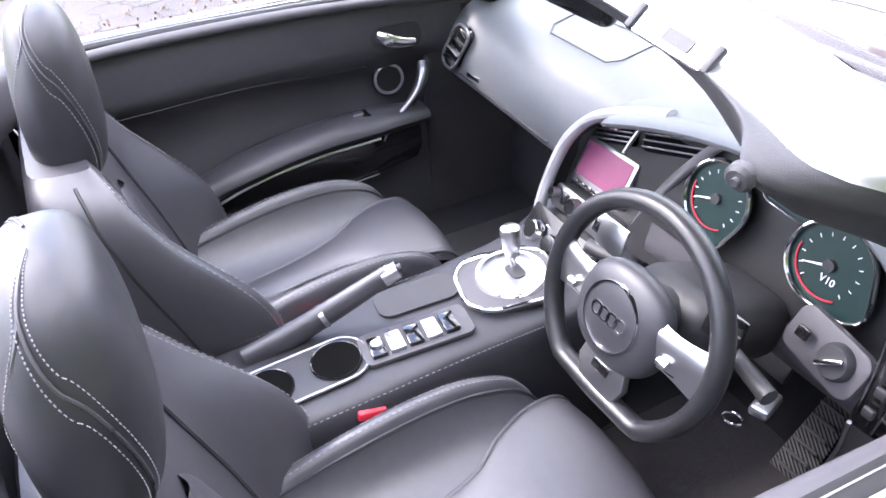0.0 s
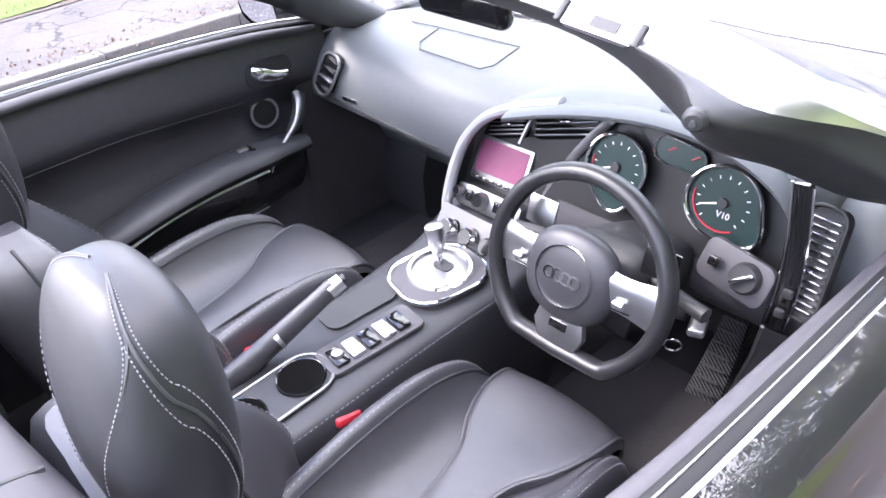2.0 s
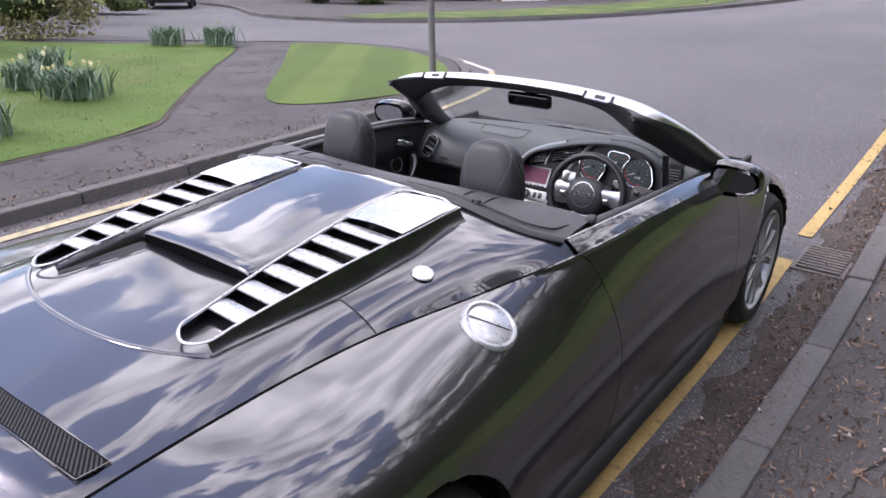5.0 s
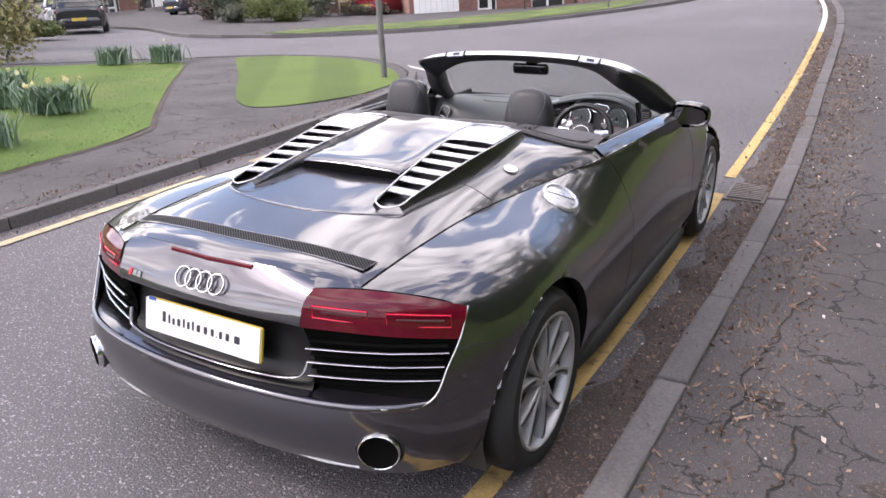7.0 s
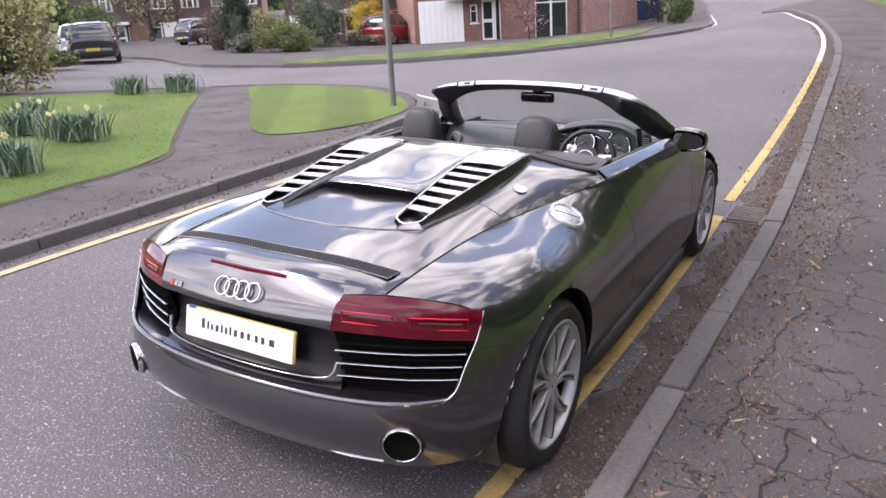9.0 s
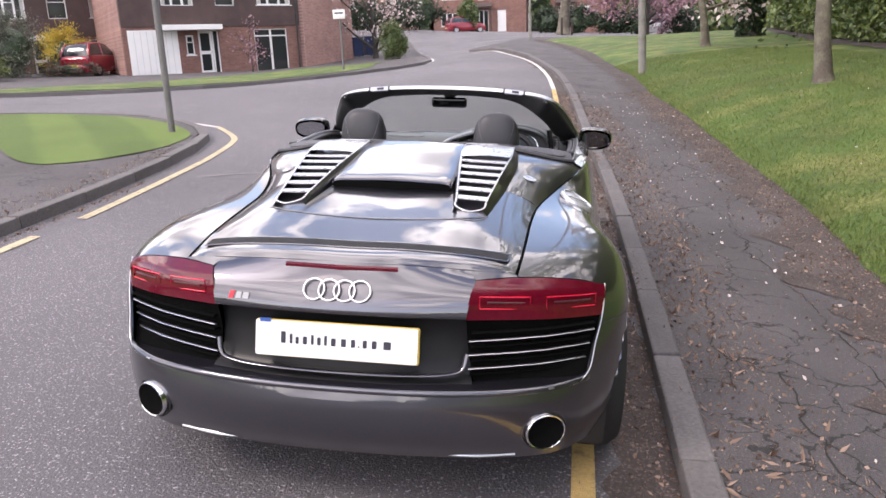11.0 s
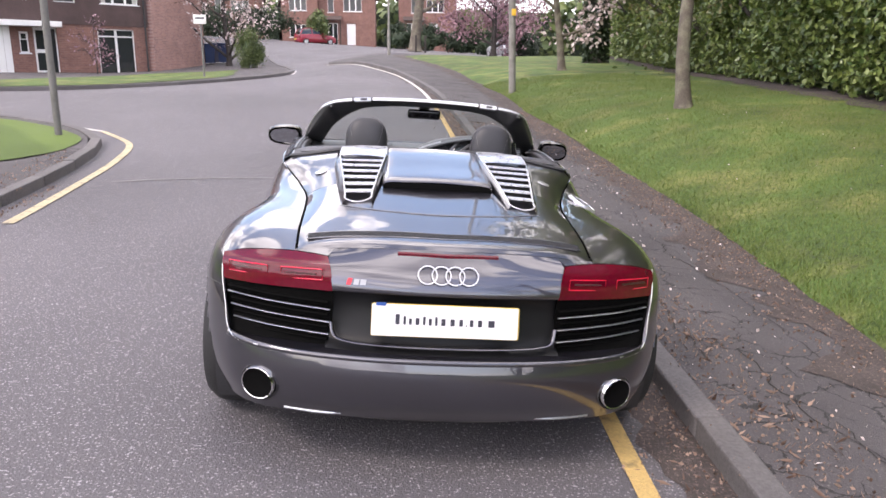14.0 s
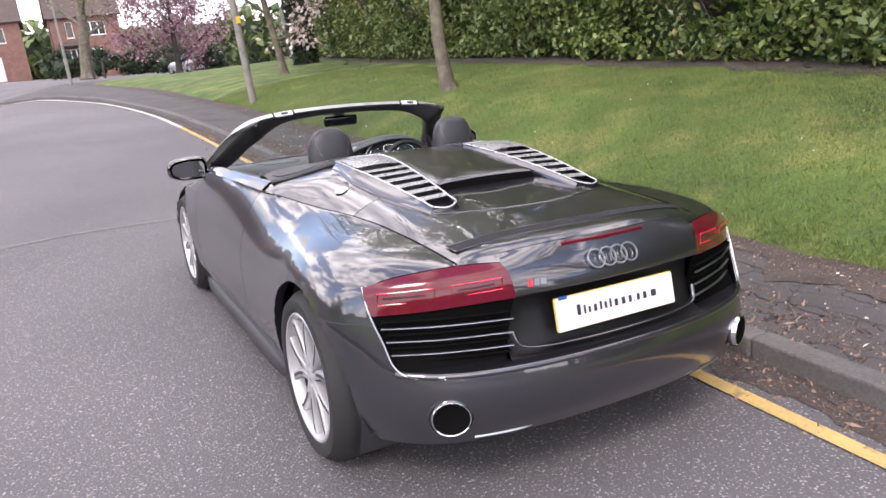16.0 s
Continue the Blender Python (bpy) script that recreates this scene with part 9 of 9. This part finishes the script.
parked_car(onroad(-23.9, 15.6, 53), DARK_PAINT, "black estate car parked at the side road's kerb", 4.3, 1.8, 1.5)
parked_car(onroad(-29.6, 18.9, 55), PALE_PAINT, "silver car parked at the side road's kerb", 4.2, 1.75, 1.5)
parked_car(onroad(-37.4, 31.4, -2), BLUE_PAINT, "grey-blue estate car on a driveway", 4.4, 1.8, 1.6)
parked_car(pose(-8.8, 67.5, 3.55, 0, 0, -62), RED_PAINT, "red hatchback parked before a far house")
parked_car(pose(9.6, 56.0, ground_at(9.6, 56), 0, 0, 25), PALE_PAINT, "silver car half hidden beyond the trees")

# distant woods close the view all round
woods = thing("distant_trees", "hazy line of distant trees and garden hedges", "trees")
a_ = rng.random(26000) * 2 * math.pi
top_h = np.array([7 + 4.5 * noise.noise((math.cos(a) * 6, math.sin(a) * 6, 0)) + 2.5 * noise.noise((math.cos(a) * 22, math.sin(a) * 22, 5)) for a in a_])
rr = 108 + rng.normal(size=26000) * 3
hh = rng.random(26000) ** 0.8 * top_h
base_z = np.array([float(lie(r * math.cos(a), r * math.sin(a))) for r, a in zip(rr, a_)])
leaf_mesh("foliage", np.stack([rr * np.cos(a_), rr * np.sin(a_), base_z + hh], 1), 1.0, SHRUB, woods, long=1.2)
# dark backing ring, coloured as the shade among the far leaves
ring_rows = []
for a in np.linspace(0, 2 * math.pi, 121):
    th = 6.2 + 4.5 * noise.noise((math.cos(a) * 6, math.sin(a) * 6, 0))
    zb_ = float(lie(111 * math.cos(a), 111 * math.sin(a)))
    ring_rows.append([(111 * math.cos(a), 111 * math.sin(a), zb_ + k * th) for k in (-0.2, 0.3, 0.7, 1.0)])
part("far_shade_ring", grid_bm(np.array(ring_rows)), SHRUB_DARK, woods)

# grass blades, litter and fallen petals -----------------------------------------
def blades(name, pts, height, label, parent=None):
    pts = np.asarray(pts)
    n = len(pts)
    a = rng.random(n) * 2 * math.pi
    h = height * (0.5 + rng.random(n))
    s = np.stack([np.cos(a), np.sin(a), 0 * a], 1) * 0.004
    tip = pts + np.stack([rng.normal(0, 0.4, n) * h, rng.normal(0, 0.4, n) * h, h], 1)
    v = np.stack([pts - s, pts + s, tip], 1).reshape(-1, 3)
    k = np.arange(n) * 3
    me = bpy.data.meshes.new(name)
    me.from_pydata(v.tolist(), [], np.stack([k, k + 1, k + 2], 1).tolist())
    me.materials.append(BLADE)
    return tagged(new(name, me), label, "grass", kind="stuff")


n = 150000
gy = -3 + 20 * rng.random(n) ** 1.3
gx = np.interp(gy, LAWN_R[:120, 1], LAWN_R[:120, 0]) + 4.0 * rng.random(n) ** 1.2
gz = np.array([lawn_height(x, y) for x, y in zip(gx, gy)])
blades("grass", np.stack([gx, gy, gz - 0.005], 1), 0.032, "short green grass blades on the bank")
n = 22000
q = np.stack([-4.4 - 5.5 * rng.random(n) ** 1.2, -2.0 + 9.5 * rng.random(n)], 1)
edge_y = np.interp(-q[:, 0], [4.5, 4.9, 5.5, 7.3, 9.2], [1.0, 2.9, 3.55, 5.35, 7.3])
q = q[q[:, 1] < edge_y]
blades("grass", np.stack([q[:, 0], q[:, 1], [lawn_h(x, y) - 0.004 for x, y in q]], 1), 0.020, "short green grass blades on the lawn")


def scatter(name, line, width, count, size, material, height, label, long=1.4):
    t = rng.random(count) * (len(line) - 1.001)
    i = t.astype(int)
    p = line[i] + (line[i + 1] - line[i]) * (t - i)[:, None]
    x = p[:, 0] + rng.normal(0, width / 2, count)
    z = np.array([height(a, b) for a, b in zip(x, p[:, 1])]) + 0.008
    leaf_mesh(name, np.stack([x, p[:, 1], z], 1), size, material, None, flat=0.0, long=long, jitter=0.7, label=label)


near_k = even(follow([(1.0, -5), (1.08, -1), (1.11, 0.5), (1.15, 3.3), (1.10, 6), (1.02, 9), (0.95, 12)]), 80)
near_e = even(follow([(2.44, -5), (2.46, -1), (2.48, 0.7), (2.70, 3.5), (2.70, 5.6), (2.64, 7.6), (2.58, 9.5), (2.40, 12)]), 80)
near_p = even(follow([(1.9, -5), (1.9, 0), (2.0, 4), (1.95, 8), (1.8, 12)]), 80)
near_i = even(follow([(1.50, -5), (1.52, -1), (1.50, 1.5), (1.52, 4), (1.48, 7), (1.40, 10)]), 80)


def gutter_h(x, y):
    return road_h(x, y) if x < np.interp(y, KERB_R[:, 1], KERB_R[:, 0]) else path_height(x, y)


scatter("dead_leaves", near_k, 0.26, 7000, 0.011, DEAD_LEAF, gutter_h, "brown leaf scraps in the gutter")
scatter("dead_leaves", near_e, 0.46, 9000, 0.012, DEAD_LEAF, path_height, "brown leaf scraps along the path's edge")
scatter("twigs", near_k, 0.30, 1400, 0.010, DEAD_LEAF, gutter_h, "fine brown twigs and needles by the kerb", 5.0)
scatter("twigs", near_i, 0.26, 1500, 0.010, DEAD_LEAF, path_height, "fine brown twigs on the footpath", 5.0)
scatter("dead_leaves", near_i, 0.30, 5200, 0.010, DEAD_LEAF, path_height, "brown leaf scraps on the footpath")
scatter("petals", near_p, 0.9, 420, 0.015, PETAL, path_height, "pale fallen petals on the footpath")
scatter("petals", near_k, 0.3, 120, 0.012, PETAL, gutter_h, "pale fallen petals in the gutter")
left_k = even(follow([(-3.58, -4), (-3.60, 1), (-3.68, 2.5), (-3.75, 4.2), (-3.9, 5.8)]), 40)
scatter("dead_leaves", left_k, 0.22, 1400, 0.012, DEAD_LEAF, left_ground, "brown leaf scraps along the far kerb")
left_g = even(follow([(-3.28, -4), (-3.29, 1), (-3.34, 2.5), (-3.40, 4.2)]), 40)
scatter("dead_leaves", left_g, 0.06, 900, 0.012, DEAD_LEAF, road_h, "brown leaf scraps in the far gutter")
lawn_line = even(follow([(4.2, -3), (4.3, 2), (4.4, 8), (4.3, 14)]), 40)
scatter("petals", lawn_line, 2.0, 90, 0.014, PETAL, lawn_height, "pale fallen petals on the grass")

# gully grate beside the kerb
gr_ = thing("gully_grate", "rusty iron gully grate in the gutter", "grate", Matrix.Translation((1.03, 3.66, road_h(1.03, 3.66) + 0.006)) @ pose(0, 0, 0, 1.7, 3.3, 0))
part("grate_frame", pierced(-0.14, 0.14, -0.23, 0.23, [(-0.115, 0.115, -0.205, 0.205)], 0.02), IRON, gr_, smooth=0).matrix_basis = pose(0, 0, 0, -90, 0, 0)
# thin dark sheet under the bars, painted as the shade of an open pit
part("grate_pit", box((0.23, 0.41, 0.004), (0, 0, -0.003)), BLACK_MATT, gr_, smooth=0)
for k in range(9):
    part("grate_bar", box((0.24, 0.022, 0.014), (0, -0.185 + 0.046 * k, 0.006), 0.003), IRON, gr_, smooth=0)

# kerbs, stone by stone ------------------------------------------------------------
def kerb_run(line, inward, name, label, length=0.9, width=0.125, rise=KERB_H):
    d = np.r_[0, np.cumsum(np.linalg.norm(np.diff(line, axis=0), axis=1))]
    root = tagged(new(name), label, "kerb", kind="structure")
    stone = bpy.data.meshes.new("kerb_stone")
    bm = box((1.0, width, rise + 0.12), (0, 0, 0), 0.012)
    bm.to_mesh(stone); bm.free()
    stone.materials.append(KERB_STONE)
    s = 0.0
    while s + length < d[-1]:
        a = np.array([np.interp(s + 0.004, d, line[:, k]) for k in (0, 1)])
        b = np.array([np.interp(s + length - 0.004, d, line[:, k]) for k in (0, 1)])
        za, zb = road_h(*a), road_h(*b)
        v = np.array([*(b - a), zb - za])
        n_ = np.array([-v[1], v[0]]) / np.linalg.norm(v[:2]) * inward
        c = (a + b) / 2 + n_ * width / 2
        x = Vector(v).normalized()
        y = Vector((0, 0, 1)).cross(x).normalized()
        z = x.cross(y)
        o = new("kerb_stone", stone)
        o.parent = root
        o.matrix_world = Matrix.Translation((c[0], c[1], (za + zb) / 2 + (rise - 0.12) / 2 + 0.004 * rng.normal())) @ Matrix((x, y, z)).transposed().to_4x4() @ Matrix.Diagonal((np.linalg.norm(v), 1, 1, 1))
        s += length


kerb_run(even(KERB_R, 500), -1, "kerb_right", "grey concrete kerb stones beside the parked car")
kerb_run(even(KERB_L, 500), 1, "kerb_left", "grey concrete kerb stones along the opposite side")
kerb_run(even(KERB_F, 400), 1, "kerb_opposite", "grey kerb stones round the far corner", 1.8)
